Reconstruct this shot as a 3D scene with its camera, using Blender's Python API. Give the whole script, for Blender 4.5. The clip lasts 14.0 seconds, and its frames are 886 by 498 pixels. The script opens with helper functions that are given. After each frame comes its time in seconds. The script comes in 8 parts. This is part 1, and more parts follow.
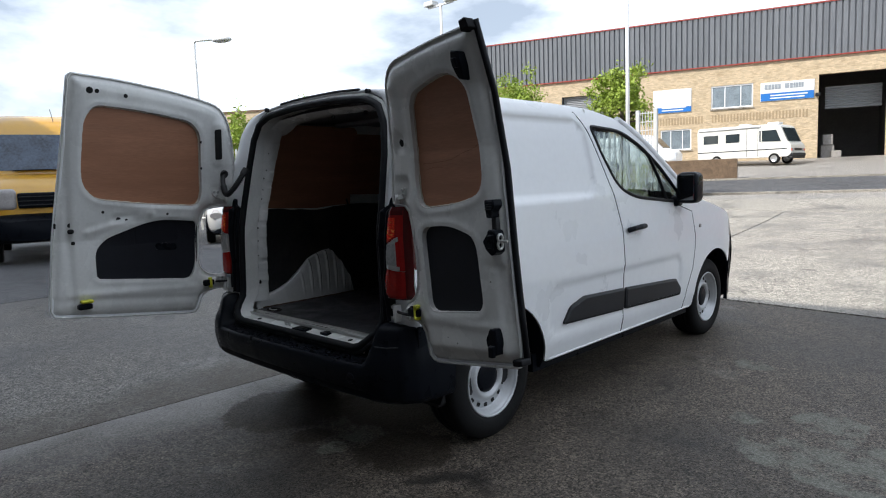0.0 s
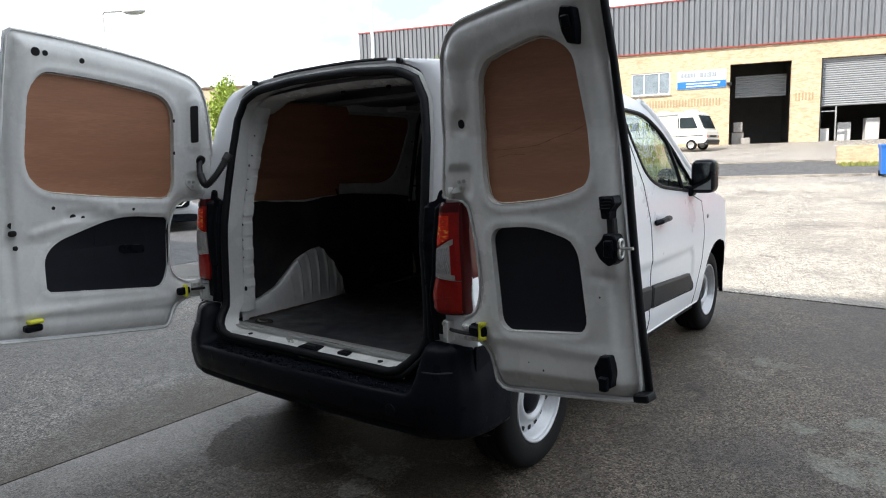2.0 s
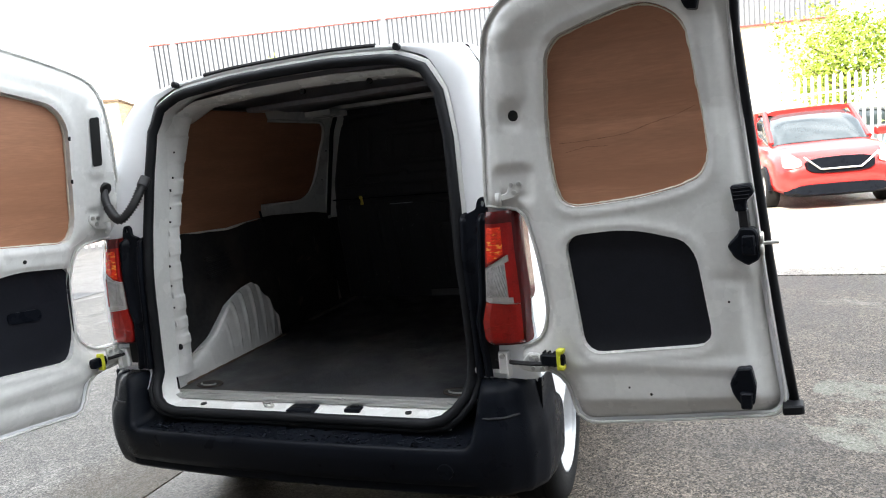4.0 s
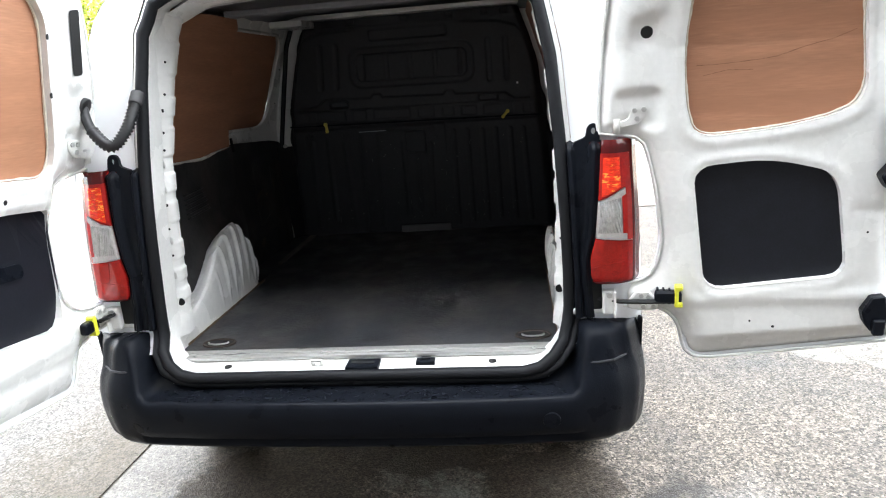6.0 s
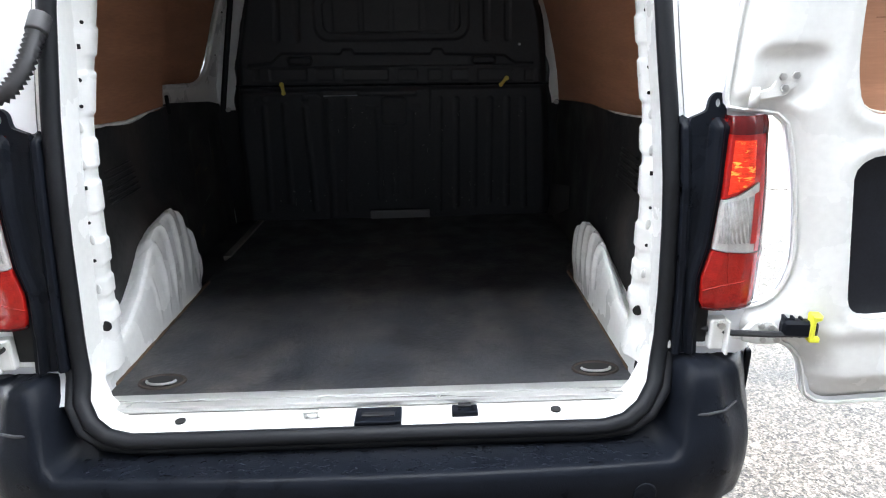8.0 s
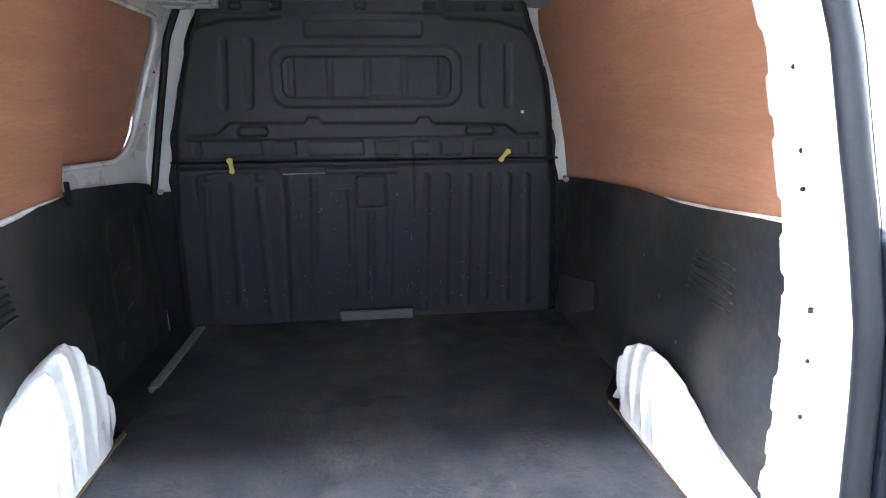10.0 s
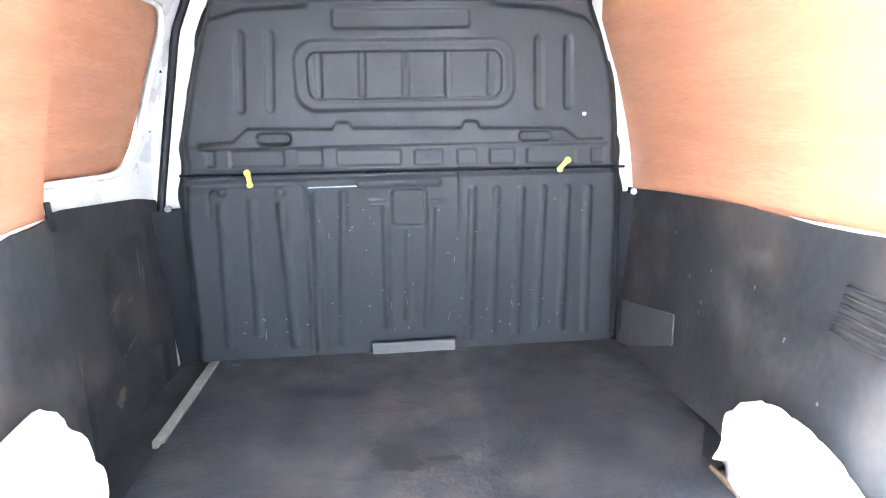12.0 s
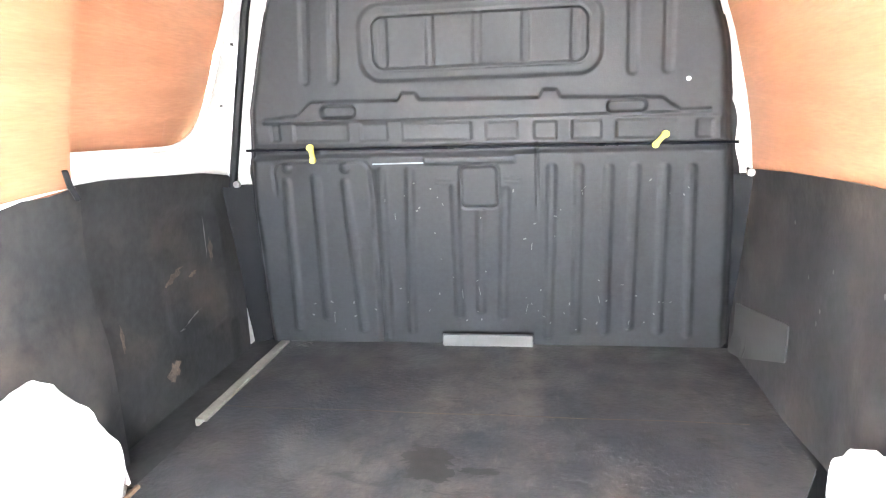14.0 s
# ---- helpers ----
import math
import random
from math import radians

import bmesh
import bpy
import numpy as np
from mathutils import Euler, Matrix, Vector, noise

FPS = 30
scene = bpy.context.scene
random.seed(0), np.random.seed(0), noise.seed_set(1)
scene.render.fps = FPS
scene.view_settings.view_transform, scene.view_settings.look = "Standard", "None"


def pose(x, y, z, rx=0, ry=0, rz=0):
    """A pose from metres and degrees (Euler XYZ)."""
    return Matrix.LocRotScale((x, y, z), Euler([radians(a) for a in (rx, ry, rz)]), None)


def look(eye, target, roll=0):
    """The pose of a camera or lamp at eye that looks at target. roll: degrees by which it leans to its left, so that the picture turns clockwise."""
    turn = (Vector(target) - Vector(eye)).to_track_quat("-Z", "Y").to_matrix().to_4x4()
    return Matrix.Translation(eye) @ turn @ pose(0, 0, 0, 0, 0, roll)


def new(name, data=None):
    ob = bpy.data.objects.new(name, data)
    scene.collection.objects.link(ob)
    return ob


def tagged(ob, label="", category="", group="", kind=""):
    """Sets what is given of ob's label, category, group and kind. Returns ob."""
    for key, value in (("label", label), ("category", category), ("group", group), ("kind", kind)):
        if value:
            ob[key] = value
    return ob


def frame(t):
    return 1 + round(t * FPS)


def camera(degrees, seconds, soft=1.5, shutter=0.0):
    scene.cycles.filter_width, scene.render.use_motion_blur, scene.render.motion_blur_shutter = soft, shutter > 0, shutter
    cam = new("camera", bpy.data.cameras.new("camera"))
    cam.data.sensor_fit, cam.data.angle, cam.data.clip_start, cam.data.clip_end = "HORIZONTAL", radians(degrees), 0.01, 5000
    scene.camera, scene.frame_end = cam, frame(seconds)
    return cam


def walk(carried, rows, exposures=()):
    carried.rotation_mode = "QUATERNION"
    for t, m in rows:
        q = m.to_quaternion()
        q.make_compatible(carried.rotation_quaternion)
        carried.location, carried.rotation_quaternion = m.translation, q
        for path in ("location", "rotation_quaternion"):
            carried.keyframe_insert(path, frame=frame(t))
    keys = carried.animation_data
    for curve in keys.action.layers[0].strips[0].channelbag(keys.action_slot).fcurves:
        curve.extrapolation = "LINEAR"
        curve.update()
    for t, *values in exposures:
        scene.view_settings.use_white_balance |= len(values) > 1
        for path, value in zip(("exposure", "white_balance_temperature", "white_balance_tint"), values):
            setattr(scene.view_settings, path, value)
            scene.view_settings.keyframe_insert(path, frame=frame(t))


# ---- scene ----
cam = camera(69.3, 14.0, 1.1)
PATH = [
    (0, (2.933, -2.001, 1.347), (1.546, -0.576, 1.135), -2.1),
    (0.5, (2.777, -1.927, 1.343), (1.442, -0.456, 1.112), -2.1),
    (1, (2.589, -1.891, 1.364), (1.252, -0.423, 1.121), -1.8),
    (1.5, (2.396, -1.939, 1.376), (1.167, -0.376, 1.159), -1.1),
    (2, (2.188, -1.978, 1.384), (0.992, -0.398, 1.116), -1.9),
    (2.5, (1.971, -1.966, 1.373), (0.876, -0.309, 1.136), -1.9),
    (2.7, (1.878, -1.967, 1.377), (0.819, -0.286, 1.145), -2.8),
    (4.8, (1.038, -1.973, 1.442), (0.505, -0.084, 1.059), -5.4),
    (5, (0.965, -1.956, 1.448), (0.456, -0.072, 1.009), -5.1),
    (5.5, (0.743, -1.934, 1.449), (0.403, -0.019, 0.985), -3.8),
    (6, (0.53, -1.932, 1.448), (0.291, -0.017, 0.922), -4.4),
    (6.5, (0.418, -1.845, 1.348), (0.246, 0.066, 0.783), -3.9),
    (7, (0.309, -1.723, 1.283), (0.234, 0.169, 0.636), -2.0),
    (7.5, (0.248, -1.587, 1.329), (0.201, 0.298, 0.663), -2.8),
    (8, (0.156, -1.395, 1.392), (0.189, 0.508, 0.778), -1.3),
    (8.5, (0.079, -1.248, 1.4), (0.237, 0.621, 0.706), -0.8),
    (9, (0.065, -1.113, 1.401), (0.234, 0.779, 0.774), -1.5),
    (9.2, (0.071, -1.051, 1.401), (0.248, 0.862, 0.844), -1.1),
    (11.3, (-0.083, -0.554, 1.411), (0.126, 1.395, 1.014), -1.4),
    (11.5, (-0.088, -0.533, 1.406), (0.107, 1.418, 1.011), -1.3),
    (12, (-0.046, -0.492, 1.392), (0.105, 1.458, 0.976), -1.6),
    (12.5, (0.054, -0.385, 1.374), (0.006, 1.567, 0.943), -2.2),
    (13, (0.143, -0.331, 1.367), (-0.013, 1.608, 0.905), -2.5),
    (13.5, (0.174, -0.291, 1.362), (-0.05, 1.65, 0.934), -2.1),
    (14, (0.185, -0.303, 1.336), (-0.129, 1.623, 0.898), -2.4),
]
walk(cam, [(t, look(eye, target, roll)) for t, eye, target, roll in PATH],
     [(0, 0.3, 6350, 10), (1.5, 0.66, 6500, 10), (2.7, 1.3, 6750, 10), (4.8, 2.85, 6900, 10), (6, 3.48, 6950, 10), (7.5, 3.72, 6750, 10), (9.2, 4.6, 6450, 10), (11.3, 8.48, 5650, 10), (12, 8.80, 6150, 10), (12.6, 8.96, 6900, 10), (14, 9.18, 7050, 10)])

# ---- world, sun, shade ----
SUN_EL, SUN_AZ = 44.5, 200.0   # degrees above the horizon; compass degrees clockwise from +y


def make_world():
    w = bpy.data.worlds.new("world")
    scene.world = w
    w.use_nodes = True
    nt = w.node_tree
    nt.nodes.clear()
    out = nt.nodes.new("ShaderNodeOutputWorld")
    bg = nt.nodes.new("ShaderNodeBackground")
    sky = nt.nodes.new("ShaderNodeTexSky")
    sky.sky_type = "NISHITA"
    sky.sun_disc = False
    sky.sun_elevation, sky.sun_rotation = radians(SUN_EL), radians(SUN_AZ)
    sky.air_density, sky.dust_density = 1.0, 1.5
    co = nt.nodes.new("ShaderNodeTexCoord")
    mp = nt.nodes.new("ShaderNodeMapping")
    mp.inputs["Scale"].default_value = (1.0, 1.0, 2.6)
    mp.inputs["Location"].default_value = (0.35, 0.1, 0.2)
    nz = nt.nodes.new("ShaderNodeTexNoise")
    nz.inputs["Scale"].default_value = 2.1
    nz.inputs["Detail"].default_value = 7.0
    nz.inputs["Roughness"].default_value = 0.55
    rp = nt.nodes.new("ShaderNodeValToRGB")
    rp.color_ramp.elements[0].position, rp.color_ramp.elements[1].position = 0.42, 0.56
    rp.color_ramp.elements[0].color = (0.31, 0.31, 0.31, 1)
    mx = nt.nodes.new("ShaderNodeMixRGB")
    mx.inputs["Color2"].default_value = (13.2, 14.3, 15.8, 1)
    L = nt.links.new
    L(co.outputs["Generated"], mp.inputs["Vector"])
    L(mp.outputs["Vector"], nz.inputs["Vector"])
    L(nz.outputs["Fac"], rp.inputs["Fac"])
    L(rp.outputs["Color"], mx.inputs["Fac"])
    L(sky.outputs["Color"], mx.inputs["Color1"])
    L(mx.outputs["Color"], bg.inputs["Color"])
    bg.inputs["Strength"].default_value = 0.085
    L(bg.outputs["Background"], out.inputs["Surface"])


make_world()
sun = new("sun", bpy.data.lights.new("sun", "SUN"))
sun.data.energy, sun.data.angle, sun.data.color = 4.2, radians(0.6), (1.0, 0.95, 0.87)
_a, _e = radians(SUN_AZ), radians(SUN_EL)
_from = Vector((math.sin(_a) * math.cos(_e), math.cos(_a) * math.cos(_e), math.sin(_e)))
sun.matrix_world = look(_from * 60, (0, 0, 0))

# ---- materials ----
def mat(name, col, rough=0.5, metal=0.0, var=0.12, scale=8.0, bump=0.0, bscale=60.0, col2=None, fac=(0.45, 0.7), spec=0.5, coat=0.0, rvar=0.0, stretch=(1, 1, 1)):
    """Principled surface with two-scale colour variation, a second colour in patches, and fine relief."""
    m = bpy.data.materials.new(name)
    m.use_nodes = True
    nt = m.node_tree
    b = nt.nodes["Principled BSDF"]
    L = nt.links.new
    co = nt.nodes.new("ShaderNodeTexCoord")
    mp = nt.nodes.new("ShaderNodeMapping")
    mp.inputs["Scale"].default_value = stretch
    L(co.outputs["Object"], mp.inputs["Vector"])
    n1 = nt.nodes.new("ShaderNodeTexNoise")
    n1.inputs["Scale"].default_value = scale
    n1.inputs["Detail"].default_value = 6
    L(mp.outputs["Vector"], n1.inputs["Vector"])
    n2 = nt.nodes.new("ShaderNodeTexNoise")
    n2.inputs["Scale"].default_value = scale * 9
    n2.inputs["Detail"].default_value = 4
    L(mp.outputs["Vector"], n2.inputs["Vector"])
    ad = nt.nodes.new("ShaderNodeMath")
    ad.operation = "MULTIPLY_ADD"
    ad.inputs[1].default_value = 0.5
    L(n2.outputs["Fac"], ad.inputs[0])
    hf = nt.nodes.new("ShaderNodeMath")
    hf.operation = "MULTIPLY"
    hf.inputs[1].default_value = 0.5
    L(n1.outputs["Fac"], hf.inputs[0])
    L(hf.outputs[0], ad.inputs[2])
    r1 = nt.nodes.new("ShaderNodeMapRange")
    r1.inputs["From Min"].default_value, r1.inputs["From Max"].default_value = 0.3, 0.7
    r1.inputs["To Min"].default_value, r1.inputs["To Max"].default_value = 1 - var, 1 + var
    L(ad.outputs[0], r1.inputs["Value"])
    mul = nt.nodes.new("ShaderNodeMixRGB")
    mul.blend_type = "MULTIPLY"
    mul.inputs["Fac"].default_value = 1
    mul.inputs["Color1"].default_value = (*col, 1)
    L(r1.outputs["Result"], mul.inputs["Color2"])
    last = mul.outputs["Color"]
    if col2:
        rp = nt.nodes.new("ShaderNodeMapRange")
        rp.inputs["From Min"].default_value, rp.inputs["From Max"].default_value = fac
        n3 = nt.nodes.new("ShaderNodeTexNoise")
        n3.inputs["Scale"].default_value = scale * 0.6
        n3.inputs["Detail"].default_value = 8
        n3.inputs["Roughness"].default_value = 0.65
        n3.inputs["Distortion"].default_value = 0.4
        L(mp.outputs["Vector"], n3.inputs["Vector"])
        L(n3.outputs["Fac"], rp.inputs["Value"])
        mx = nt.nodes.new("ShaderNodeMixRGB")
        mx.inputs["Color2"].default_value = (*col2, 1)
        L(rp.outputs["Result"], mx.inputs["Fac"])
        L(last, mx.inputs["Color1"])
        last = mx.outputs["Color"]
    L(last, b.inputs["Base Color"])
    b.inputs["Roughness"].default_value = rough
    if rvar:
        rr = nt.nodes.new("ShaderNodeMapRange")
        rr.inputs["From Min"].default_value, rr.inputs["From Max"].default_value = 0.35, 0.65
        rr.inputs["To Min"].default_value, rr.inputs["To Max"].default_value = max(0.02, rough - rvar), min(1, rough + rvar)
        L(n1.outputs["Fac"], rr.inputs["Value"])
        L(rr.outputs["Result"], b.inputs["Roughness"])
    b.inputs["Metallic"].default_value = metal
    b.inputs["Specular IOR Level"].default_value = spec
    b.inputs["Coat Weight"].default_value = coat
    b.inputs["Coat Roughness"].default_value = 0.06
    if bump:
        n4 = nt.nodes.new("ShaderNodeTexNoise")
        n4.inputs["Scale"].default_value = bscale
        n4.inputs["Detail"].default_value = 5
        L(mp.outputs["Vector"], n4.inputs["Vector"])
        bp = nt.nodes.new("ShaderNodeBump")
        bp.inputs["Strength"].default_value = bump
        bp.inputs["Distance"].default_value = 0.01
        L(n4.outputs["Fac"], bp.inputs["Height"])
        L(bp.outputs["Normal"], b.inputs["Normal"])
    return m


def glass(name, col, rough=0.0, ior=1.45, alpha=1.0):
    m = bpy.data.materials.new(name)
    m.use_nodes = True
    b = m.node_tree.nodes["Principled BSDF"]
    b.inputs["Base Color"].default_value = (*col, 1)
    b.inputs["Transmission Weight"].default_value = 1.0
    b.inputs["Roughness"].default_value = rough
    b.inputs["IOR"].default_value = ior
    return m


WHITE = mat("white_paint", (0.84, 0.85, 0.86), 0.32, var=0.03, scale=3, coat=0.12, spec=0.4, rvar=0.05)
WHITE_IN = mat("white_paint_inner", (0.75, 0.75, 0.725), 0.27, var=0.06, scale=7, bump=0.03, bscale=30, col2=(0.60, 0.60, 0.57), fac=(0.60, 0.85), rvar=0.1)
PLASTIC = mat("black_plastic", (0.0056, 0.0070, 0.0104), 0.36, var=0.25, scale=12, bump=0.10, bscale=260, rvar=0.10, spec=0.09)
RUBBER = mat("black_rubber", (0.0085, 0.0092, 0.0112), 0.55, var=0.2, scale=30, spec=0.2)
TRIM = mat("dark_grey_trim", (0.018, 0.019, 0.022), 0.5, var=0.15, scale=20, bump=0.06, bscale=300, spec=0.3)
LINER = mat("black_liner_sheet", (0.0235, 0.0240, 0.0250), 0.5, var=0.45, scale=5, bump=0.10, bscale=40, col2=(0.078, 0.064, 0.055), fac=(0.50, 0.82), rvar=0.12, spec=0.3)
DARKPANEL = mat("black_door_panel", (0.0072, 0.0084, 0.0132), 0.5, var=0.3, scale=20, bump=0.04, bscale=200, spec=0.3)


def worn_board(name):
    """Dark coated board: brown rubbed-through scuffs in short streaks over broad worn areas, darker blots, fine grit."""
    m = mat(name, (0.0235, 0.0255, 0.0300), 0.46, var=0.5, scale=9, bump=0.14, bscale=90, rvar=0.14, spec=0.4)
    nt = m.node_tree
    b = nt.nodes["Principled BSDF"]
    L = nt.links.new
    co = nt.nodes.new("ShaderNodeTexCoord")

    def nz(scale, detail, rough, stretch, dist=0.0):
        mp = nt.nodes.new("ShaderNodeMapping")
        mp.inputs["Scale"].default_value = stretch
        L(co.outputs["Object"], mp.inputs["Vector"])
        n = nt.nodes.new("ShaderNodeTexNoise")
        n.inputs["Scale"].default_value, n.inputs["Detail"].default_value = scale, detail
        n.inputs["Roughness"].default_value, n.inputs["Distortion"].default_value = rough, dist
        L(mp.outputs["Vector"], n.inputs["Vector"])
        return n.outputs["Fac"]

    def rng(v, a, c, lo=0.0, hi=1.0):
        r = nt.nodes.new("ShaderNodeMapRange")
        r.inputs["From Min"].default_value, r.inputs["From Max"].default_value = a, c
        r.inputs["To Min"].default_value, r.inputs["To Max"].default_value = lo, hi
        L(v, r.inputs["Value"])
        return r.outputs["Result"]

    def times(a, c):
        x = nt.nodes.new("ShaderNodeMath")
        x.operation = "MULTIPLY"
        L(a, x.inputs[0])
        L(c, x.inputs[1])
        return x.outputs[0]

    def mix(f, a, col):
        x = nt.nodes.new("ShaderNodeMixRGB")
        L(f, x.inputs[0])
        L(a, x.inputs[1])
        x.inputs[2].default_value = (*col, 1)
        return x.outputs[0]
    c = b.inputs["Base Color"].links[0].from_socket
    broad = rng(nz(2.6, 5, 0.55, (1, 1, 1), 0.4), 0.36, 0.66, 0.08, 0.92)
    scuff = times(broad, rng(nz(9, 7, 0.66, (1.0, 0.6, 1)), 0.38, 0.66))
    c = mix(scuff, c, (0.088, 0.077, 0.069))
    rub = times(broad, rng(nz(36, 5, 0.7, (1.0, 0.35, 1)), 0.57, 0.74, 0.0, 0.7))
    c = mix(rub, c, (0.112, 0.098, 0.088))
    c = mix(rng(nz(8, 5, 0.6, (1.0, 1.6, 1), 0.8), 0.58, 0.70, 0.0, 0.75), c, (0.014, 0.014, 0.016))
    c = mix(rng(nz(26, 4, 0.6, (0.8, 2.4, 1), 0.6), 0.60, 0.66, 0.0, 0.6), c, (0.015, 0.0145, 0.015))
    L(c, b.inputs["Base Color"])
    return m


FLOORM = worn_board("worn_dark_floor_board")
BULK = mat("dark_grey_moulded_panel", (0.0272, 0.0292, 0.0325), 0.55, var=0.2, scale=9, bump=0.05, bscale=220, col2=(0.044, 0.045, 0.046), fac=(0.6, 0.9), rvar=0.08, spec=0.36)
ROOFIN = mat("primed_roof_skin", (0.20, 0.20, 0.215), 0.5, var=0.2, scale=5, col2=(0.10, 0.10, 0.11), fac=(0.60, 0.72))
PLY = mat("hardboard_brown", (0.405, 0.192, 0.110), 0.55, var=0.20, scale=2.6, bump=0.05, bscale=120, col2=(0.35, 0.158, 0.087), fac=(0.42, 0.74), stretch=(1, 1, 9.0))
SILVER = mat("brushed_aluminium", (0.52, 0.52, 0.50), 0.38, metal=0.65, var=0.2, scale=14, rvar=0.12, stretch=(0.2, 6, 1))
STEEL = mat("silver_wheel_paint", (0.55, 0.56, 0.57), 0.35, metal=0.35, var=0.1, scale=12, col2=(0.33, 0.32, 0.30), fac=(0.6, 0.85))
DARKM = mat("dark_metal", (0.03, 0.03, 0.032), 0.45, metal=0.5, var=0.2)
ZINC = mat("zinc_metal", (0.55, 0.55, 0.53), 0.35, metal=0.8, var=0.15, scale=30)
YELLOW = mat("yellow_plastic", (0.72, 0.72, 0.05), 0.45, var=0.06)
PALEYELLOW = mat("faded_yellow_plastic", (0.70, 0.58, 0.10), 0.5, var=0.1)
TYRE = mat("tyre_rubber", (0.006, 0.006, 0.0063), 0.75, var=0.25, scale=25, bump=0.1, bscale=120, spec=0.25)
REDLENS = mat("red_lens", (0.32, 0.0085, 0.0065), 0.08, var=0.35, scale=26, bump=0.05, bscale=90, coat=0.25, spec=0.3)
DEEPRED = mat("deep_red_lens", (0.070, 0.0035, 0.0038), 0.10, var=0.15, scale=20, coat=0.2, spec=0.3)
# orange spots are painted glints of the bulbs behind the lens
BRIGHTRED = mat("glint_red_lens", (0.78, 0.035, 0.012), 0.15, var=0.5, scale=110, bump=0.25, bscale=260, col2=(0.98, 0.36, 0.06), fac=(0.56, 0.62), stretch=(0.6, 1, 1.6), coat=0.25, spec=0.3)
BRAKERED = mat("brake_red_lens", (0.30, 0.011, 0.007), 0.12, var=0.3, scale=60, bump=0.15, bscale=240, coat=0.2, spec=0.3)
CLEAR = mat("clear_lens", (0.40, 0.375, 0.36), 0.14, var=0.25, scale=40, coat=0.1, spec=0.3)
REFLECT = mat("lamp_reflector", (0.55, 0.54, 0.53), 0.22, metal=0.5, var=0.4, scale=60)
GLASS = glass("window_glass", (0.66, 0.73, 0.72))
MIRROR = mat("mirror_glass", (0.14, 0.145, 0.15), 0.04, metal=1.0, var=0.02)
BEAD = mat("cream_sealant", (0.62, 0.57, 0.48), 0.6, var=0.2, scale=40)
HOLE = mat("hole_dark", (0.008, 0.008, 0.008), 0.9, var=0.1)


# ---- mesh tools ----
def obj(name, verts, faces, material, parent=None, label="", smooth=True):
    me = bpy.data.meshes.new(name)
    me.from_pydata([tuple(v) for v in verts], [], faces)
    me.materials.append(material)
    if smooth:
        me.polygons.foreach_set("use_smooth", [True] * len(me.polygons))
    me.update()
    ob = new(name, me)
    if parent is not None:
        ob.parent = parent
    if label:
        ob["label"] = label
    return ob


def part(name, bm, material, parent, label="", smooth=False, angle=None):
    me = bpy.data.meshes.new(name)
    bmesh.ops.recalc_face_normals(bm, faces=bm.faces[:])
    if angle:
        for e in bm.edges:
            e.smooth = not (len(e.link_faces) == 2 and e.calc_face_angle(0) > radians(angle))
        smooth = True
    for f in bm.faces:
        f.smooth = smooth
    bm.to_mesh(me)
    bm.free()
    me.materials.append(material)
    ob = new(name, me)
    if parent is not None:
        ob.parent = parent
    if label:
        ob["label"] = label
    return ob


def thing(name, label, category, group="", at=(0, 0, 0), kind=""):
    e = new(name)
    e.location = at
    e.empty_display_size = 0.2
    return tagged(e, label, category, group, kind)


def box(x0, x1, y0, y1, z0, z1, bev=0.0, seg=2):
    bm = bmesh.new()
    bmesh.ops.create_cube(bm, size=1, matrix=Matrix.Translation(((x0 + x1) / 2, (y0 + y1) / 2, (z0 + z1) / 2)) @ Matrix.Diagonal((abs(x1 - x0), abs(y1 - y0), abs(z1 - z0), 1)))
    if bev:
        bmesh.ops.bevel(bm, geom=bm.edges[:], offset=bev, segments=seg, affect="EDGES", profile=0.5)
    return bm


def join(bms):
    """One bmesh out of several."""
    out = bmesh.new()
    for b in bms:
        me = bpy.data.meshes.new("t")
        b.to_mesh(me)
        b.free()
        out.from_mesh(me)
        bpy.data.meshes.remove(me)
    return out


def cyl(c, r, h, axis="z", n=20, r2=None, bev=0.0):
    bm = bmesh.new()
    rot = {"z": Matrix(), "x": Matrix.Rotation(radians(90), 4, "Y"), "y": Matrix.Rotation(radians(-90), 4, "X")}[axis]
    bmesh.ops.create_cone(bm, cap_ends=True, segments=n, radius1=r, radius2=r if r2 is None else r2, depth=h, matrix=Matrix.Translation(c) @ rot)
    if bev:
        es = [e for e in bm.edges if len(e.link_faces) == 2 and e.calc_face_angle(0) > 0.9]
        bmesh.ops.bevel(bm, geom=es, offset=bev, segments=2, affect="EDGES", profile=0.5)
    return bm


def tube(pts, r, n=8, closed=False, flat=1.0, radii=None):
    """A swept tube along points."""
    pts = [Vector(p) for p in pts]
    bm = bmesh.new()
    k = len(pts)
    rings = []
    up = Vector((0, 0, 1))
    prev = None
    for i, p in enumerate(pts):
        a = pts[(i - 1) % k] if (closed or i > 0) else pts[i]
        b = pts[(i + 1) % k] if (closed or i < k - 1) else pts[i]
        d = (b - a).normalized()
        if prev is None:
            s = d.cross(up)
            if s.length < 0.1:
                s = d.cross(Vector((0, 1, 0)))
            s.normalize()
        else:
            s = (prev - d * prev.dot(d)).normalized()
        prev = s
        u = s.cross(d)
        rr = radii[i] if radii else r
        rings.append([bm.verts.new(p + (s * math.cos(2 * math.pi * j / n) + u * math.sin(2 * math.pi * j / n) * flat) * rr) for j in range(n)])
    m = k if closed else k - 1
    for i in range(m):
        A, B = rings[i], rings[(i + 1) % k]
        for j in range(n):
            bm.faces.new((A[j], A[(j + 1) % n], B[(j + 1) % n], B[j]))
    if not closed:
        bm.faces.new(rings[0][::-1])
        bm.faces.new(rings[-1])
    return bm


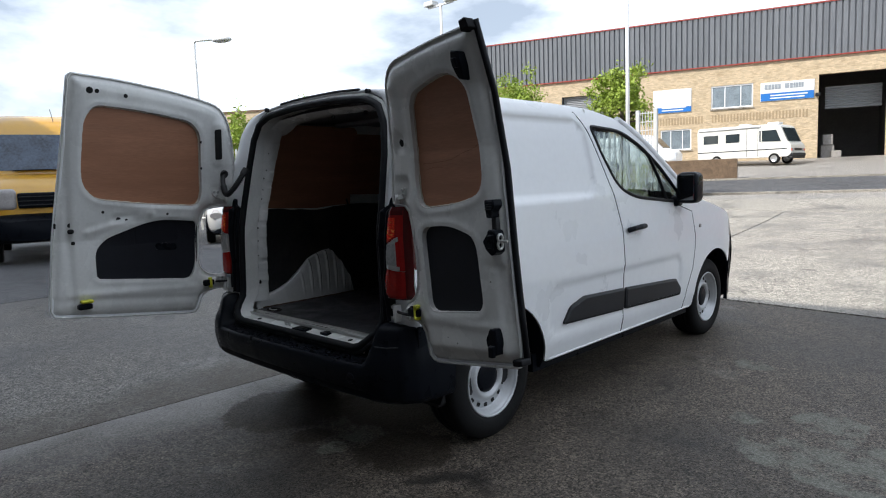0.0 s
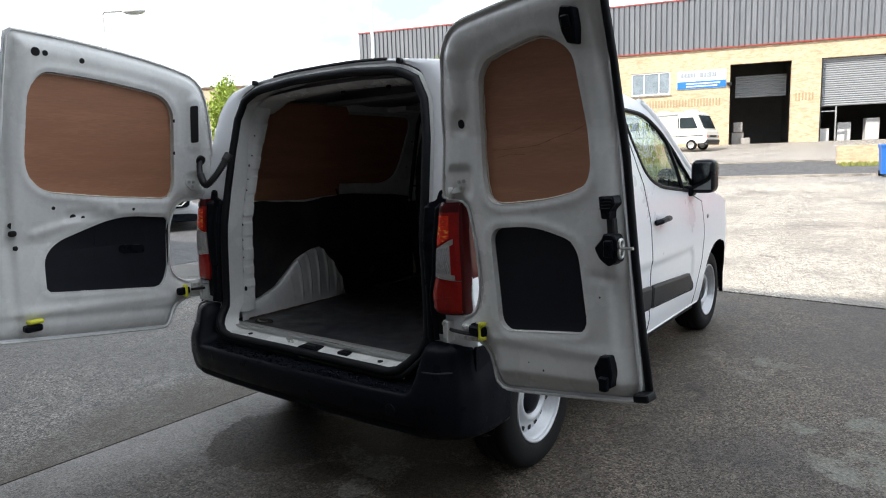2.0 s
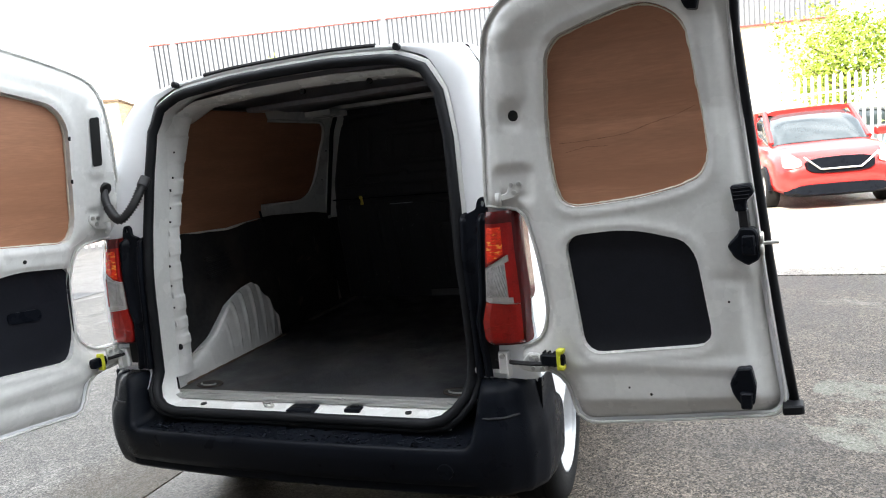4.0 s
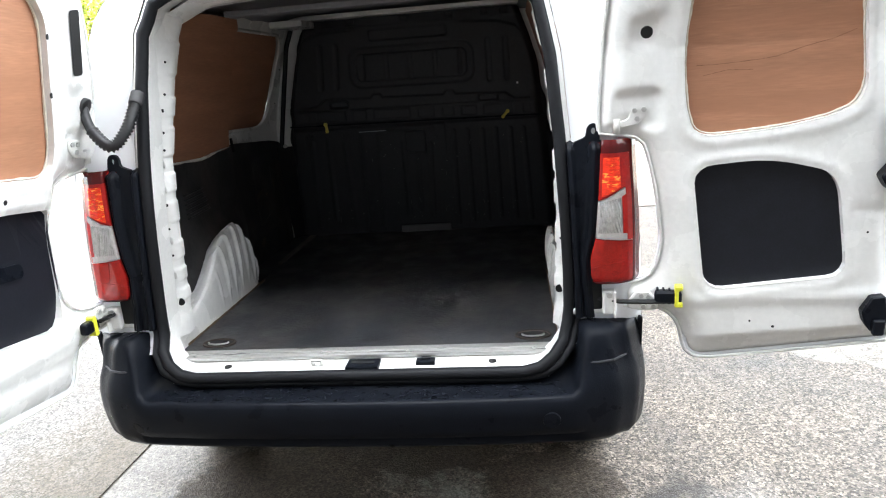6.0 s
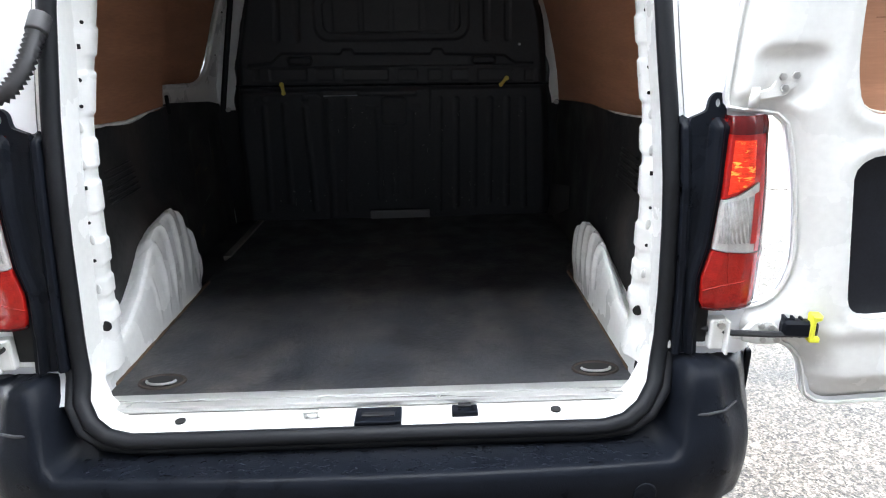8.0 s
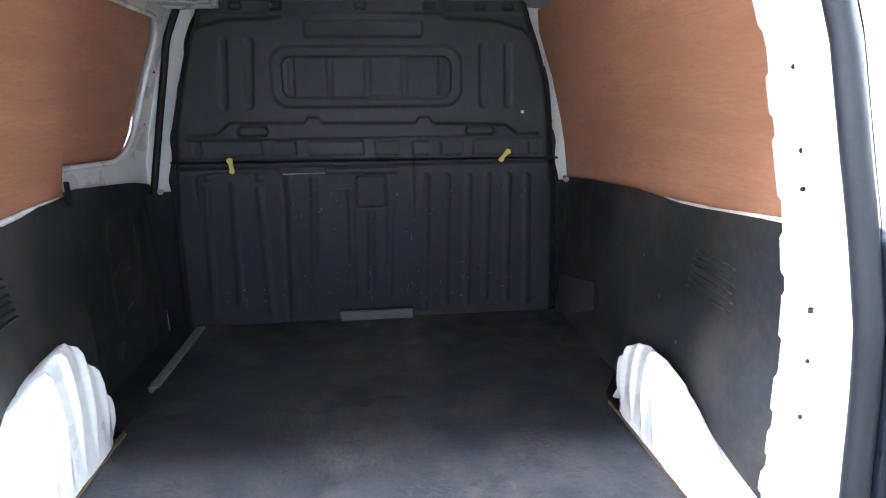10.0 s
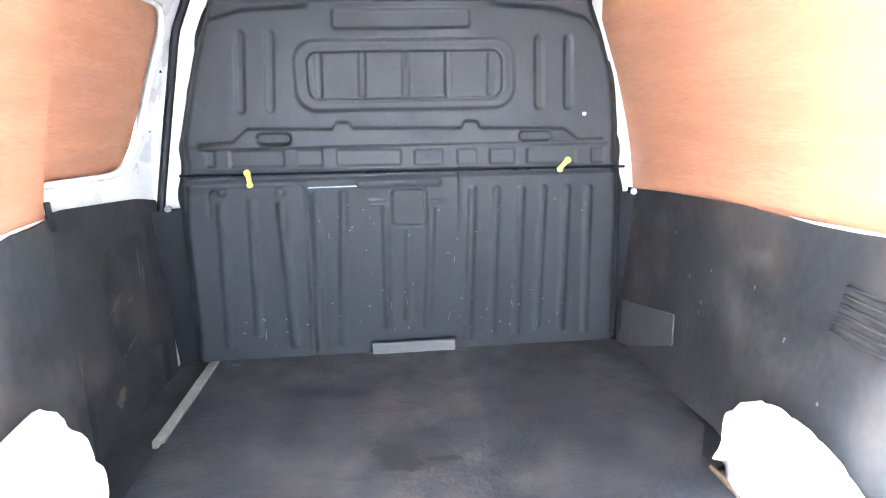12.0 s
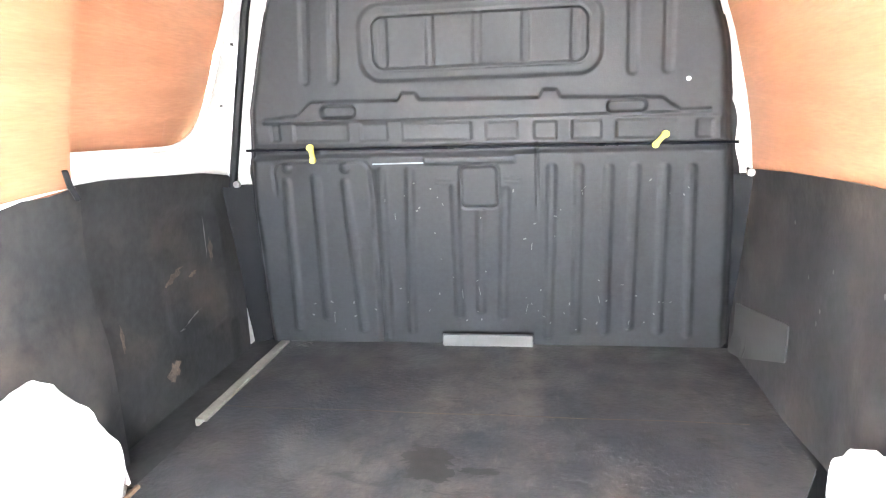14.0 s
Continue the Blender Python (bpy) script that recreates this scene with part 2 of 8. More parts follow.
def resample(pts, n, closed=False):
    """n points evenly spaced along a line of points."""
    P = [np.array(p, float) for p in pts]
    if closed:
        P.append(P[0])
    d = [0.0]
    for a, b in zip(P, P[1:]):
        d.append(d[-1] + float(np.linalg.norm(b - a)))
    out = []
    for t in np.linspace(0, d[-1], n + 1 if closed else n)[: n]:
        i = min(max(int(np.searchsorted(d, t, side="right")) - 1, 0), len(P) - 2)
        u = (t - d[i]) / max(d[i + 1] - d[i], 1e-9)
        out.append(tuple(P[i] * (1 - u) + P[i + 1] * u))
    return out


def rounded(pts, r, n=5):
    """A closed outline with its corners rounded. r: one radius or one a corner."""
    out = []
    k = len(pts)
    for i in range(k):
        p, a, b = Vector(pts[i]), Vector(pts[i - 1]), Vector(pts[(i + 1) % k])
        q = r[i] if isinstance(r, (list, tuple)) else r
        da, db = (a - p), (b - p)
        q = min(q, da.length * 0.48, db.length * 0.48)
        s, e = p + da.normalized() * q, p + db.normalized() * q
        for j in range(n + 1):
            t = j / n
            out.append(tuple(s * (1 - t) ** 2 + p * 2 * t * (1 - t) + e * t * t))
    return out


def inset(pts, d):
    """A closed outline moved inward by d (anticlockwise) along its corner normals."""
    out = []
    k = len(pts)
    area = sum(pts[i - 1][0] * pts[i][1] - pts[i][0] * pts[i - 1][1] for i in range(k))
    sg = 1 if area > 0 else -1
    for i in range(k):
        a, p, b = Vector(pts[i - 1]), Vector(pts[i]), Vector(pts[(i + 1) % k])
        t = (b - a)
        if t.length < 1e-9:
            out.append(tuple(p))
            continue
        t.normalize()
        out.append((p.x - t.y * d * sg, p.y + t.x * d * sg))
    return out


def fill2d(outer, holes=(), step=0.05, lines_u=(), lines_v=()):
    """A flat mesh (u, v, 0) of an outline with holes, cut into cells of about step."""
    bm = bmesh.new()
    es = []
    for loop in (outer, *holes):
        vs = [bm.verts.new((p[0], p[1], 0)) for p in loop]
        es += [bm.edges.new((vs[i - 1], vs[i])) for i in range(len(vs))]
    bmesh.ops.triangle_fill(bm, edges=es, use_beauty=True, use_dissolve=False)
    us, vs = [p[0] for p in outer], [p[1] for p in outer]
    cu = list(np.arange(min(us) + step, max(us), step)) if step else []
    cv = list(np.arange(min(vs) + step, max(vs), step)) if step else []
    for c in cu + list(lines_u):
        bmesh.ops.bisect_plane(bm, geom=bm.verts[:] + bm.edges[:] + bm.faces[:], plane_co=(c, 0, 0), plane_no=(1, 0, 0), dist=1e-5)
    for c in cv + list(lines_v):
        bmesh.ops.bisect_plane(bm, geom=bm.verts[:] + bm.edges[:] + bm.faces[:], plane_co=(0, c, 0), plane_no=(0, 1, 0), dist=1e-5)
    return bm


def sheet(outer, holes, fn, thick=0.0, step=0.05):
    """fill2d, mapped by fn(u, v, w) into space, with a thickness along w."""
    bm = fill2d(outer, holes, step)
    if thick:
        geo = bmesh.ops.extrude_face_region(bm, geom=bm.faces[:])
        for v in [g for g in geo["geom"] if isinstance(g, bmesh.types.BMVert)]:
            v.co.z = thick
    for v in bm.verts:
        v.co = Vector(fn(v.co.x, v.co.y, v.co.z))
    return bm


def pressed(name, outer, holes, fn, material, parent, label="", step=0.03):
    """A sheet of pressed metal whose shading follows fn(u, v) itself."""
    bm = fill2d(outer, holes, step)
    e, nrm = 0.004, []
    for v in bm.verts:
        u, w = v.co.x, v.co.y
        a, b, c = Vector(fn(u, w, 0)), Vector(fn(u + e, w, 0)), Vector(fn(u, w + e, 0))
        v.co = a
        nrm.append((b - a).cross(c - a).normalized())
    bmesh.ops.recalc_face_normals(bm, faces=bm.faces[:])
    bm.normal_update()
    flip = sum(1 if n.dot(v.normal) > 0 else -1 for n, v in zip(nrm, bm.verts)) < 0
    me = bpy.data.meshes.new(name)
    for f in bm.faces:
        f.smooth = True
    bm.to_mesh(me)
    bm.free()
    me.normals_split_custom_set_from_vertices([tuple(-n) if flip else tuple(n) for n in nrm])
    me.materials.append(material)
    ob = new(name, me)
    ob.parent = parent
    if label:
        ob["label"] = label
    return ob


def relief_field(outline, holes, relief, cell=0.004, soft=2.2):
    """Depth of a pressed door panel over its plane: edge flange, lips round the holes and the stamped forms, softened as sheet steel is."""
    P = np.array(outline)
    u0, v0 = P.min(0) - 0.04
    nu, nv = [int(math.ceil(k / cell)) for k in (P.max(0) + 0.04 - (u0, v0))]
    U, V = np.meshgrid(u0 + np.arange(nu) * cell, v0 + np.arange(nv) * cell)

    def dist(poly):
        out = np.full(U.shape, 9.0)
        for i in range(len(poly)):
            (ax, ay), (bx, by) = poly[i - 1], poly[i]
            dx, dy = bx - ax, by - ay
            t = np.clip(((U - ax) * dx + (V - ay) * dy) / max(dx * dx + dy * dy, 1e-12), 0, 1)
            out = np.minimum(out, np.hypot(U - ax - dx * t, V - ay - dy * t))
        return out

    def ss(a, b, x):
        t = np.clip((x - a) / (b - a), 0, 1)
        return t * t * (3 - 2 * t)
    d = dist(outline)
    H = 0.024 * ss(0.016, 0.036, d) + 0.010 * ss(0.036, 0.075, d)
    for hole in holes:
        q = dist(hole)
        H += 0.009 * np.exp(-((q - 0.006) / 0.018) ** 2) - 0.013 * ss(0.014, 0.0, q)
    H += np.array([[relief(u, v) for u, v in zip(a, b)] for a, b in zip(U, V)])
    k = np.exp(-0.5 * (np.arange(-6, 7) / soft) ** 2)
    k /= k.sum()
    for ax in (0, 1):
        Q = np.pad(H, [(6, 6) if i == ax else (0, 0) for i in (0, 1)], mode="edge")
        H = sum(w * np.take(Q, range(i, i + H.shape[ax]), axis=ax) for i, w in enumerate(k))

    def at(u, v):
        x, y = min(max((u - u0) / cell, 0), nu - 1.001), min(max((v - v0) / cell, 0), nv - 1.001)
        i, j = int(x), int(y)
        x, y = x - i, y - j
        return float((H[j, i] * (1 - x) + H[j, i + 1] * x) * (1 - y) + (H[j + 1, i] * (1 - x) + H[j + 1, i + 1] * x) * y)
    return at


def ring(loops, closed=True):
    """Loft between loops of equally many points."""
    bm = bmesh.new()
    R = [[bm.verts.new(p) for p in lp] for lp in loops]
    n = len(R[0])
    for A, B in zip(R, R[1:]):
        for i in range(n if closed else n - 1):
            j = (i + 1) % n
            bm.faces.new((A[i], A[j], B[j], B[i]))
    return bm


def grid(nu, nv, fn):
    """A mesh of fn(u, v) for u, v from 0 to 1."""
    vs = [fn(i / nu, j / nv) for j in range(nv + 1) for i in range(nu + 1)]
    fs = [(j * (nu + 1) + i, j * (nu + 1) + i + 1, (j + 1) * (nu + 1) + i + 1, (j + 1) * (nu + 1) + i) for j in range(nv) for i in range(nu)]
    return vs, fs


def sstep(a, b, x):
    t = min(max((x - a) / (b - a), 0.0), 1.0)
    return t * t * (3 - 2 * t)


def sdbox(x, z, cx, cz, hx, hz, r):
    qx, qz = abs(x - cx) - hx + r, abs(z - cz) - hz + r
    return math.hypot(max(qx, 0), max(qz, 0)) + min(max(qx, qz), 0) - r


def sdline(x, z, ax, az, bx, bz):
    dx, dz = bx - ax, bz - az
    t = min(max(((x - ax) * dx + (z - az) * dz) / (dx * dx + dz * dz), 0), 1)
    return math.hypot(x - ax - dx * t, z - az - dz * t)


def lerp_table(tab, x):
    if x <= tab[0][0]:
        return tab[0][1]
    for (a, va), (b, vb) in zip(tab, tab[1:]):
        if x <= b:
            u = (x - a) / (b - a)
            return va + (vb - va) * u
    return tab[-1][1]

# ---- ground ----
def brickwork(name):
    """Buff brick seen from afar: courses and joints along the wall, uneven firing, weathering."""
    m = mat(name, (0.545, 0.435, 0.300), 0.85, var=0.20, scale=2.2, bump=0.2, bscale=12, col2=(0.42, 0.32, 0.20), fac=(0.50, 0.80), stretch=(1.2, 1.2, 2.4))
    nt = m.node_tree
    b = nt.nodes["Principled BSDF"]
    L = nt.links.new
    co = nt.nodes.new("ShaderNodeTexCoord")
    rot = nt.nodes.new("ShaderNodeMapping")
    rot.inputs["Rotation"].default_value = (0, 0, -math.atan2(0.3189, 0.9478))
    sx, cx = nt.nodes.new("ShaderNodeSeparateXYZ"), nt.nodes.new("ShaderNodeCombineXYZ")
    L(co.outputs["Object"], rot.inputs["Vector"])
    L(rot.outputs["Vector"], sx.inputs[0])
    L(sx.outputs["X"], cx.inputs["X"])
    L(sx.outputs["Z"], cx.inputs["Y"])
    br = nt.nodes.new("ShaderNodeTexBrick")
    br.inputs["Scale"].default_value = 1.0
    br.inputs["Brick Width"].default_value, br.inputs["Row Height"].default_value = 0.225, 0.075
    br.inputs["Mortar Size"].default_value = 0.006
    br.inputs["Color1"].default_value, br.inputs["Color2"].default_value = (1.12, 1.10, 1.05, 1), (0.80, 0.78, 0.74, 1)
    br.inputs["Mortar"].default_value = (0.86, 0.88, 0.92, 1)
    L(cx.outputs[0], br.inputs["Vector"])
    mu = nt.nodes.new("ShaderNodeMixRGB")
    mu.blend_type = "MULTIPLY"
    mu.inputs["Fac"].default_value = 1.0
    L(b.inputs["Base Color"].links[0].from_socket, mu.inputs["Color1"])
    L(br.outputs["Color"], mu.inputs["Color2"])
    L(mu.outputs["Color"], b.inputs["Base Color"])
    return m


BRICK = brickwork("buff_brick")
CLAD = mat("grey_cladding", (0.150, 0.158, 0.172), 0.45, var=0.25, scale=1.2, rvar=0.1, stretch=(3, 3, 0.3))
REDTRIM = mat("red_flashing", (0.30, 0.045, 0.030), 0.5, var=0.2)
BLOCK = mat("grey_blockwork", (0.05, 0.052, 0.056), 0.8, var=0.14, scale=1.5, bump=0.2, bscale=8)


def concrete(name, base, dark, wet_lo, wet_hi, dry_rough=0.85, wet_rough=0.25, worn=None, band=None, patches=(), pools=()):
    """Concrete with aggregate, stains and a wet film: wetness from the noise decides darkness and gloss together."""
    m = bpy.data.materials.new(name)
    m.use_nodes = True
    nt = m.node_tree
    b = nt.nodes["Principled BSDF"]
    L = nt.links.new
    co = nt.nodes.new("ShaderNodeTexCoord")

    def nz(s, d=6, r=0.6, dist=0.0):
        n = nt.nodes.new("ShaderNodeTexNoise")
        n.inputs["Scale"].default_value, n.inputs["Detail"].default_value = s, d
        n.inputs["Roughness"].default_value, n.inputs["Distortion"].default_value = r, dist
        L(co.outputs["Object"], n.inputs["Vector"])
        return n.outputs["Fac"]

    def rng(v, a, c, lo=0.0, hi=1.0):
        r = nt.nodes.new("ShaderNodeMapRange")
        r.inputs["From Min"].default_value, r.inputs["From Max"].default_value = a, c
        r.inputs["To Min"].default_value, r.inputs["To Max"].default_value = lo, hi
        L(v, r.inputs["Value"])
        return r.outputs["Result"]

    def mix(f, a, c, mode="MIX"):
        x = nt.nodes.new("ShaderNodeMixRGB")
        x.blend_type = mode
        for i, v in ((0, f), (1, a), (2, c)):
            if isinstance(v, (int, float)):
                x.inputs[i].default_value = v if i == 0 else (v, v, v, 1)
            elif isinstance(v, tuple):
                x.inputs[i].default_value = (*v, 1)
            else:
                L(v, x.inputs[i])
        return x.outputs[0]
    big, med, fine, spk = nz(0.7, 8, 0.62, 0.5), nz(5.0, 6, 0.65), nz(58, 5, 0.75), nz(150, 3, 0.7)
    grit = nt.nodes.new("ShaderNodeTexVoronoi")
    grit.inputs["Scale"].default_value = 150
    L(co.outputs["Object"], grit.inputs["Vector"])
    c = mix(rng(med, 0.35, 0.7), base, tuple(v * 0.72 for v in base))
    c = mix(1.0, c, rng(fine, 0.32, 0.68, 0.5, 1.5), "MULTIPLY")
    c = mix(0.8, c, rng(spk, 0.35, 0.65, 0.55, 1.5), "MULTIPLY")
    peb = nt.nodes.new("ShaderNodeTexVoronoi")
    peb.inputs["Scale"].default_value = 115
    L(co.outputs["Object"], peb.inputs["Vector"])
    c = mix(1.0, c, rng(peb.outputs["Color"], 0.15, 0.85, 0.35, 1.75), "MULTIPLY")
    c = mix(0.9, c, rng(nz(21, 6, 0.72, 0.3), 0.36, 0.64, 0.66, 1.32), "MULTIPLY")
    wet = rng(big, wet_lo, wet_hi)
    dk = mix(1.0, mix(rng(med, 0.3, 0.7), dark, tuple(v * 0.6 for v in dark)), mix(0.8, rng(fine, 0.3, 0.7, 0.5, 1.5), rng(peb.outputs["Color"], 0.15, 0.85, 0.4, 1.7), "MULTIPLY"), "MULTIPLY")
    dk = mix(0.9, dk, rng(nz(13, 7, 0.74, 0.3), 0.36, 0.64, 0.60, 1.40), "MULTIPLY")
    c = mix(wet, c, dk)
    oil = rng(nz(1.6, 5, 0.5, 1.0), 0.64, 0.72)
    c = mix(oil, c, tuple(v * 0.6 for v in dark))
    rough = mix(0.5, rng(wet, 0, 1, dry_rough, wet_rough), rng(fine, 0.35, 0.65, wet_rough, dry_rough))
    b.inputs["Specular IOR Level"].default_value = 0.35
    if worn:
        w1 = rng(nz(0.55, 9, 0.72, 0.8), 0.72, 0.74)
        for cx, cy, rr in patches:
            dv = nt.nodes.new("ShaderNodeVectorMath")
            dv.operation = "DISTANCE"
            L(co.outputs["Object"], dv.inputs[0])
            dv.inputs[1].default_value = (cx, cy, 0)
            am = nt.nodes.new("ShaderNodeMath")
            am.operation = "MULTIPLY_ADD"
            L(nz(3.2, 8, 0.7, 0.5), am.inputs[0])
            am.inputs[1].default_value = rr * 2.4
            L(dv.outputs["Value"], am.inputs[2])
            w1 = mix(1.0, w1, rng(am.outputs[0], rr * 2.2, rr * 2.1), "ADD")
        w2 = rng(nz(6.0, 6, 0.7), 0.40, 0.56)
        wm = mix(1.0, w1, w2, "MULTIPLY")
        c = mix(wm, c, mix(1.0, worn, rng(fine, 0.3, 0.7, 0.6, 1.4), "MULTIPLY"))
        rough = mix(wm, rough, 0.75)
        pud = rng(nz(1.3, 5, 0.55, 0.6), 0.60, 0.72)
        rough = mix(pud, rough, 0.34)
    if band:
        # strip along the slab joint: dirt, or water with painted sheen, edge broken by noise
        x0, x1, bc, br = band
        sx = nt.nodes.new("ShaderNodeSeparateXYZ")
        L(co.outputs["Object"], sx.inputs[0])
        ad = nt.nodes.new("ShaderNodeMath")
        ad.operation = "MULTIPLY_ADD"
        L(nz(1.6, 7, 0.65, 0.7), ad.inputs[0])
        ad.inputs[1].default_value = 1.5
        L(sx.outputs["X"], ad.inputs[2])
        bm_ = rng(ad.outputs[0], x0 + 0.75, x1 + 0.75)
        c = mix(bm_, c, mix(1.0, bc, rng(fine, 0.3, 0.7, 0.6, 1.4), "MULTIPLY"))
        rough = mix(bm_, rough, br)
    spec = rng(fine, 0.0, 1.0, 0.35, 0.35)
    for cx, cy, rr in pools:
        # dark wet ground where water stands
        dv = nt.nodes.new("ShaderNodeVectorMath")
        dv.operation = "DISTANCE"
        L(co.outputs["Object"], dv.inputs[0])
        dv.inputs[1].default_value = (cx, cy, 0)
        am = nt.nodes.new("ShaderNodeMath")
        am.operation = "MULTIPLY_ADD"
        L(nz(4.5, 8, 0.7, 0.4), am.inputs[0])
        am.inputs[1].default_value = rr * 1.6
        L(dv.outputs["Value"], am.inputs[2])
        pm = rng(am.outputs[0], rr * 1.92, rr * 1.78, 0.0, 0.85)
        spec = mix(pm, spec, 0.12)
        c = mix(pm, c, mix(1.0, (0.036, 0.028, 0.021), rng(fine, 0.3, 0.7, 0.5, 1.6), "MULTIPLY"))
        rough = mix(pm, rough, 0.6)
    # stones in the surface: each catches the sky and the dirt differently
    stone = mix(0.5, rng(peb.outputs["Color"], 0.15, 0.85, 0.45, 1.6), rng(spk, 0.36, 0.64, 0.45, 1.6))
    c = mix(0.75, c, stone, "MULTIPLY")
    spec = mix(1.0, spec, stone, "MULTIPLY")
    L(c, b.inputs["Base Color"])
    L(rough, b.inputs["Roughness"])
    L(spec, b.inputs["Specular IOR Level"])
    bp = nt.nodes.new("ShaderNodeBump")
    bp.inputs["Strength"].default_value, bp.inputs["Distance"].default_value = 0.6, 0.006
    L(mix(0.5, spk, grit.outputs["Distance"]), bp.inputs["Height"])
    if worn:
        st = mix(pud, 0.6, 0.25)
        L(st, bp.inputs["Strength"])
    L(bp.outputs["Normal"], b.inputs["Normal"])
    return m


# the band's pale colour paints in the sheen of water by the joint
WETCON = concrete("wet_concrete", (0.094, 0.077, 0.060), (0.030, 0.0240, 0.0185), 0.38, 0.64, 0.72, 0.44, (0.150, 0.148, 0.125), (-0.55, -1.15, (0.125, 0.116, 0.104), 0.42), ((2.22, 1.20, 0.34), (2.1, 1.70, 0.16), (1.75, 1.55, 0.10), (0.08, 0.16, 0.13), (0.27, 0.08, 0.12), (0.28, -0.14, 0.08), (0.60, 0.10, 0.05), (1.45, 2.55, 0.12)), ((-0.42, 0.02, 0.34), (0.60, 0.06, 0.24), (0.06, -0.12, 0.10), (0.1, 0.55, 0.4)))
DAMPCON = concrete("damp_concrete", (0.120, 0.111, 0.097), (0.055, 0.049, 0.042), 0.40, 0.66, 0.65, 0.40, (0.15, 0.15, 0.125), (-1.75, -1.15, (0.058, 0.046, 0.031), 0.6))
DRYCON = concrete("dry_concrete", (0.31, 0.285, 0.245), (0.165, 0.150, 0.128), 0.46, 0.68)
YARD = concrete("yard_concrete", (0.27, 0.25, 0.225), (0.18, 0.168, 0.155), 0.45, 0.7)
ASPHALT = concrete("asphalt", (0.075, 0.075, 0.078), (0.05, 0.05, 0.052), 0.45, 0.7)

FD = Vector((0.9478, 0.3189, 0))       # along the far building
FN = Vector((-0.3189, 0.9478, 0))      # away from the van, across the road
F0 = Vector((-31.07, 39.02, 0))        # the building's corner


def gz(x, y):
    """Ground height: level round the van, rising gently to the road."""
    q = x * FN.x + y * FN.y
    t = min(max((q - 11) / 36, 0), 1)
    return 1.97 * (t * t * (1.6 - 0.6 * t) if t < 0.2 else t - (0.2 - 0.2 * 0.2 * (1.6 - 0.12)) * (1 - t) / 0.8)


gx = sorted(set(list(np.linspace(-60, 60, 41)) + [-600, -300, -150, -90, 90, 150, 300, 600]))
gy = sorted(set(list(np.linspace(-20, 70, 61)) + [-600, -200, -60, 110, 200, 400, 700]))
vs = [(x, y, gz(x, y) - 0.012) for y in gy for x in gx]
k = len(gx)
fs = [(j * k + i, j * k + i + 1, (j + 1) * k + i + 1, (j + 1) * k + i) for j in range(len(gy) - 1) for i in range(k - 1)]
tagged(obj("ground", vs, fs, YARD), "pale worn yard ground rising gently to the road", "ground", kind="structure")


def slab(pts, material, name, lift=0.0, step=1.5, parent=None, kind="structure", label="", cat=""):
    bm = sheet(pts, [], lambda u, v, w: (u, v, gz(u, v) + lift - w), 0.10, step)
    o = part(name, bm, material, parent)
    if parent is None:
        tagged(o, label, cat, kind=kind)
    return o


pav = thing("pavement", "wet and dry concrete slabs with open joints", "pavement", kind="structure")
slab([(-1.147, -9), (12, -9), (12, 3.55), (-1.047, 4.92)], WETCON, "wet_slab", 0.0, 1.0, pav)
slab([(-1.163, -9), (-1.063, 4.93), (-6.7, 5.45), (-6.7, -9)], DAMPCON, "damp_slab", -0.002, 1.0, pav)
slab([(-1.05, 4.96), (12, 3.59), (15.5, 11.5), (-1.87, 11.5)], DRYCON, "dry_slab", 0.004, 1.2, pav)
slab([(-1.10, 4.97), (-1.93, 11.5), (-7.5, 11.5), (-6.75, 5.5)], DRYCON, "dry_slab", 0.002, 1.2, pav)
slab([(-1.87, 11.53), (15.5, 11.53), (18, 18.2), (-2.78, 18.2)], DRYCON, "dry_slab", 0.003, 1.5, pav)
slab([(-7.5, 11.53), (-1.95, 11.53), (-2.86, 18.2), (-14, 18.2)], DRYCON, "dry_slab", 0.001, 1.5, pav)
slab([(-14, 18.24), (18, 18.24), (26, 29), (-16, 15 + 3.3)], DRYCON, "dry_slab", 0.003, 1.5, pav)


def fq(s, q):
    """A place s metres along the far building's line and q metres across from the van."""
    p = FD * (s + F0.dot(FD)) + FN * q
    return (p.x, p.y)


slab([(-6.74, -9), (-6.74, 5.4), (-7.6, 11.5), (-24, 11.5), (-34, -9)], ASPHALT, "asphalt_slab", -0.003, 2.0, pav)
part("joint_filler", sheet([(-1.19, -9), (-1.12, -9), (-1.02, 4.95), (-1.09, 4.95)], [], lambda u, v, w: (u, v, -0.006 - w), 0.05, 0), mat("joint_dirt", (0.045, 0.039, 0.030), 0.9, var=0.4, scale=30), pav)
part("joint_filler", sheet([(-6.8, 5.44), (12.2, 3.50), (12.2, 3.62), (-6.8, 5.58)], [], lambda u, v, w: (u, v, -0.008 - w), 0.05, 0), mat("joint_dirt_dark", (0.022, 0.020, 0.017), 0.9, var=0.4, scale=30), pav)
tagged(part("road", sheet([fq(-60, 23.5), fq(120, 23.5), fq(120, 30.0), fq(-60, 30.0)], [], lambda u, v, w: (u, v, gz(u, v) + 0.004), 0, 2.5), ASPHALT, None), "grey asphalt road", "road", kind="structure")
for q in (23.3, 30.1):
    bm = sheet([fq(-60, q), fq(120, q), fq(120, q + 0.16), fq(-60, q + 0.16)], [], lambda u, v, w: (u, v, gz(u, v) + 0.07 - w), 0.18, 4)
    tagged(part("kerb", bm, DRYCON, None), "pale concrete kerb", "kerb", kind="structure")

# plain wall behind the camera, which shades the van
tagged(part("wall_south", box(-40, 40, -5.2, -4.8, -0.2, 10.2), BLOCK, None), "plain grey blockwork wall", "wall", kind="structure")

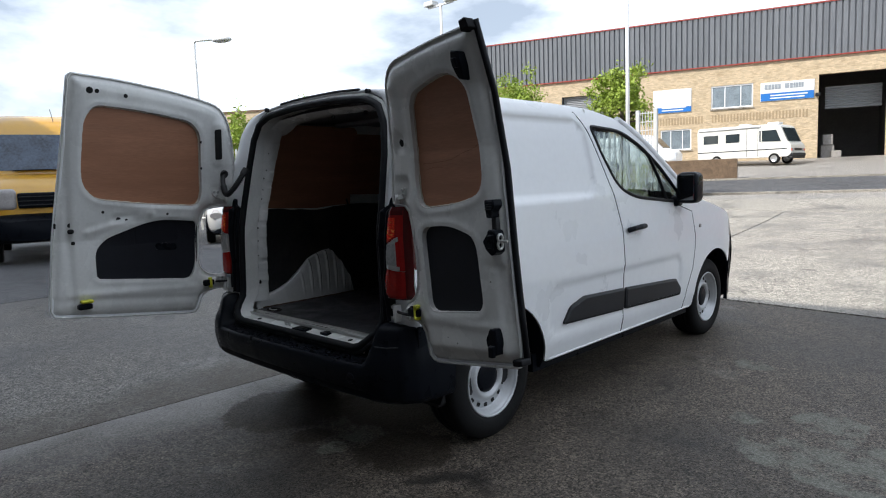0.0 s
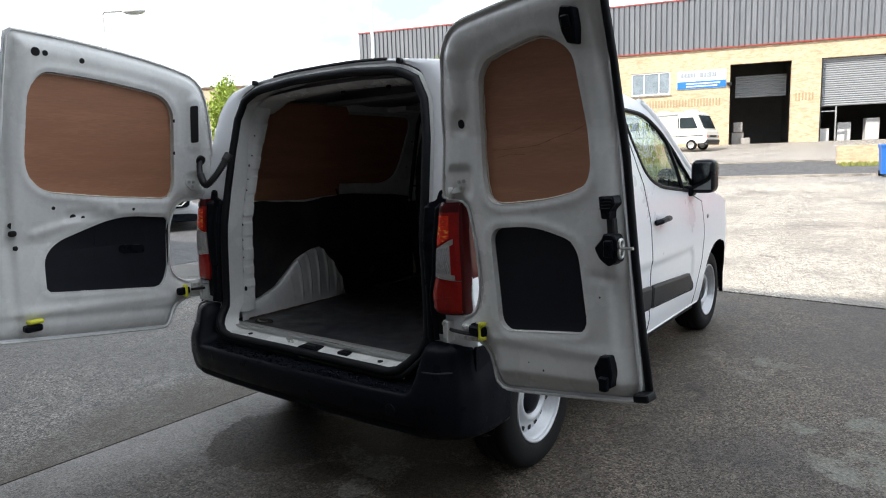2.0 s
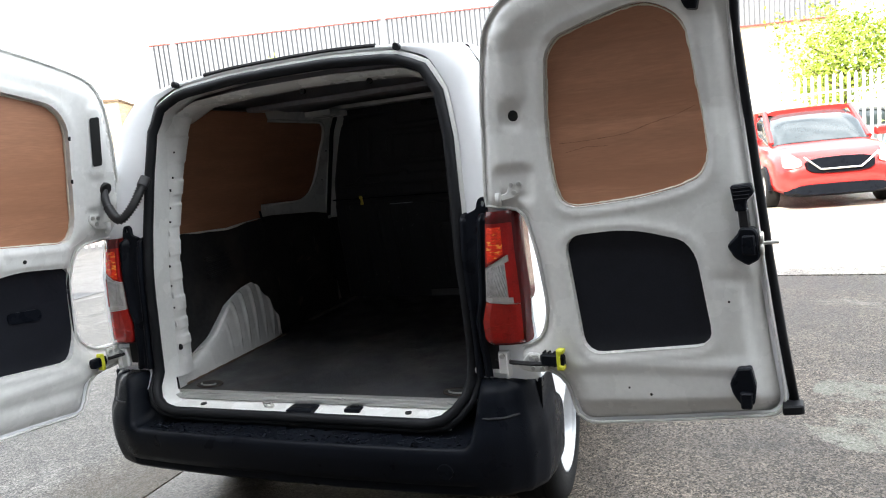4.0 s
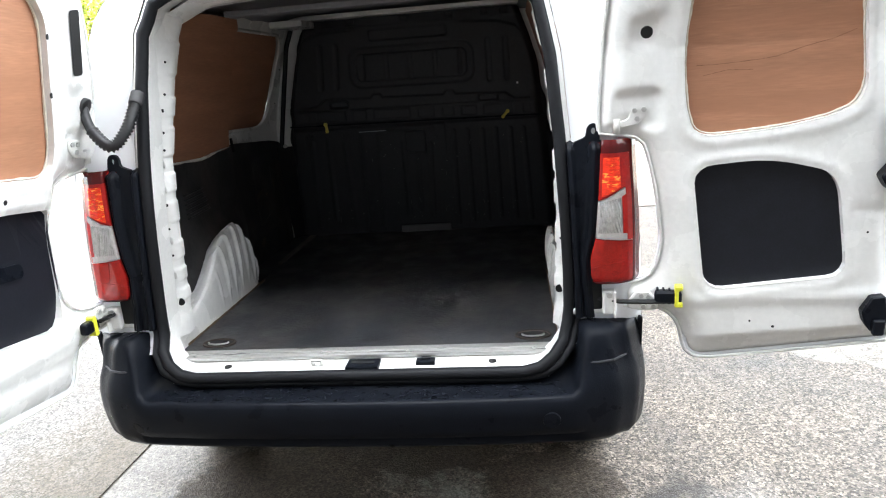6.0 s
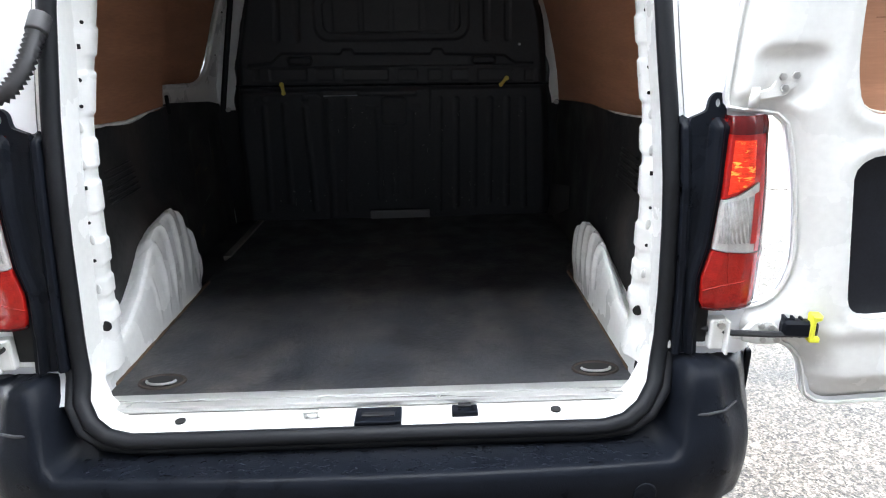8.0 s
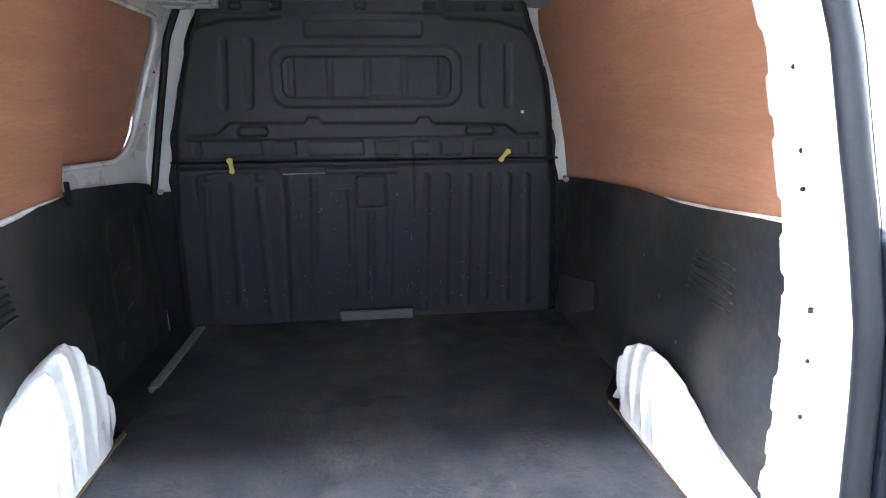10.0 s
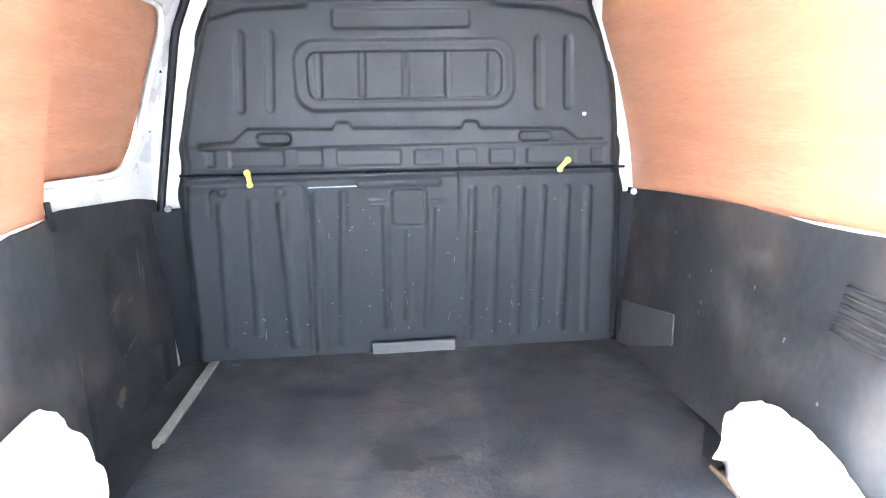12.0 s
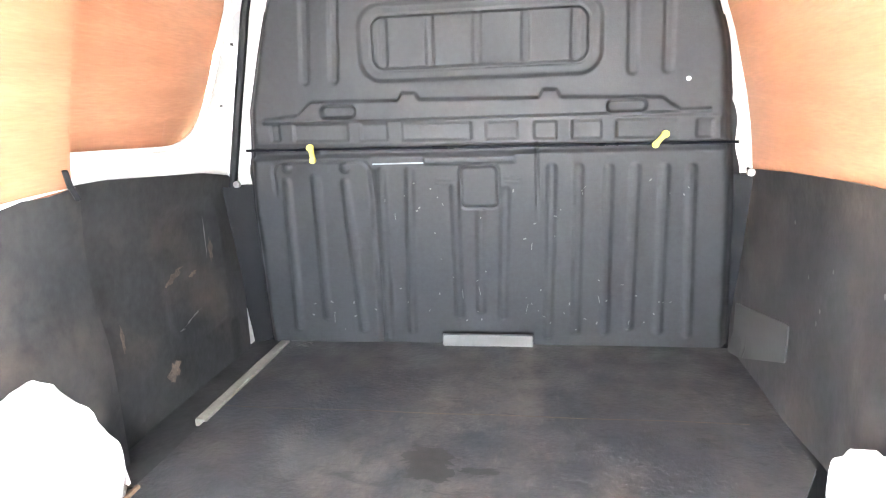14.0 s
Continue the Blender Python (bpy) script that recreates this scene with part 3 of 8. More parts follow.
# ---- the building across the road ----
bld = thing("industrial_building", "buff brick industrial unit with grey ribbed cladding and roller doors", "building", at=(F0.x, F0.y, 0))
BMAT = Matrix.Translation((F0.x, F0.y, 1.90)) @ Matrix.Rotation(math.atan2(FD.y, FD.x), 4, "Z")


def bpart(name, bm, material, label="", parent=None, **kw):
    """A part of the building: x along the front, y into it, z from its base."""
    bm.transform(Matrix.Translation((-F0.x, -F0.y, 0)) @ BMAT)
    return part(name, bm, material, parent or bld, label, **kw)


WALL_H, EAVE = 6.65, 10.08
doors = [(6.0, 9.6, 5.5), (23.2, 27.0, 5.5), (28.8, 33.1, 5.5)]
wins = [(16.65, 19.3, 3.75, 5.32), (13.25, 15.35, 1.02, 2.5)]
front = [(-4.75, -0.6), (46, -0.6), (46, WALL_H), (-4.75, WALL_H)]
hol = [[(a, 0.02), (b, 0.02), (b, h), (a, h)] for a, b, h in doors] + [[(a, z0), (b, z0), (b, z1), (a, z1)] for a, b, z0, z1 in wins]
bpart("brick_wall", sheet(front, hol, lambda u, v, w: (u, w, v), 0.35, 0), BRICK)
# added inside walls, coloured dark grey so the doorways look unlit
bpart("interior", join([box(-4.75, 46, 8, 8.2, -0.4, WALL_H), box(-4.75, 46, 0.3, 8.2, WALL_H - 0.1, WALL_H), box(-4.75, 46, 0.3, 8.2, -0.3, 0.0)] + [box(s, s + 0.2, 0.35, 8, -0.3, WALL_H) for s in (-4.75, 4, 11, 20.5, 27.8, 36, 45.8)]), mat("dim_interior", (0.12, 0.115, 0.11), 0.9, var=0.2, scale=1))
# ribbed cladding, one trapezoid profile extruded upwards
px = []
x = -4.75
while x < 46:
    px += [(x, 0.0), (x + 0.05, 0.0), (x + 0.07, -0.10), (x + 0.32, -0.10), (x + 0.34, 0.0)]
    x += 0.36
bpart("cladding", ring([[(a, b - 0.02, WALL_H) for a, b in px], [(a, b - 0.02, EAVE) for a, b in px]], False), CLAD, "dark grey ribbed metal cladding")
bpart("roof", join([box(-4.75, 46, -0.05, 14, EAVE - 0.06, EAVE - 0.02)]), CLAD)
bpart("end_wall", join([box(-4.77, -4.55, 0, 14, -0.5, EAVE - 0.08), box(45.8, 46.02, 0, 14, -0.5, EAVE - 0.08), box(-4.75, 46, 13.8, 14, -0.5, EAVE - 0.08)]), CLAD)
bpart("flashing", join([box(-4.75, 46, -0.16, -0.12, EAVE - 0.05, EAVE + 0.04), box(-4.75, 46, -0.14, -0.02, WALL_H - 0.03, WALL_H + 0.05)]), REDTRIM, "red metal flashing")
SHUT = mat("grey_roller_shutter", (0.26, 0.27, 0.28), 0.5, metal=0.2, var=0.1)
for (a, b, h), bot in zip(doors, (3.2, 3.35, 2.35)):
    dp = 0.0
    if 20 < a < 25:
        a, h, dp = a + 0.55, 4.75, 1.6
    n = int((h - bot) / 0.14)
    pr = []
    for i in range(n + 1):
        z = bot + (h - bot) * i / n
        pr += [(0.30 + dp, z), (0.26 + dp, z + 0.05), (0.26 + dp, z + 0.09)]
    sh = bpart("roller_shutter", ring([[(a, y, z) for y, z in pr], [(b, y, z) for y, z in pr]], False), SHUT, "half-raised grey roller shutter")
    for x in (a, b):
        if not dp:
            bpart("door_reveal", box(x - 0.04, x + 0.04, -0.02, 0.36, 0, h), DARKM)
for a, b, z0, z1 in wins:
    wn = bpart("window", box(a + 0.06, b - 0.06, 0.09, 0.11, z0 + 0.06, z1 - 0.06), mat("office_pane", (0.20, 0.24, 0.27), 0.06, var=0.4, scale=1.5), "white-framed window")
    for q in ((a, b, z0, z0 + 0.09), (a, b, z1 - 0.09, z1), (a, a + 0.08, z0 + 0.09, z1 - 0.09), (b - 0.08, b, z0 + 0.09, z1 - 0.09), (a + (b - a) * 0.32, a + (b - a) * 0.32 + 0.06, z0 + 0.09, z1 - 0.09), (a + (b - a) * 0.70, a + (b - a) * 0.70 + 0.06, z0 + 0.09, z1 - 0.09)):
        bpart("frame_bar", box(q[0], q[1], 0.05, 0.13, q[2], q[3]), WHITE, parent=wn)
    bpart("window_sill", box(a - 0.08, b + 0.08, -0.08, 0.1, z0 - 0.1, z0 - 0.01), DRYCON, parent=wn)
# sign boards with lettering as plain bars
SIGNW = mat("sign_white", (0.75, 0.76, 0.76), 0.4, var=0.03)
SIGNB = mat("sign_blue", (0.02, 0.16, 0.50), 0.4, var=0.05)
LETTER = mat("lettering_grey", (0.30, 0.33, 0.36), 0.5)
for a, b, z0, z1, full in ((12.75, 15.35, 3.70, 5.35, 0), (19.75, 22.95, 4.0, 5.24, 1)):
    sg_ = bpart("sign_board", box(a, b, -0.06, -0.01, z0, z1, 0.01), SIGNW, "white sign board with a blue band")
    bpart("blue_band", box(a + 0.02, b - 0.02, -0.075, -0.058, z0 + 0.02, z0 + (z1 - z0) * (0.42 if full else 0.24)), SIGNB, "blue band", sg_)
    if full:
        xx = a + 0.25
        for w in (0.22, 0.2, 0.2, 0.2, 0.18, 0, 0.3, 0.2, 0.12, 0.2, 0.14, 0.16):
            if w:
                bpart("name_bar", box(xx, xx + w * 0.85, -0.08, -0.058, z0 + 0.78, z0 + 1.10), LETTER, "grey bar of lettering", sg_)
            xx += w if w else 0.22
    for z in (0.14, 0.32):
        bpart("text_bar", box(a + 0.6, b - 0.7 + z, -0.085, -0.072, z0 + z, z0 + z + 0.08), SIGNW, "pale bar of lettering", sg_)
soldier = []
for a, b in ((13.0, 16.4), (16.7, 22.9), (27.25, 28.6)):
    for k in range(int((b - a) / 0.20)):
        soldier.append(box(a + 0.20 * k, a + 0.20 * k + 0.10, -0.02, 0.0, 2.82, 3.32))
tagged(bpart("soldier_course", join(soldier), mat("dark_buff_brick", (0.36, 0.27, 0.165), 0.85, var=0.3, scale=3)), kind="stuff")
bpart("wall_lamp", box(23.0, 23.3, -0.3, -0.02, 4.1, 4.3, 0.03), DARKM, "small dark wall lamp")
bpart("junk_pile", join([box(23.5, 24.3, 1.2, 2.0, 0, 0.9, 0.05), box(24.1, 24.7, 1.0, 1.6, 0, 0.5, 0.05), box(23.6, 24.2, 1.1, 1.6, 0.9, 1.6, 0.05)]), mat("junk_grey", (0.3, 0.28, 0.26), 0.8, var=0.4, scale=4))
GOODS = mat("goods_white", (0.50, 0.50, 0.49), 0.6, var=0.1)
for q in ((28.9, 29.5, 0.6, 1.2, 0.9), (30.2, 31.0, 1.5, 2.1, 1.3), (31.8, 32.6, 1.2, 1.9, 1.5)):
    bpart("white_appliance", box(q[0], q[1], q[2], q[3], 0, q[4], 0.03), GOODS)
bpart("inner_frame", join([box(29.75, 29.83, 0.3, 0.4, 0, 2.35), box(28.8, 29.8, 0.3, 0.4, 2.0, 2.06)]), ZINC)

# ---- the van: rear at y = 0, nose towards +y, middle at x = 0 ----
van = thing("van", "white panel van with both rear doors open, parked on wet concrete", "van")


def rake(z):
    return 0.2 * max(0.0, z - 1.1)


SIDE_X = [(0.26, 0.85), (0.32, 0.885), (0.42, 0.905), (0.60, 0.915), (0.78, 0.92), (0.95, 0.912), (1.10, 0.90), (1.22, 0.89), (1.30, 0.872), (1.40, 0.852), (1.55, 0.818), (1.65, 0.79), (1.72, 0.758), (1.77, 0.715), (1.80, 0.66)]


def side_x(y, z):
    """Half width of the bodywork."""
    x = lerp_table(SIDE_X, z)
    x -= 0.035 * sstep(0.25, -0.1, y)
    if z > 1.1:
        x -= 0.05 * max(0.0, y - 2.0) * sstep(1.1, 1.4, z)
    x -= 0.16 * sstep(3.3, 4.05, y) ** 1.5
    # pressed side panel behind the cab door, and the crease over the rub strip
    d = sdbox(y, z, 0.78, 1.455, 0.68, 0.225, 0.10)
    x -= 0.016 * sstep(0.016, -0.016, d)
    x -= 0.010 * sstep(0.03, -0.03, sdbox(y, z, 1.75, 0.60, 0.85, 0.14, 0.10)) * sstep(0.5, 0.8, y)
    return x


def arc(cy, cz, r, a0, a1, n=16):
    return [(cy + r * math.cos(radians(a0 + (a1 - a0) * i / n)), cz + r * math.sin(radians(a0 + (a1 - a0) * i / n))) for i in range(n + 1)]


REAR_WHEEL_Y, FRONT_WHEEL_Y, HUB_Z = 0.486, 3.25, 0.317
side_outline = ([(-0.05, 0.60), (-0.075, 0.9), (-0.075, 1.1), (-0.045, 1.25), (0.01, 1.5), (0.05, 1.68), (0.08, 1.755), (0.14, 1.785), (0.7, 1.79), (1.3, 1.785), (1.65, 1.765), (1.95, 1.70), (2.25, 1.56), (2.55, 1.38), (2.80, 1.20), (2.90, 1.15), (3.2, 1.085), (3.5, 1.01), (3.75, 0.92), (3.90, 0.80), (3.95, 0.66), (3.72, 0.64)]
                + arc(FRONT_WHEEL_Y, HUB_Z, 0.405, 40, 180) + [(2.83, 0.318), (0.90, 0.325)] + arc(REAR_WHEEL_Y, HUB_Z, 0.395, 1, 170, 28) + [(0.02, 0.42)])
win_outline = rounded([(1.535, 1.655), (1.60, 1.47), (1.74, 1.25), (1.95, 1.185), (2.58, 1.125), (2.66, 1.155), (2.45, 1.375), (2.18, 1.53), (1.90, 1.635)], [0.04, 0.1, 0.1, 0.1, 0.03, 0.03, 0.1, 0.1, 0.1], 4)

for sg, nm in ((1, "right"), (-1, "left")):
    def fn(u, v, w, sg=sg):
        return (sg * (side_x(u, v) - w), u, v)
    pressed("side_panel", side_outline, [win_outline], fn, WHITE, van, step=0.035)
    # the same skin from inside, so that the wall has a thickness
    def fin(u, v, w, sg=sg):
        return (sg * (side_x(u, v) - 0.022), u, v)
    part("inner_skin", sheet(side_outline, [win_outline], fin, 0.0, 0.12), WHITE_IN, van, smooth=True)
    part("window_edge", ring([[fn(u, v, 0) for u, v in win_outline], [fn(u, v, 0.022) for u, v in win_outline]]), RUBBER, van)
    # cab door: glass, black frame, shut lines, handle, rub strips
    gl = part("side_window", sheet(inset(win_outline, -0.004), [], lambda u, v, w, sg=sg: (sg * (side_x(u, v) - 0.012 - w), u, v), 0.004, 0.12), GLASS, van)
    gl.visible_shadow = False
    part("window_seal", tube([fn(u, v, 0.004) for u, v in inset(win_outline, 0.006)], 0.013, 6, True), RUBBER, van)
    part("window_divider", tube([fn(2.27, 1.475, 0.006), fn(2.36, 1.30, 0.004), fn(2.40, 1.145, 0.004)], 0.013, 6), RUBBER, van)
    line = resample([(1.42, 1.735), (1.50, 1.62), (1.56, 1.47), (1.66, 1.22), (1.735, 1.0), (1.745, 0.7), (1.735, 0.30)], 40)
    part("shut_line", tube([fn(u, v, 0.0005) for u, v in line], 0.0035, 6), RUBBER, van)
    line = resample([(2.60, 1.10), (2.80, 1.05), (2.845, 0.85), (2.80, 0.62), (2.70, 0.45), (2.66, 0.30)], 30)
    part("shut_line", tube([fn(u, v, 0.0005) for u, v in line], 0.003, 6), RUBBER, van)
    line = resample([(1.735, 0.315), (2.66, 0.315)], 20)
    part("shut_line", tube([fn(u, v, 0.0005) for u, v in line], 0.003, 6), RUBBER, van)
    handle = part("door_handle", tube([fn(1.79, 0.985, -0.012), fn(1.82, 0.993, -0.036), fn(1.90, 1.0, -0.042), fn(1.97, 1.0, -0.036), fn(2.0, 0.995, -0.012)], 0.017, 8), PLASTIC, van, "black door handle")
    part("handle_cup", sheet(rounded([(1.83, 0.965), (1.96, 0.97), (1.96, 1.035), (1.83, 1.03)], 0.03), [], lambda u, v, w, sg=sg: (sg * (side_x(u, v) + 0.002 + w), u, v), 0.003, 0.03), WHITE, handle, "white recess plate")
    for y0, y1 in ((1.04, 1.735), (1.755, 2.585)):
        za = lambda y: 0.500 - 0.035 * (y - 1.04)
        zb = lambda y: 0.645 - 0.045 * (y - 1.1)
        if y0 < 1.5:
            o = [(y0, za(y0) + 0.005), (y1, za(y1)), (y1, zb(y1)), (y0 + 0.22, zb(y0 + 0.22)), (y0 + 0.07, zb(y0) - 0.05)]
        else:
            o = [(y0, za(y0)), (y1 - 0.02, za(y1)), (y1, za(y1) + 0.05), (y1 - 0.08, zb(y1) - 0.005), (y0, zb(y0))]
        o = rounded(o, 0.02, 3)
        lo = [[fn(u, v, 0.0) for u, v in o], [fn(u, v, -0.014) for u, v in o], [fn(u, v, -0.022) for u, v in inset(o, 0.014)]]
        part("rub_strip", join([ring(lo), sheet(inset(o, 0.014), [], lambda u, v, w, sg=sg: (sg * (side_x(u, v) + 0.022), u, v), 0, 0.06)]), TRIM, van, "dark grey plastic rub strip", angle=40)
    # side marker, mirror
    part("side_repeater", cyl((sg * (side_x(2.93, 0.93) + 0.002), 2.93, 0.93), 0.014, 0.01, "x", 14), CLEAR, van)
    mir = part("door_mirror", box(0.905 * sg, 1.06 * sg, 2.50, 2.66, 1.12, 1.345, 0.045, 4), PLASTIC, van, "black plastic door mirror", smooth=True)
    part("mirror_arm", box(0.83 * sg, 0.93 * sg, 2.50, 2.60, 1.10, 1.17, 0.02, 3), PLASTIC, mir, smooth=True)
    part("mirror_glass", box(0.925 * sg, 1.045 * sg, 2.496, 2.502, 1.145, 1.325, 0.002, 1), MIRROR, mir)
    # black wheel-arch lips at the front, sills and inner arches
    for cy, rr in ((FRONT_WHEEL_Y, 0.405), (REAR_WHEEL_Y, 0.395)):
        a = arc(cy, HUB_Z, rr, -5, 185, 24)
        part("wheel_arch_liner", ring([[fn(u, v, 0.01) for u, v in a], [(sg * 0.668, u, v) for u, v in a]], False), PLASTIC, van, smooth=True)
    part("sill", sheet([(0.84, 0.26), (2.86, 0.25), (2.86, 0.36), (0.84, 0.36)], [], lambda u, v, w, sg=sg: (sg * (0.835 - w), u, v), 0.06, 0.3), PLASTIC, van)
    part("sill_fold", tube([(sg * (side_x(y, 0.34) - 0.004), y, 0.326 - 0.004 * (y - 0.9)) for y in np.linspace(0.90, 2.80, 24)], 0.007, 6), WHITE, van, "rolled lower edge of the doors", smooth=True)

# roof, screen, bonnet, nose
def roof_z(x, y):
    e = lerp_table([(0.1, 1.785), (0.7, 1.79), (1.3, 1.785), (1.65, 1.765), (1.95, 1.70)], y)
    h = side_x(max(y, 0.3), e)
    q = min(abs(x) / h, 1)
    z = e + 0.052 * (1 - q ** 2.6)
    z -= 0.006 * sstep(0.03, 0.0, abs(abs(x) - 0.60)) * sstep(0.2, 0.4, y)
    return z


def roof_fn(u, v):
    y = 0.10 + v * 1.85
    e = lerp_table([(0.1, 1.785), (0.7, 1.79), (1.3, 1.785), (1.65, 1.765), (1.95, 1.70)], y)
    x = (2 * u - 1) * side_x(y, e)
    return (x, y + 0.01 * (1 - (2 * u - 1) ** 2) * (1 - v) ** 8, roof_z(x, y) - 0.012 * (1 - v) ** 30)


vs, fs = grid(48, 40, roof_fn)
obj("roof", vs, fs, WHITE, van)
vs, fs = grid(24, 12, lambda u, v: (lambda p: (p[0] * 0.96, p[1] + 0.04 * (1 - v), p[2] - 0.035 - 0.012 * abs(math.sin(v * 9.4)) ** 4))(roof_fn(u, v)))
obj("roof_inner", vs, fs, ROOFIN, van)


def screen(u, v):
    y = lerp_table([(0, 1.95), (1, 2.90)], v) + 0.16 * (1 - (2 * u - 1) ** 2) * v
    z = lerp_table([(0, 1.70), (0.32, 1.56), (0.63, 1.38), (0.9, 1.20), (1, 1.15)], v) + 0.03 * (1 - (2 * u - 1) ** 2) * (1 - v)
    yy = 1.95 + 0.95 * v
    return ((2 * u - 1) * (side_x(yy, z) - 0.012), y, z + 0.02 * (1 - v) * (1 - (2 * u - 1) ** 2))


vs, fs = grid(20, 14, screen)
k = len(vs)
vs = vs + [(x, y - 0.003, z - 0.004) for x, y, z in vs]
fs = fs + [tuple(k + i for i in f[::-1]) for f in fs]
ws = obj("windscreen", vs, fs, GLASS, van)
ws.visible_shadow = False
for sg in (1, -1):
    part("a_pillar", tube([Vector(screen(0.5 + 0.5 * sg, v)) + Vector((-0.01 * sg, 0, 0.0)) for v in np.linspace(0, 1, 9)], 0.035, 8), WHITE, van, smooth=True)


def bonnet(u, v):
    q = 2 * u - 1
    y = 2.88 + v * 1.02 + 0.16 * (1 - q * q)
    zs = lerp_table([(2.88, 1.155), (3.2, 1.085), (3.5, 1.01), (3.75, 0.92), (3.90, 0.80)], 2.88 + v * 1.02)
    x = q * side_x(2.88 + v * 1.02, zs)
    return (x, y, zs + 0.07 * (1 - abs(q) ** 2.4) * (1 - 0.4 * v))


vs, fs = grid(24, 14, bonnet)
obj("bonnet", vs, fs, WHITE, van)


def nose(u, v):
    q = 2 * u - 1
    z = 0.86 - v * 0.62
    bul = 0.03 * math.sin(math.pi * min(v * 1.2, 1)) + 0.16 * (1 - q * q)
    y = 3.90 + bul + 0.03 * sstep(0.0, 0.4, v)
    return (q * (side_x(3.9, max(z, 0.4)) + 0.002), y, z)


vs, fs = grid(20, 14, nose)
obj("front_bumper", vs, fs, PLASTIC, van, "black plastic front bumper")
for sg in (1, -1):
    part("bumper_corner", sheet([(3.62, 0.24), (3.96, 0.24), (3.96, 0.72), (3.70, 0.68), (3.655, 0.50)], [], lambda u, v, w, sg=sg: (sg * (side_x(u, max(v, 0.4)) + 0.006 - w), u, v), 0.03, 0.08), PLASTIC, van)
    part("headlamp", sheet(rounded([(3.62, 0.80), (3.90, 0.74), (3.88, 0.84), (3.66, 0.94)], 0.03), [], lambda u, v, w, sg=sg: (sg * (side_x(u, v) + 0.004 - w), u, v), 0.02, 0.06), CLEAR, van, "clear headlamp")
part("underbody", box(-0.80, 0.80, 0.12, 3.85, 0.24, 0.36, 0.03), DARKM, van)
part("rear_axle", tube([(-0.70, REAR_WHEEL_Y, HUB_Z), (0.70, REAR_WHEEL_Y, HUB_Z)], 0.05, 10), DARKM, van)

# cab: dashboard, steering wheel, seats
part("dashboard", join([box(-0.74, 0.74, 2.48, 2.98, 0.80, 1.10, 0.06, 3), box(0.18, 0.62, 2.42, 2.6, 1.04, 1.15, 0.04, 3)]), TRIM, van, smooth=True)
part("steering_wheel", join([tube([(0.40 + 0.18 * math.cos(a), 2.36 - 0.06 * math.sin(a), 1.02 + 0.17 * math.sin(a)) for a in np.linspace(0, 2 * math.pi, 25)[:-1]], 0.016, 8, True), box(0.24, 0.56, 2.35, 2.40, 1.0, 1.05, 0.015), tube([(0.40, 2.38, 1.02), (0.40, 2.55, 0.94)], 0.03)]), PLASTIC, van, smooth=True)
for x in (0.40, -0.40):
    st = part("cab_seat", join([box(x - 0.25, x + 0.25, 1.72, 2.22, 0.55, 0.72, 0.06, 3)]), TRIM, van, smooth=True)
    part("seat_back", box(x - 0.24, x + 0.24, 1.69, 1.83, 0.68, 1.28, 0.05, 3), TRIM, st, smooth=True)
    part("headrest", box(x - 0.13, x + 0.13, 1.69, 1.78, 1.32, 1.50, 0.04, 3), TRIM, st, smooth=True)
part("cab_floor", box(-0.78, 0.78, 1.68, 2.9, 0.40, 0.43), TRIM, van)

# ---- rear frame and opening ----
OPEN_HALF = [(0, 0.565), (0.50, 0.565), (0.585, 0.578), (0.645, 0.63), (0.668, 0.72), (0.672, 1.0), (0.668, 1.25), (0.650, 1.48), (0.620, 1.63), (0.560, 1.725), (0.45, 1.768), (0.2, 1.788), (0, 1.79)]


def open_y(z):
    return -0.075 + rake(z) - 0.085 * sstep(0.72, 0.57, z)


def jamb(x, z):
    """The two jambs are not quite alike: the one beside the sliding door leans inwards."""
    k = sstep(0.30, 0.56, abs(x))
    if x < 0:
        return x + k * lerp_table([(0.62, 0.004), (0.70, 0.014), (0.80, 0.021), (0.95, 0.034), (1.10, 0.046), (1.25, 0.044), (1.50, 0.038), (1.68, 0.02), (1.77, 0.0)], z)
    return x + k * lerp_table([(0.62, 0.006), (0.70, 0.012), (0.85, 0.011), (1.10, 0.001), (1.30, -0.004), (1.77, 0.0)], z)


half = resample(OPEN_HALF, 46)
loop2 = half + [(-x, z) for x, z in half[-2:0:-1]]
loop2 = [(jamb(x, z), z) for x, z in loop2]


def inz(pts, d):
    return inset(pts, d)


def at_y(pts, dy):
    return [(x, open_y(z) + dy, min(z, 0.572) if abs(x) < 0.56 and z < 0.62 else z) for x, z in pts]


part("rear_opening_frame", ring([at_y(inz(loop2, -0.022), -0.002), at_y(loop2, -0.012), at_y(inz(loop2, 0.010), 0.0), at_y(inz(loop2, 0.013), 0.035), at_y(inz(loop2, 0.015), 0.09)]), WHITE_IN, van, smooth=True)
part("door_seal", tube(at_y(inz(loop2, 0.010), -0.010), 0.0185, 10, True), RUBBER, van, "black rubber door seal", smooth=True)


for sg in (1, -1):
    foot = [(x, open_y(z) - 0.006, z) for x, z in inset(loop2, -0.016) if sg * x > -0.001 and z < 0.78]
    foot.sort(key=lambda p: (p[2] > 0.60, p[2] if p[2] > 0.60 else abs(p[0])))
    part("lower_gasket", tube(foot, 0.012, 8), RUBBER, van, smooth=True)


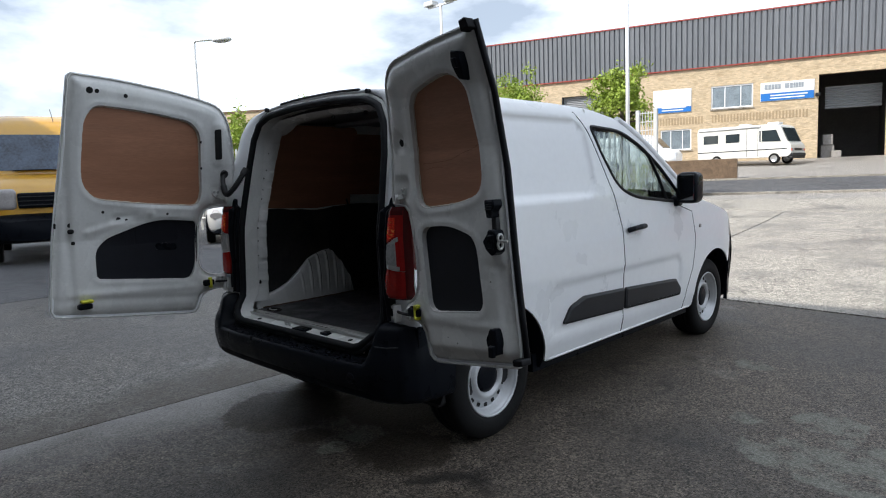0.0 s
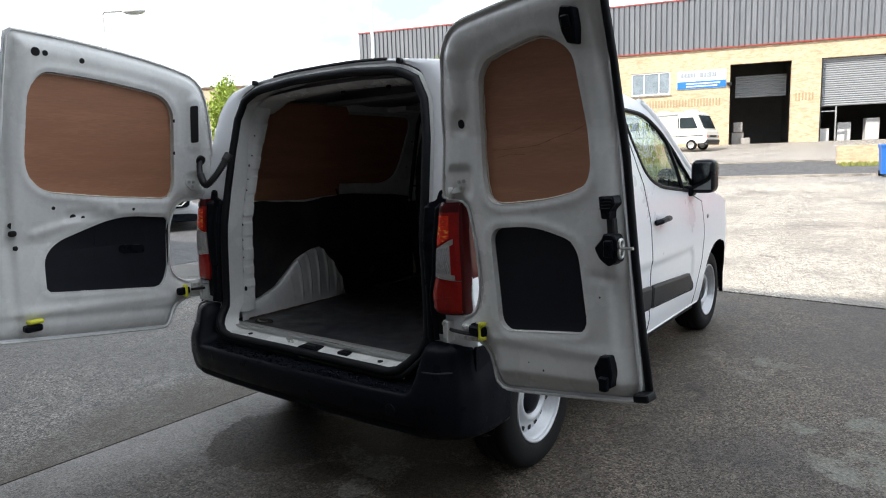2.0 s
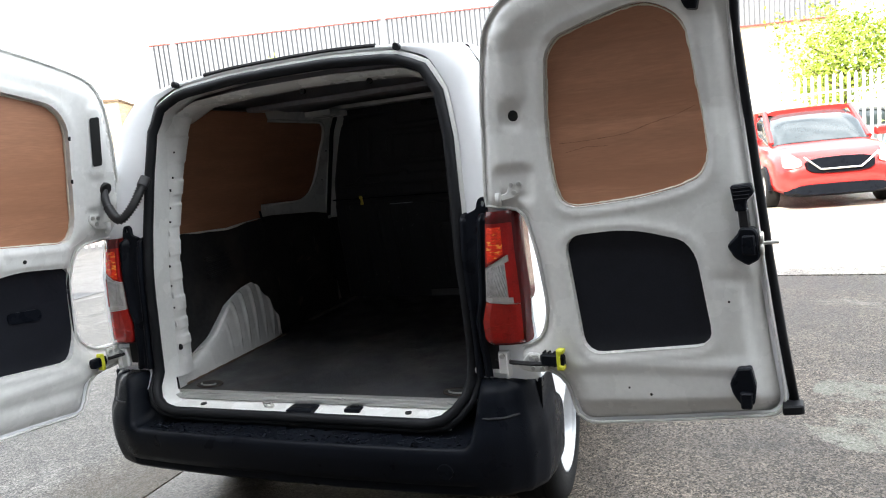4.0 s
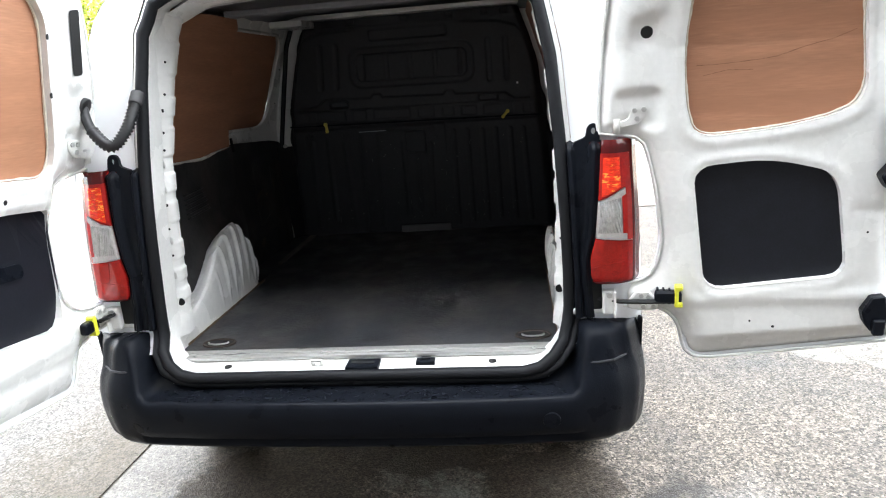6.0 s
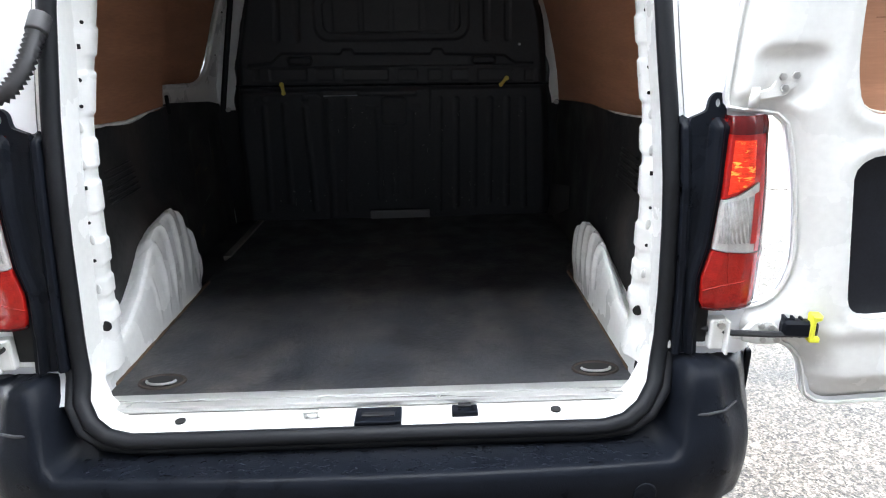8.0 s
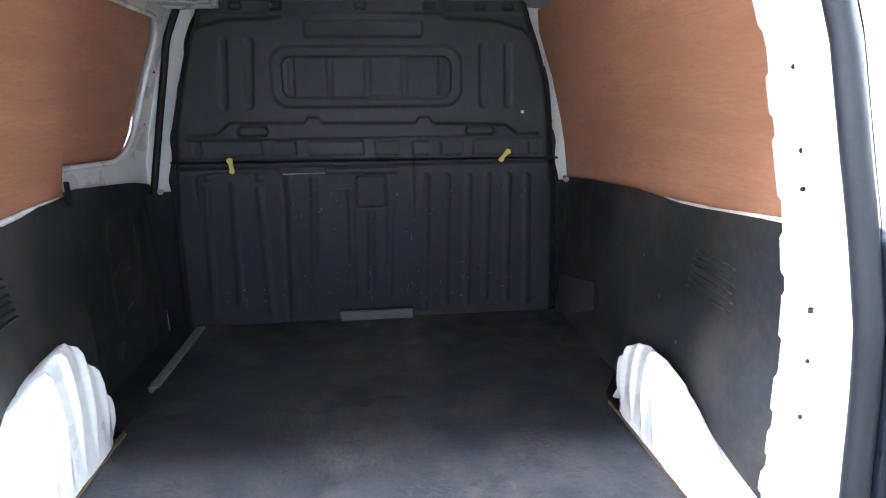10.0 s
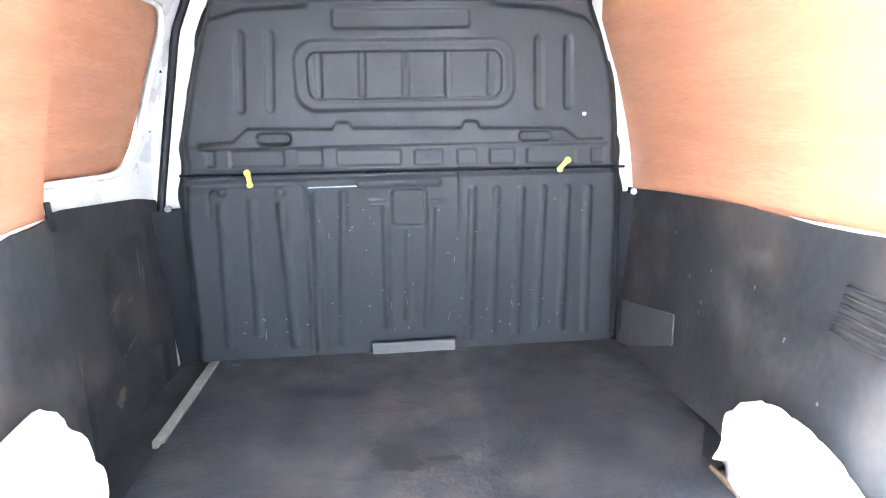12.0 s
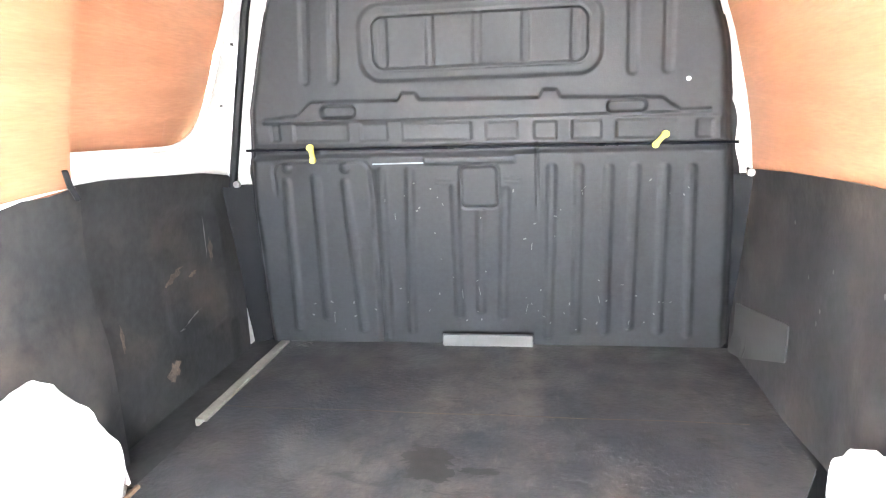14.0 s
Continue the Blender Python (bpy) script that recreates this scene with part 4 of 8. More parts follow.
def rear_outer(n=60):
    """Right half of the outer rear edge, from the bumper up to the roof's middle."""
    pts = []
    for z in (0.60, 0.75, 0.9, 1.1, 1.25, 1.4, 1.5, 1.6, 1.68, 1.755, 1.785):
        y = lerp_table([(0.60, -0.05), (0.9, -0.075), (1.1, -0.075), (1.25, -0.045), (1.5, 0.01), (1.68, 0.05), (1.755, 0.08), (1.785, 0.10)], z)
        pts.append((side_x(y, z), y, z))
    for v in np.linspace(0.97, 0.5, 9):
        pts.append(roof_fn(v, 0.0))
    return resample(pts, n)


n_o = 60
oR = rear_outer(n_o)
inn = resample([(x, z) for x, z in OPEN_HALF[3:]], n_o)
inn = [(x + (0.022 if x > 0.01 else 0), z + (0.02 if x < 0.55 else 0.01)) for x, z in inn]
for sg in (1, -1):
    A = [Vector((sg * p[0], p[1], p[2])) for p in oR]
    C = [Vector((jamb(sg * p[0], p[1]), open_y(p[1]) - 0.004, p[1])) for p in inn]
    B = [a * 0.75 + c * 0.25 + Vector((0, -0.028, 0.004)) for a, c in zip(A, C)]
    B2 = [a * 0.35 + c * 0.65 + Vector((0, -0.020, 0.002)) for a, c in zip(A, C)]
    part("rear_pillar", ring([A, B, B2, C], False), WHITE, van, smooth=True)
# black trim strip over the opening, small buffers


def roof_edge(x, k=0.68):
    A = Vector(roof_fn((x / side_x(0.10, 1.785) + 1) / 2, 0.0))
    zt = lerp_table([(0, 1.81), (0.2, 1.808), (0.45, 1.788), (0.56, 1.745)], abs(x))
    return A * k + Vector((x, open_y(zt) - 0.004, zt)) * (1 - k) + Vector((0, -0.029, 0.004))


part("roof_trim", tube([roof_edge(x) for x in np.linspace(-0.335, 0.385, 18)], 0.007, 6, flat=1.2), RUBBER, van, "black rubber strip over the opening")
for x in (-0.46, 0.47):
    part("buffer_plug", cyl(roof_edge(x, 0.35), 0.012, 0.02, "y", 12), RUBBER, van)


def flange(sg, z):
    w = lerp_table([(0.60, 0.010), (0.64, 0.014), (0.70, 0.030), (0.78, 0.036), (0.85, 0.030), (1.2, 0.026), (1.6, 0.026), (1.75, 0.026)], z)
    for zt, hh in ((1.56, 0.05), (1.41, 0.03), (1.30, 0.045), (1.17, 0.03), (1.075, 0.035), (0.945, 0.03), (0.86, 0.022), (0.79, 0.02)):
        w += 0.0055 * sstep(0.004, -0.004, abs(z - zt) - hh) * sstep(0.60, 0.75, z)
    return w


for sg in (1, -1):
    zz = np.linspace(0.645, 1.70, 250)
    ox = lambda z: lerp_table([(0.565, 0.58), (0.63, 0.635), (0.72, 0.650), (1.0, 0.652), (1.25, 0.648), (1.48, 0.63), (1.63, 0.598), (1.70, 0.56)], z)
    oy = lambda z: -0.075 + rake(z)
    ox0 = ox
    ox = (lambda z: ox0(z) + 0.022 * sstep(0.62, 0.75, z)) if sg > 0 else (lambda z: lerp_table([(0.565, 0.58), (0.63, 0.635), (0.72, 0.650), (0.80, 0.650), (0.95, 0.638), (1.10, 0.629), (1.25, 0.628), (1.33, 0.620), (1.41, 0.610), (1.55, 0.59), (1.63, 0.572), (1.70, 0.545)], z))
    A = [(sg * (ox(z) + 0.012), oy(z) + 0.045, z) for z in zz]
    B = [(sg * (ox(z) - flange(sg, z) * 0.5), oy(z) + 0.098 + 0.002 * math.sin(z * 70), z) for z in zz]
    C = [(sg * (ox(z) - flange(sg, z)), oy(z) + 0.105, z) for z in zz]
    D = [(sg * (ox(z) - flange(sg, z) + 0.004), oy(z) + 0.15, z) for z in zz]
    pil = part("pillar_flange", ring([A, B, C, D], False), WHITE_IN, van, "white painted pillar flange with punched holes", smooth=True)
    # punched holes and pressed dimples in the flange
    for z, dx, r in ((0.765, 0.024, 0.013), (0.93, 0.017, 0.004), (1.02, 0.015, 0.0035), (1.10, 0.017, 0.0045), (1.185, 0.012, 0.005), (1.27, 0.010, 0.006), (1.275, 0.021, 0.004), (1.33, 0.016, 0.005), (1.40, 0.013, 0.0055), (1.45, 0.016, 0.004), (1.55, 0.014, 0.004)):
        sy = 0.0985 if dx > flange(sg, z) * 0.5 else 0.045 + 0.053 * (0.012 + dx) / (0.012 + flange(sg, z) * 0.5)
        sy -= 0.001
        if r in (0.006, 0.0055, 0.0045):
            bm = box(sg * (ox(z) - dx) - r * 0.8, sg * (ox(z) - dx) + r * 0.8, oy(z) + sy - 0.0015, oy(z) + sy + 0.003, z - r, z + r)
        else:
            bm = cyl((sg * (ox(z) - dx), oy(z) + sy, z), r, 0.003, "y", 12)
        part("punched_hole", bm, HOLE, pil)
    for z in (0.86, 0.98, 1.15, 1.23):
        bm = bmesh.new()
        bmesh.ops.create_uvsphere(bm, u_segments=12, v_segments=6, radius=1, matrix=Matrix.Translation((sg * (ox(z) - 0.018), oy(z) + 0.096, z)) @ Matrix.Diagonal((0.008, 0.003, 0.012, 1)))
        part("pressed_dimple", bm, WHITE_IN, pil, smooth=True)
part("header_rail", ring([[(x, open_y(1.75) + dy, lerp_table([(0, 1.752), (0.2, 1.75), (0.45, 1.735), (0.58, 1.68)], abs(x)) - dz) for x in np.linspace(-0.58, 0.58, 40)] for dy, dz in ((0.06, 0.0), (0.09, 0.015), (0.16, 0.022), (0.20, 0.01), (0.24, -0.03))], False), WHITE_IN, van, smooth=True)

part("roof_crossbar", box(-0.58, 0.58, 0.62, 0.70, 1.722, 1.745, 0.006), ROOFIN, van, "grey roof crossbar")
for x in (0.02, 0.30):
    part("header_hole", cyl((x, 0.165, 1.715), 0.010, 0.012, "y", 12), HOLE, van)

# sill: aluminium strip, painted sill with striker patches
part("sill_strip", join([box(-0.648, 0.648, -0.085, -0.022, 0.590, 0.6035, 0.003), box(-0.648, 0.648, -0.060, -0.048, 0.603, 0.607, 0.002)]), SILVER, van, "worn aluminium sill strip", angle=30)
part("painted_sill", ring([[(x, y, z) for x in np.linspace(-0.60, 0.60, 40)] for y, z in ((-0.04, 0.588), (-0.086, 0.586), (-0.10, 0.582), (-0.125, 0.577), (-0.150, 0.570), (-0.158, 0.55))], False), WHITE_IN, van, smooth=True)
for x0, x1, y0, y1 in ((-0.03, 0.075, -0.150, -0.088), (0.19, 0.25, -0.122, -0.088)):
    sp = part("striker_patch", box(x0, x1, y0, y1, 0.572, 0.590, 0.003), PLASTIC, van, "black plastic striker patch")
    part("striker_slot", box(x0 + 0.015, x1 - 0.015, y0 + 0.02, y0 + 0.035, 0.588, 0.594, 0.001), DARKM, sp)
part("striker_loop", tube([(-0.145, -0.105, 0.58), (-0.145, -0.115, 0.60), (-0.115, -0.115, 0.60), (-0.115, -0.105, 0.58)], 0.006, 8), ZINC, van)
for x in (-0.43, 0.43):
    part("sill_hole", cyl((x, -0.108, 0.5815), 0.012, 0.004, "z", 14), HOLE, van)
for x in (-0.56, -0.12, 0.16, 0.56):
    part("sill_rivet", cyl((x, -0.07, 0.605), 0.006, 0.004, "z", 10), ZINC, van)

# ---- load space ----
part("load_floor", sheet([(-0.648, -0.03), (0.648, -0.03), (0.648, 0.82), (0.72, 0.95), (0.735, 1.60), (-0.645, 1.605), (-0.655, 0.82)], [], lambda u, v, w: (u, v, 0.583 + w + 0.0012 * math.sin(u * 17) * math.sin(v * 13)), 0.012, 0.15), FLOORM, van, "worn black load floor board with brown scuffs")
part("floor_edge_strip", box(-0.676, -0.645, 1.04, 1.585, 0.575, 0.602, 0.003), mat("worn_grey_edge", (0.16, 0.15, 0.13), 0.6, var=0.3, scale=20), van, "scuffed grey edge strip beside the step well")
part("floor_metal", box(-0.79, 0.79, 0.02, 1.62, 0.50, 0.575), DARKM, van)
for x in (-0.53, 0.56):
    rg = part("tie_down_recess", join([tube([(x + 0.056 * math.cos(a), 0.05 + 0.034 * math.sin(a), 0.5965) for a in np.linspace(0, 2 * math.pi, 25)[:-1]], 0.0045, 6, True)]), mat("rusty_edge", (0.030, 0.020, 0.015), 0.8, var=0.4, scale=60), van, "tie-down recess with a rusty edge")
    part("recess_floor", sheet([(x + 0.055 * math.cos(a), 0.05 + 0.033 * math.sin(a)) for a in np.linspace(0, 2 * math.pi, 25)[:-1]], [], lambda u, v, w: (u, v, 0.5972), 0, 0), HOLE, rg)
    part("tie_down_ring", tube([(x + 0.036 * math.cos(a), 0.045 + 0.018 * math.sin(a), 0.602) for a in np.linspace(math.pi, 2 * math.pi, 14)], 0.0034, 8), ZINC, rg, "silver tie-down ring")


def arch(sg):
    H = ([(0.0, 0.10), (0.085, 0.105), (0.20, 0.130), (0.31, 0.190), (0.40, 0.234), (0.47, 0.248), (0.56, 0.248), (0.62, 0.234), (0.70, 0.19), (0.76, 0.13), (0.79, 0.07), (0.81, 0.0)] if sg > 0 else
         [(0.0, 0.09), (0.116, 0.090), (0.185, 0.112), (0.27, 0.155), (0.35, 0.230), (0.40, 0.278), (0.45, 0.302), (0.52, 0.322), (0.575, 0.327), (0.61, 0.300), (0.65, 0.255), (0.69, 0.205), (0.73, 0.145), (0.765, 0.075), (0.785, 0.0)])
    prof = ((0.640, 0.0), (0.641, 0.35), (0.643, 0.65), (0.646, 0.85), (0.651, 0.955), (0.660, 1.0), (0.675, 0.985), (0.70, 0.92), (0.735, 0.83), (0.80, 0.72))

    if sg > 0:
        prof = prof[:5] + ((0.657, 1.0), (0.668, 0.95), (0.682, 0.82), (0.70, 0.66), (0.80, 0.5))

    def fn(u, v):
        y = (0.81 if sg > 0 else 0.785) * v
        h = lerp_table(H, y)
        k = u * (len(prof) - 1)
        i = min(int(k), len(prof) - 2)
        f = k - i
        x = prof[i][0] * (1 - f) + prof[i + 1][0] * f
        z = 0.578 + (h + 0.012) * (prof[i][1] * (1 - f) + prof[i + 1][1] * f)
        x += 0.10 * sstep(0.62, 0.82, y) ** 2 * (1 - u) * 0.55
        ph = ((y + 0.16 * u * (0.75 - y)) * 15.5) % 1.0
        flute = -0.013 * math.exp(-((ph - 0.5) / 0.11) ** 2) * sstep(0.30, 0.42, y) * sstep(0.03, 0.2, u) * sstep(1.0, 0.55, u)
        return (sg * (x + flute), y, z)
    return grid(40, 220, fn)


for sg in (1, -1):
    vs, fs = arch(sg)
    ar = obj("wheel_arch_box", vs, fs, WHITE_IN, van, "white ribbed inner wheel arch")
    part("arch_sealant", tube([(sg * 0.642, y, 0.598) for y in np.linspace(0.04, 0.76, 30)], 0.006, 6, radii=[0.004 + 0.003 * random.random() for _ in range(30)]), mat("brown_sealant", (0.10, 0.060, 0.034), 0.8, var=0.4, scale=60), ar, "brown sealant and dirt along the arch")


def bulk_y(z):
    return lerp_table([(0.55, 1.612), (0.63, 1.600), (1.065, 1.506), (1.2, 1.478), (1.4, 1.476), (1.8, 1.47)], z)


def bulk_half(z):
    return lerp_table([(0.58, 0.735), (1.05, 0.703), (1.23, 0.68), (1.34, 0.672), (1.5, 0.63), (1.62, 0.595), (1.74, 0.55)], z)


def wall_x(z):
    return lerp_table([(0.58, 0.735), (0.9, 0.742), (1.1, 0.742), (1.19, 0.735), (1.3, 0.722), (1.5, 0.675), (1.7, 0.61), (1.75, 0.585)], z)


# right side: black liner below, one board above
def liner_x(y, z):
    x = wall_x(z) + 0.004 * noise.noise((y * 3, z * 3, 1))
    x -= 0.030 * sstep(1.0, 0.85, z) * sstep(0.95, 0.75, y) * sstep(0.10, 0.35, y)
    return x


LTOP = [(0.08, 1.20), (0.28, 1.19), (0.5, 1.175), (0.62, 1.17), (0.9, 1.172), (1.25, 1.155), (1.53, 1.135)]
top = [(y, lerp_table(LTOP, y)) for y in np.linspace(1.63, 0.075, 30)]
part("side_liner", sheet([(0.075, 0.715), (0.12, 0.66), (1.20, 0.585), (1.63, 0.585)] + top, [], lambda u, v, w: (liner_x(u, v) - w, u, v), 0.006, 0.03), LINER, van, "scuffed black side liner", angle=50)
part("corner_cover", sheet(rounded([(1.17, 0.728), (1.44, 0.628), (1.56, 0.600), (1.56, 0.750), (1.44, 0.770), (1.17, 0.820)], 0.012), [], lambda u, v, w: (liner_x(u, v) - 0.010 - 0.012 * sstep(0.03, 0.0, v - 0.62) - w, u, v), 0.004, 0.03), mat("grey_plate_trim", (0.052, 0.052, 0.052), 0.4, var=0.15), van, "grey plastic corner cover", angle=50)
part("plywood_panel", sheet([(0.13, 1.15), (1.562, 1.10), (1.562, 1.66), (1.49, 1.72), (0.22, 1.73), (0.15, 1.62)], [], lambda u, v, w: (wall_x(v) + 0.007 + w, u, v), 0.005, 0.08), PLY, van, "brown hardboard upper side panel")
# left side: liner, rear board, sliding door with its own board
top = [(y, lerp_table([(0.08, 1.215), (0.27, 1.20), (0.55, 1.185), (0.72, 1.20), (0.83, 1.205)], y) + 0.004 * math.sin(y * 31)) for y in np.linspace(0.83, 0.075, 24)]
part("side_liner", sheet([(0.075, 0.70), (0.10, 0.62), (0.84, 0.60), (0.84, 1.2)] + top, [], lambda u, v, w: (-(liner_x(u, v) - w), u, v), 0.006, 0.03), LINER, van, "scuffed black side liner", angle=50)
part("plywood_panel", sheet([(0.13, 1.17), (0.835, 1.165), (0.835, 1.70), (0.80, 1.73), (0.22, 1.73), (0.15, 1.62)], [], lambda u, v, w: (-(wall_x(v) + 0.007 + w), u, v), 0.005, 0.08), PLY, van, "brown hardboard upper side panel")
door_o = rounded([(0.76, 0.585), (1.63, 0.585), (1.62, 1.70), (1.58, 1.75), (0.76, 1.75)], 0.02)
door_h = rounded([(0.785, 1.268), (1.29, 1.252), (1.40, 1.30), (1.455, 1.45), (1.475, 1.64), (1.435, 1.70), (0.785, 1.70)], [0.01, 0.08, 0.08, 0.1, 0.05, 0.05, 0.01], 5)


def slide_x(z):
    return wall_x(z) + 0.055


sdoor = part("sliding_door_inner", sheet(door_o, [door_h], lambda u, v, w: (-(slide_x(v) - w - 0.006 * sstep(0.02, 0.05, abs(v - 1.22))), u, v), 0.0, 0.05), WHITE_IN, van, "white painted inside of the sliding door", smooth=True)
part("door_lip", tube([(-(slide_x(v) - 0.008), u, v) for u, v in resample(door_h, 60, True)], 0.009, 6, True), WHITE_IN, sdoor, smooth=True)
part("plywood_window", sheet(inset(door_h, -0.02), [], lambda u, v, w: (-(slide_x(v) + 0.016 + w), u, v), 0.005, 0.1), PLY, sdoor, "brown hardboard window blank")
for y, z in ((1.515, 1.371), (1.535, 1.543)):
    part("punched_slot", box(-(slide_x(z) - 0.004), -(slide_x(z) + 0.004), y - 0.008, y + 0.008, z - 0.013, z + 0.013), HOLE, sdoor)
part("sliding_door_liner", sheet(rounded([(0.83, 0.578), (1.56, 0.578), (1.57, 0.75), (1.56, 1.15), (1.40, 1.175), (0.98, 1.205), (0.85, 1.205)], 0.025), [], lambda u, v, w: (-(slide_x(v) - 0.012 - w + 0.010 * sstep(0.02, -0.02, sdbox(u, v, 1.3, 0.93, 0.14, 0.16, 0.04)) + 0.006 * sstep(0.010, -0.010, sdbox(u, v, 1.24, 0.63, 0.245, 0.10, 0.05))), u, v), 0.006, 0.02), LINER, sdoor, "scuffed black liner on the sliding door", angle=50)
part("door_seal", tube([(lerp_table([(1.10, -0.766), (1.18, -0.752), (1.41, -0.708), (1.55, -0.680), (1.64, -0.664), (1.74, -0.62)], z), 1.545, z) for z in np.linspace(1.10, 1.74, 16)], 0.013, 8), RUBBER, van)
for sg in (1, -1):
    # jagged painted edge between the wall boards and the bulkhead, dark below the liner's top
    zz = np.linspace(1.12, 1.76, 40)
    A = [(sg * (lerp_table([(1.15, 0.83), (1.3, 0.83), (1.76, 0.74)], z)), 1.568, z) for z in zz]
    B = [(sg * (lerp_table([(1.15, 0.712), (1.3, 0.694), (1.7, 0.592), (1.76, 0.555)], z) + 0.005 * math.sin(z * 40 + sg)), 1.572, z) for z in zz]
    part("front_pillar_edge", ring([A, B], False), WHITE_IN, van, smooth=True)
    # black plate stands in for the shaded gap beside the bulkhead
    zz = np.linspace(0.45, 1.12, 12)
    part("pillar_gap_dark", ring([[(sg * 0.82, bulk_y(z) + 0.01, z) for z in zz], [(sg * (0.757 - 0.012 * (z > 0.8)), bulk_y(z) + 0.01, z) for z in zz], [(sg * (bulk_half(z) - 0.012), bulk_y(z) + 0.055, z) for z in zz]], False), RUBBER, van, smooth=True)
    part("anchor_bolt", cyl((sg * 0.722, 1.49, 1.13), 0.010, 0.012, "y", 10), ZINC, van)
# unseen panel added to keep cab light from leaking past the bulkhead
part("cab_light_stop", join([box(-0.86, 0.86, 1.660, 1.675, 0.36, 1.25), box(-0.76, 0.76, 1.660, 1.675, 1.25, 1.60), box(-0.66, 0.66, 1.660, 1.675, 1.60, 1.77)]), TRIM, van)
# flush black fill added where the step well is a dark gap
part("step_well_fill", box(-0.80, -0.64, 0.80, 1.64, 0.50, 0.584, 0.004), LINER, van, "black fill over the shaded side step")


TAN = mat("tan_scuff", (0.105, 0.085, 0.066), 0.8, var=0.6, scale=30)
PALE = mat("pale_scratch", (0.16, 0.16, 0.155), 0.7, var=0.4, scale=40)
for y, z, ly, lz, tilt, m in ((1.206, 0.92, 0.045, 0.010, 0.35, TAN), (1.30, 0.905, 0.02, 0.006, 0.2, TAN), (1.387, 0.993, 0.0025, 0.055, 0.0, PALE), (1.258, 0.785, 0.055, 0.0018, 0.25, PALE), (0.96, 0.84, 0.006, 0.03, -0.4, TAN), (1.134, 0.685, 0.03, 0.022, 0.3, TAN), (1.41, 0.95, 0.012, 0.03, 0.0, TAN)):
    o = [(y + ly * c * (1 + 0.3 * math.sin(5 * a)), z + lz * s_ * (1 + 0.3 * math.cos(7 * a)) + tilt * ly * c) for a in np.linspace(0, 6.283, 19)[:-1] for c, s_ in ((math.cos(a), math.sin(a)),)]
    part("liner_scuff", sheet(o, [], lambda u, v, w: (-(slide_x(v) - 0.0195 + 0.010 * sstep(0.02, -0.02, sdbox(u, v, 1.3, 0.93, 0.14, 0.16, 0.04))), u, v), 0, 0.02), m, sdoor)
for y in (1.125,):
    part("floor_joint", sheet([(-0.645, y - 0.0022), (0.645, y - 0.003), (0.645, y + 0.0012), (0.0, y + 0.0028), (-0.645, y + 0.002)], [], lambda u, v, w: (u, v, 0.5968 + 0.0012 * math.sin(u * 17) * math.sin(v * 13)), 0, 0.1), TAN if y > 1 else HOLE, van)


# embossed ribs in the liners, white wall edge showing over them
for sg in (1, -1):
    for k in range(6):
        z = 0.985 + 0.018 * k
        part("liner_rib", tube([(sg * (liner_x(y, z) - 0.007), y, z + 0.04 * (y - 0.45)) for y in np.linspace(0.36, 0.55 - 0.006 * k, 8)], 0.0042, 6), LINER, van, smooth=True)
    zt = lambda y: lerp_table(LTOP if sg > 0 else [(0.08, 1.215), (0.27, 1.20), (0.55, 1.185), (0.72, 1.20), (0.83, 1.205)], y)
    part("wall_edge", tube([(sg * (wall_x(zt(y)) - 0.001), y, zt(y) + 0.002) for y in np.linspace(0.12, 0.70 if sg > 0 else 0.82, 24)], 0.0045, 6, radii=[0.0006 + (0.0022 + 0.004 * abs(math.sin(5 * y + sg))) * min(1, (0.72 - y) / 0.2) for y in np.linspace(0.12, 0.70, 24)]), WHITE_IN, van, smooth=True)
# black strap over the liner's top edge, specks on the liner, stains and scratches on the floor
part("liner_strap", tube([(-0.700, 0.775, 1.245), (-0.706, 0.79, 1.212), (-0.714, 0.815, 1.185)], 0.006, 6, flat=0.6), RUBBER, van, "black rubber strap on the liner's edge")
rnd = random.Random(21)
for y, z in ((0.99, 0.99), (1.04, 0.87), (1.03, 0.90), (1.10, 0.95), (0.80, 1.0), (0.66, 0.93), (0.52, 0.86), (1.2, 1.05)):
    o = [(y + rnd.uniform(0.002, 0.005) * math.cos(a), z + rnd.uniform(0.002, 0.008) * math.sin(a)) for a in np.linspace(0, 6.283, 9)[:-1]]
    part("liner_scuff", sheet(o, [], lambda u, v, w: (liner_x(u, v) - 0.0085, u, v), 0, 0), PALE, van)
STAIN = mat("dark_floor_stain", (0.019, 0.018, 0.018), 0.5, var=0.5, scale=40)
srnd = random.Random(8)
for x, y, lx, ly in [(-0.065, 0.925, 0.062, 0.040), (-0.055, 0.865, 0.058, 0.034), (0.05, 0.88, 0.04, 0.012)] + [(srnd.uniform(-0.45, 0.5), srnd.uniform(0.05, 0.55), srnd.uniform(0.005, 0.018), srnd.uniform(0.006, 0.024)) for _ in range(22)]:
    o = []
    for a in np.linspace(0, 6.283, 33)[:-1]:
        k = srnd.uniform(0.65, 1.15)
        o.append((x + lx * k * math.copysign(abs(math.cos(a)) ** 0.6, math.cos(a)), y + ly * k * math.copysign(abs(math.sin(a)) ** 0.6, math.sin(a))))
    part("floor_stain", sheet(o, [], lambda u, v, w: (u, v, 0.5966 + 0.0012 * math.sin(u * 17) * math.sin(v * 13)), 0, 0), STAIN, van)
for k in range(14):
    x, y, a, l = rnd.uniform(-0.64, -0.55), rnd.uniform(1.54, 1.59), rnd.uniform(-1, 1), rnd.uniform(0.01, 0.03)
    part("floor_scratch", tube([(x, y, 0.5955), (x + l * math.cos(a), y + l * math.sin(a), 0.5955)], 0.0011, 4), PALE, van)


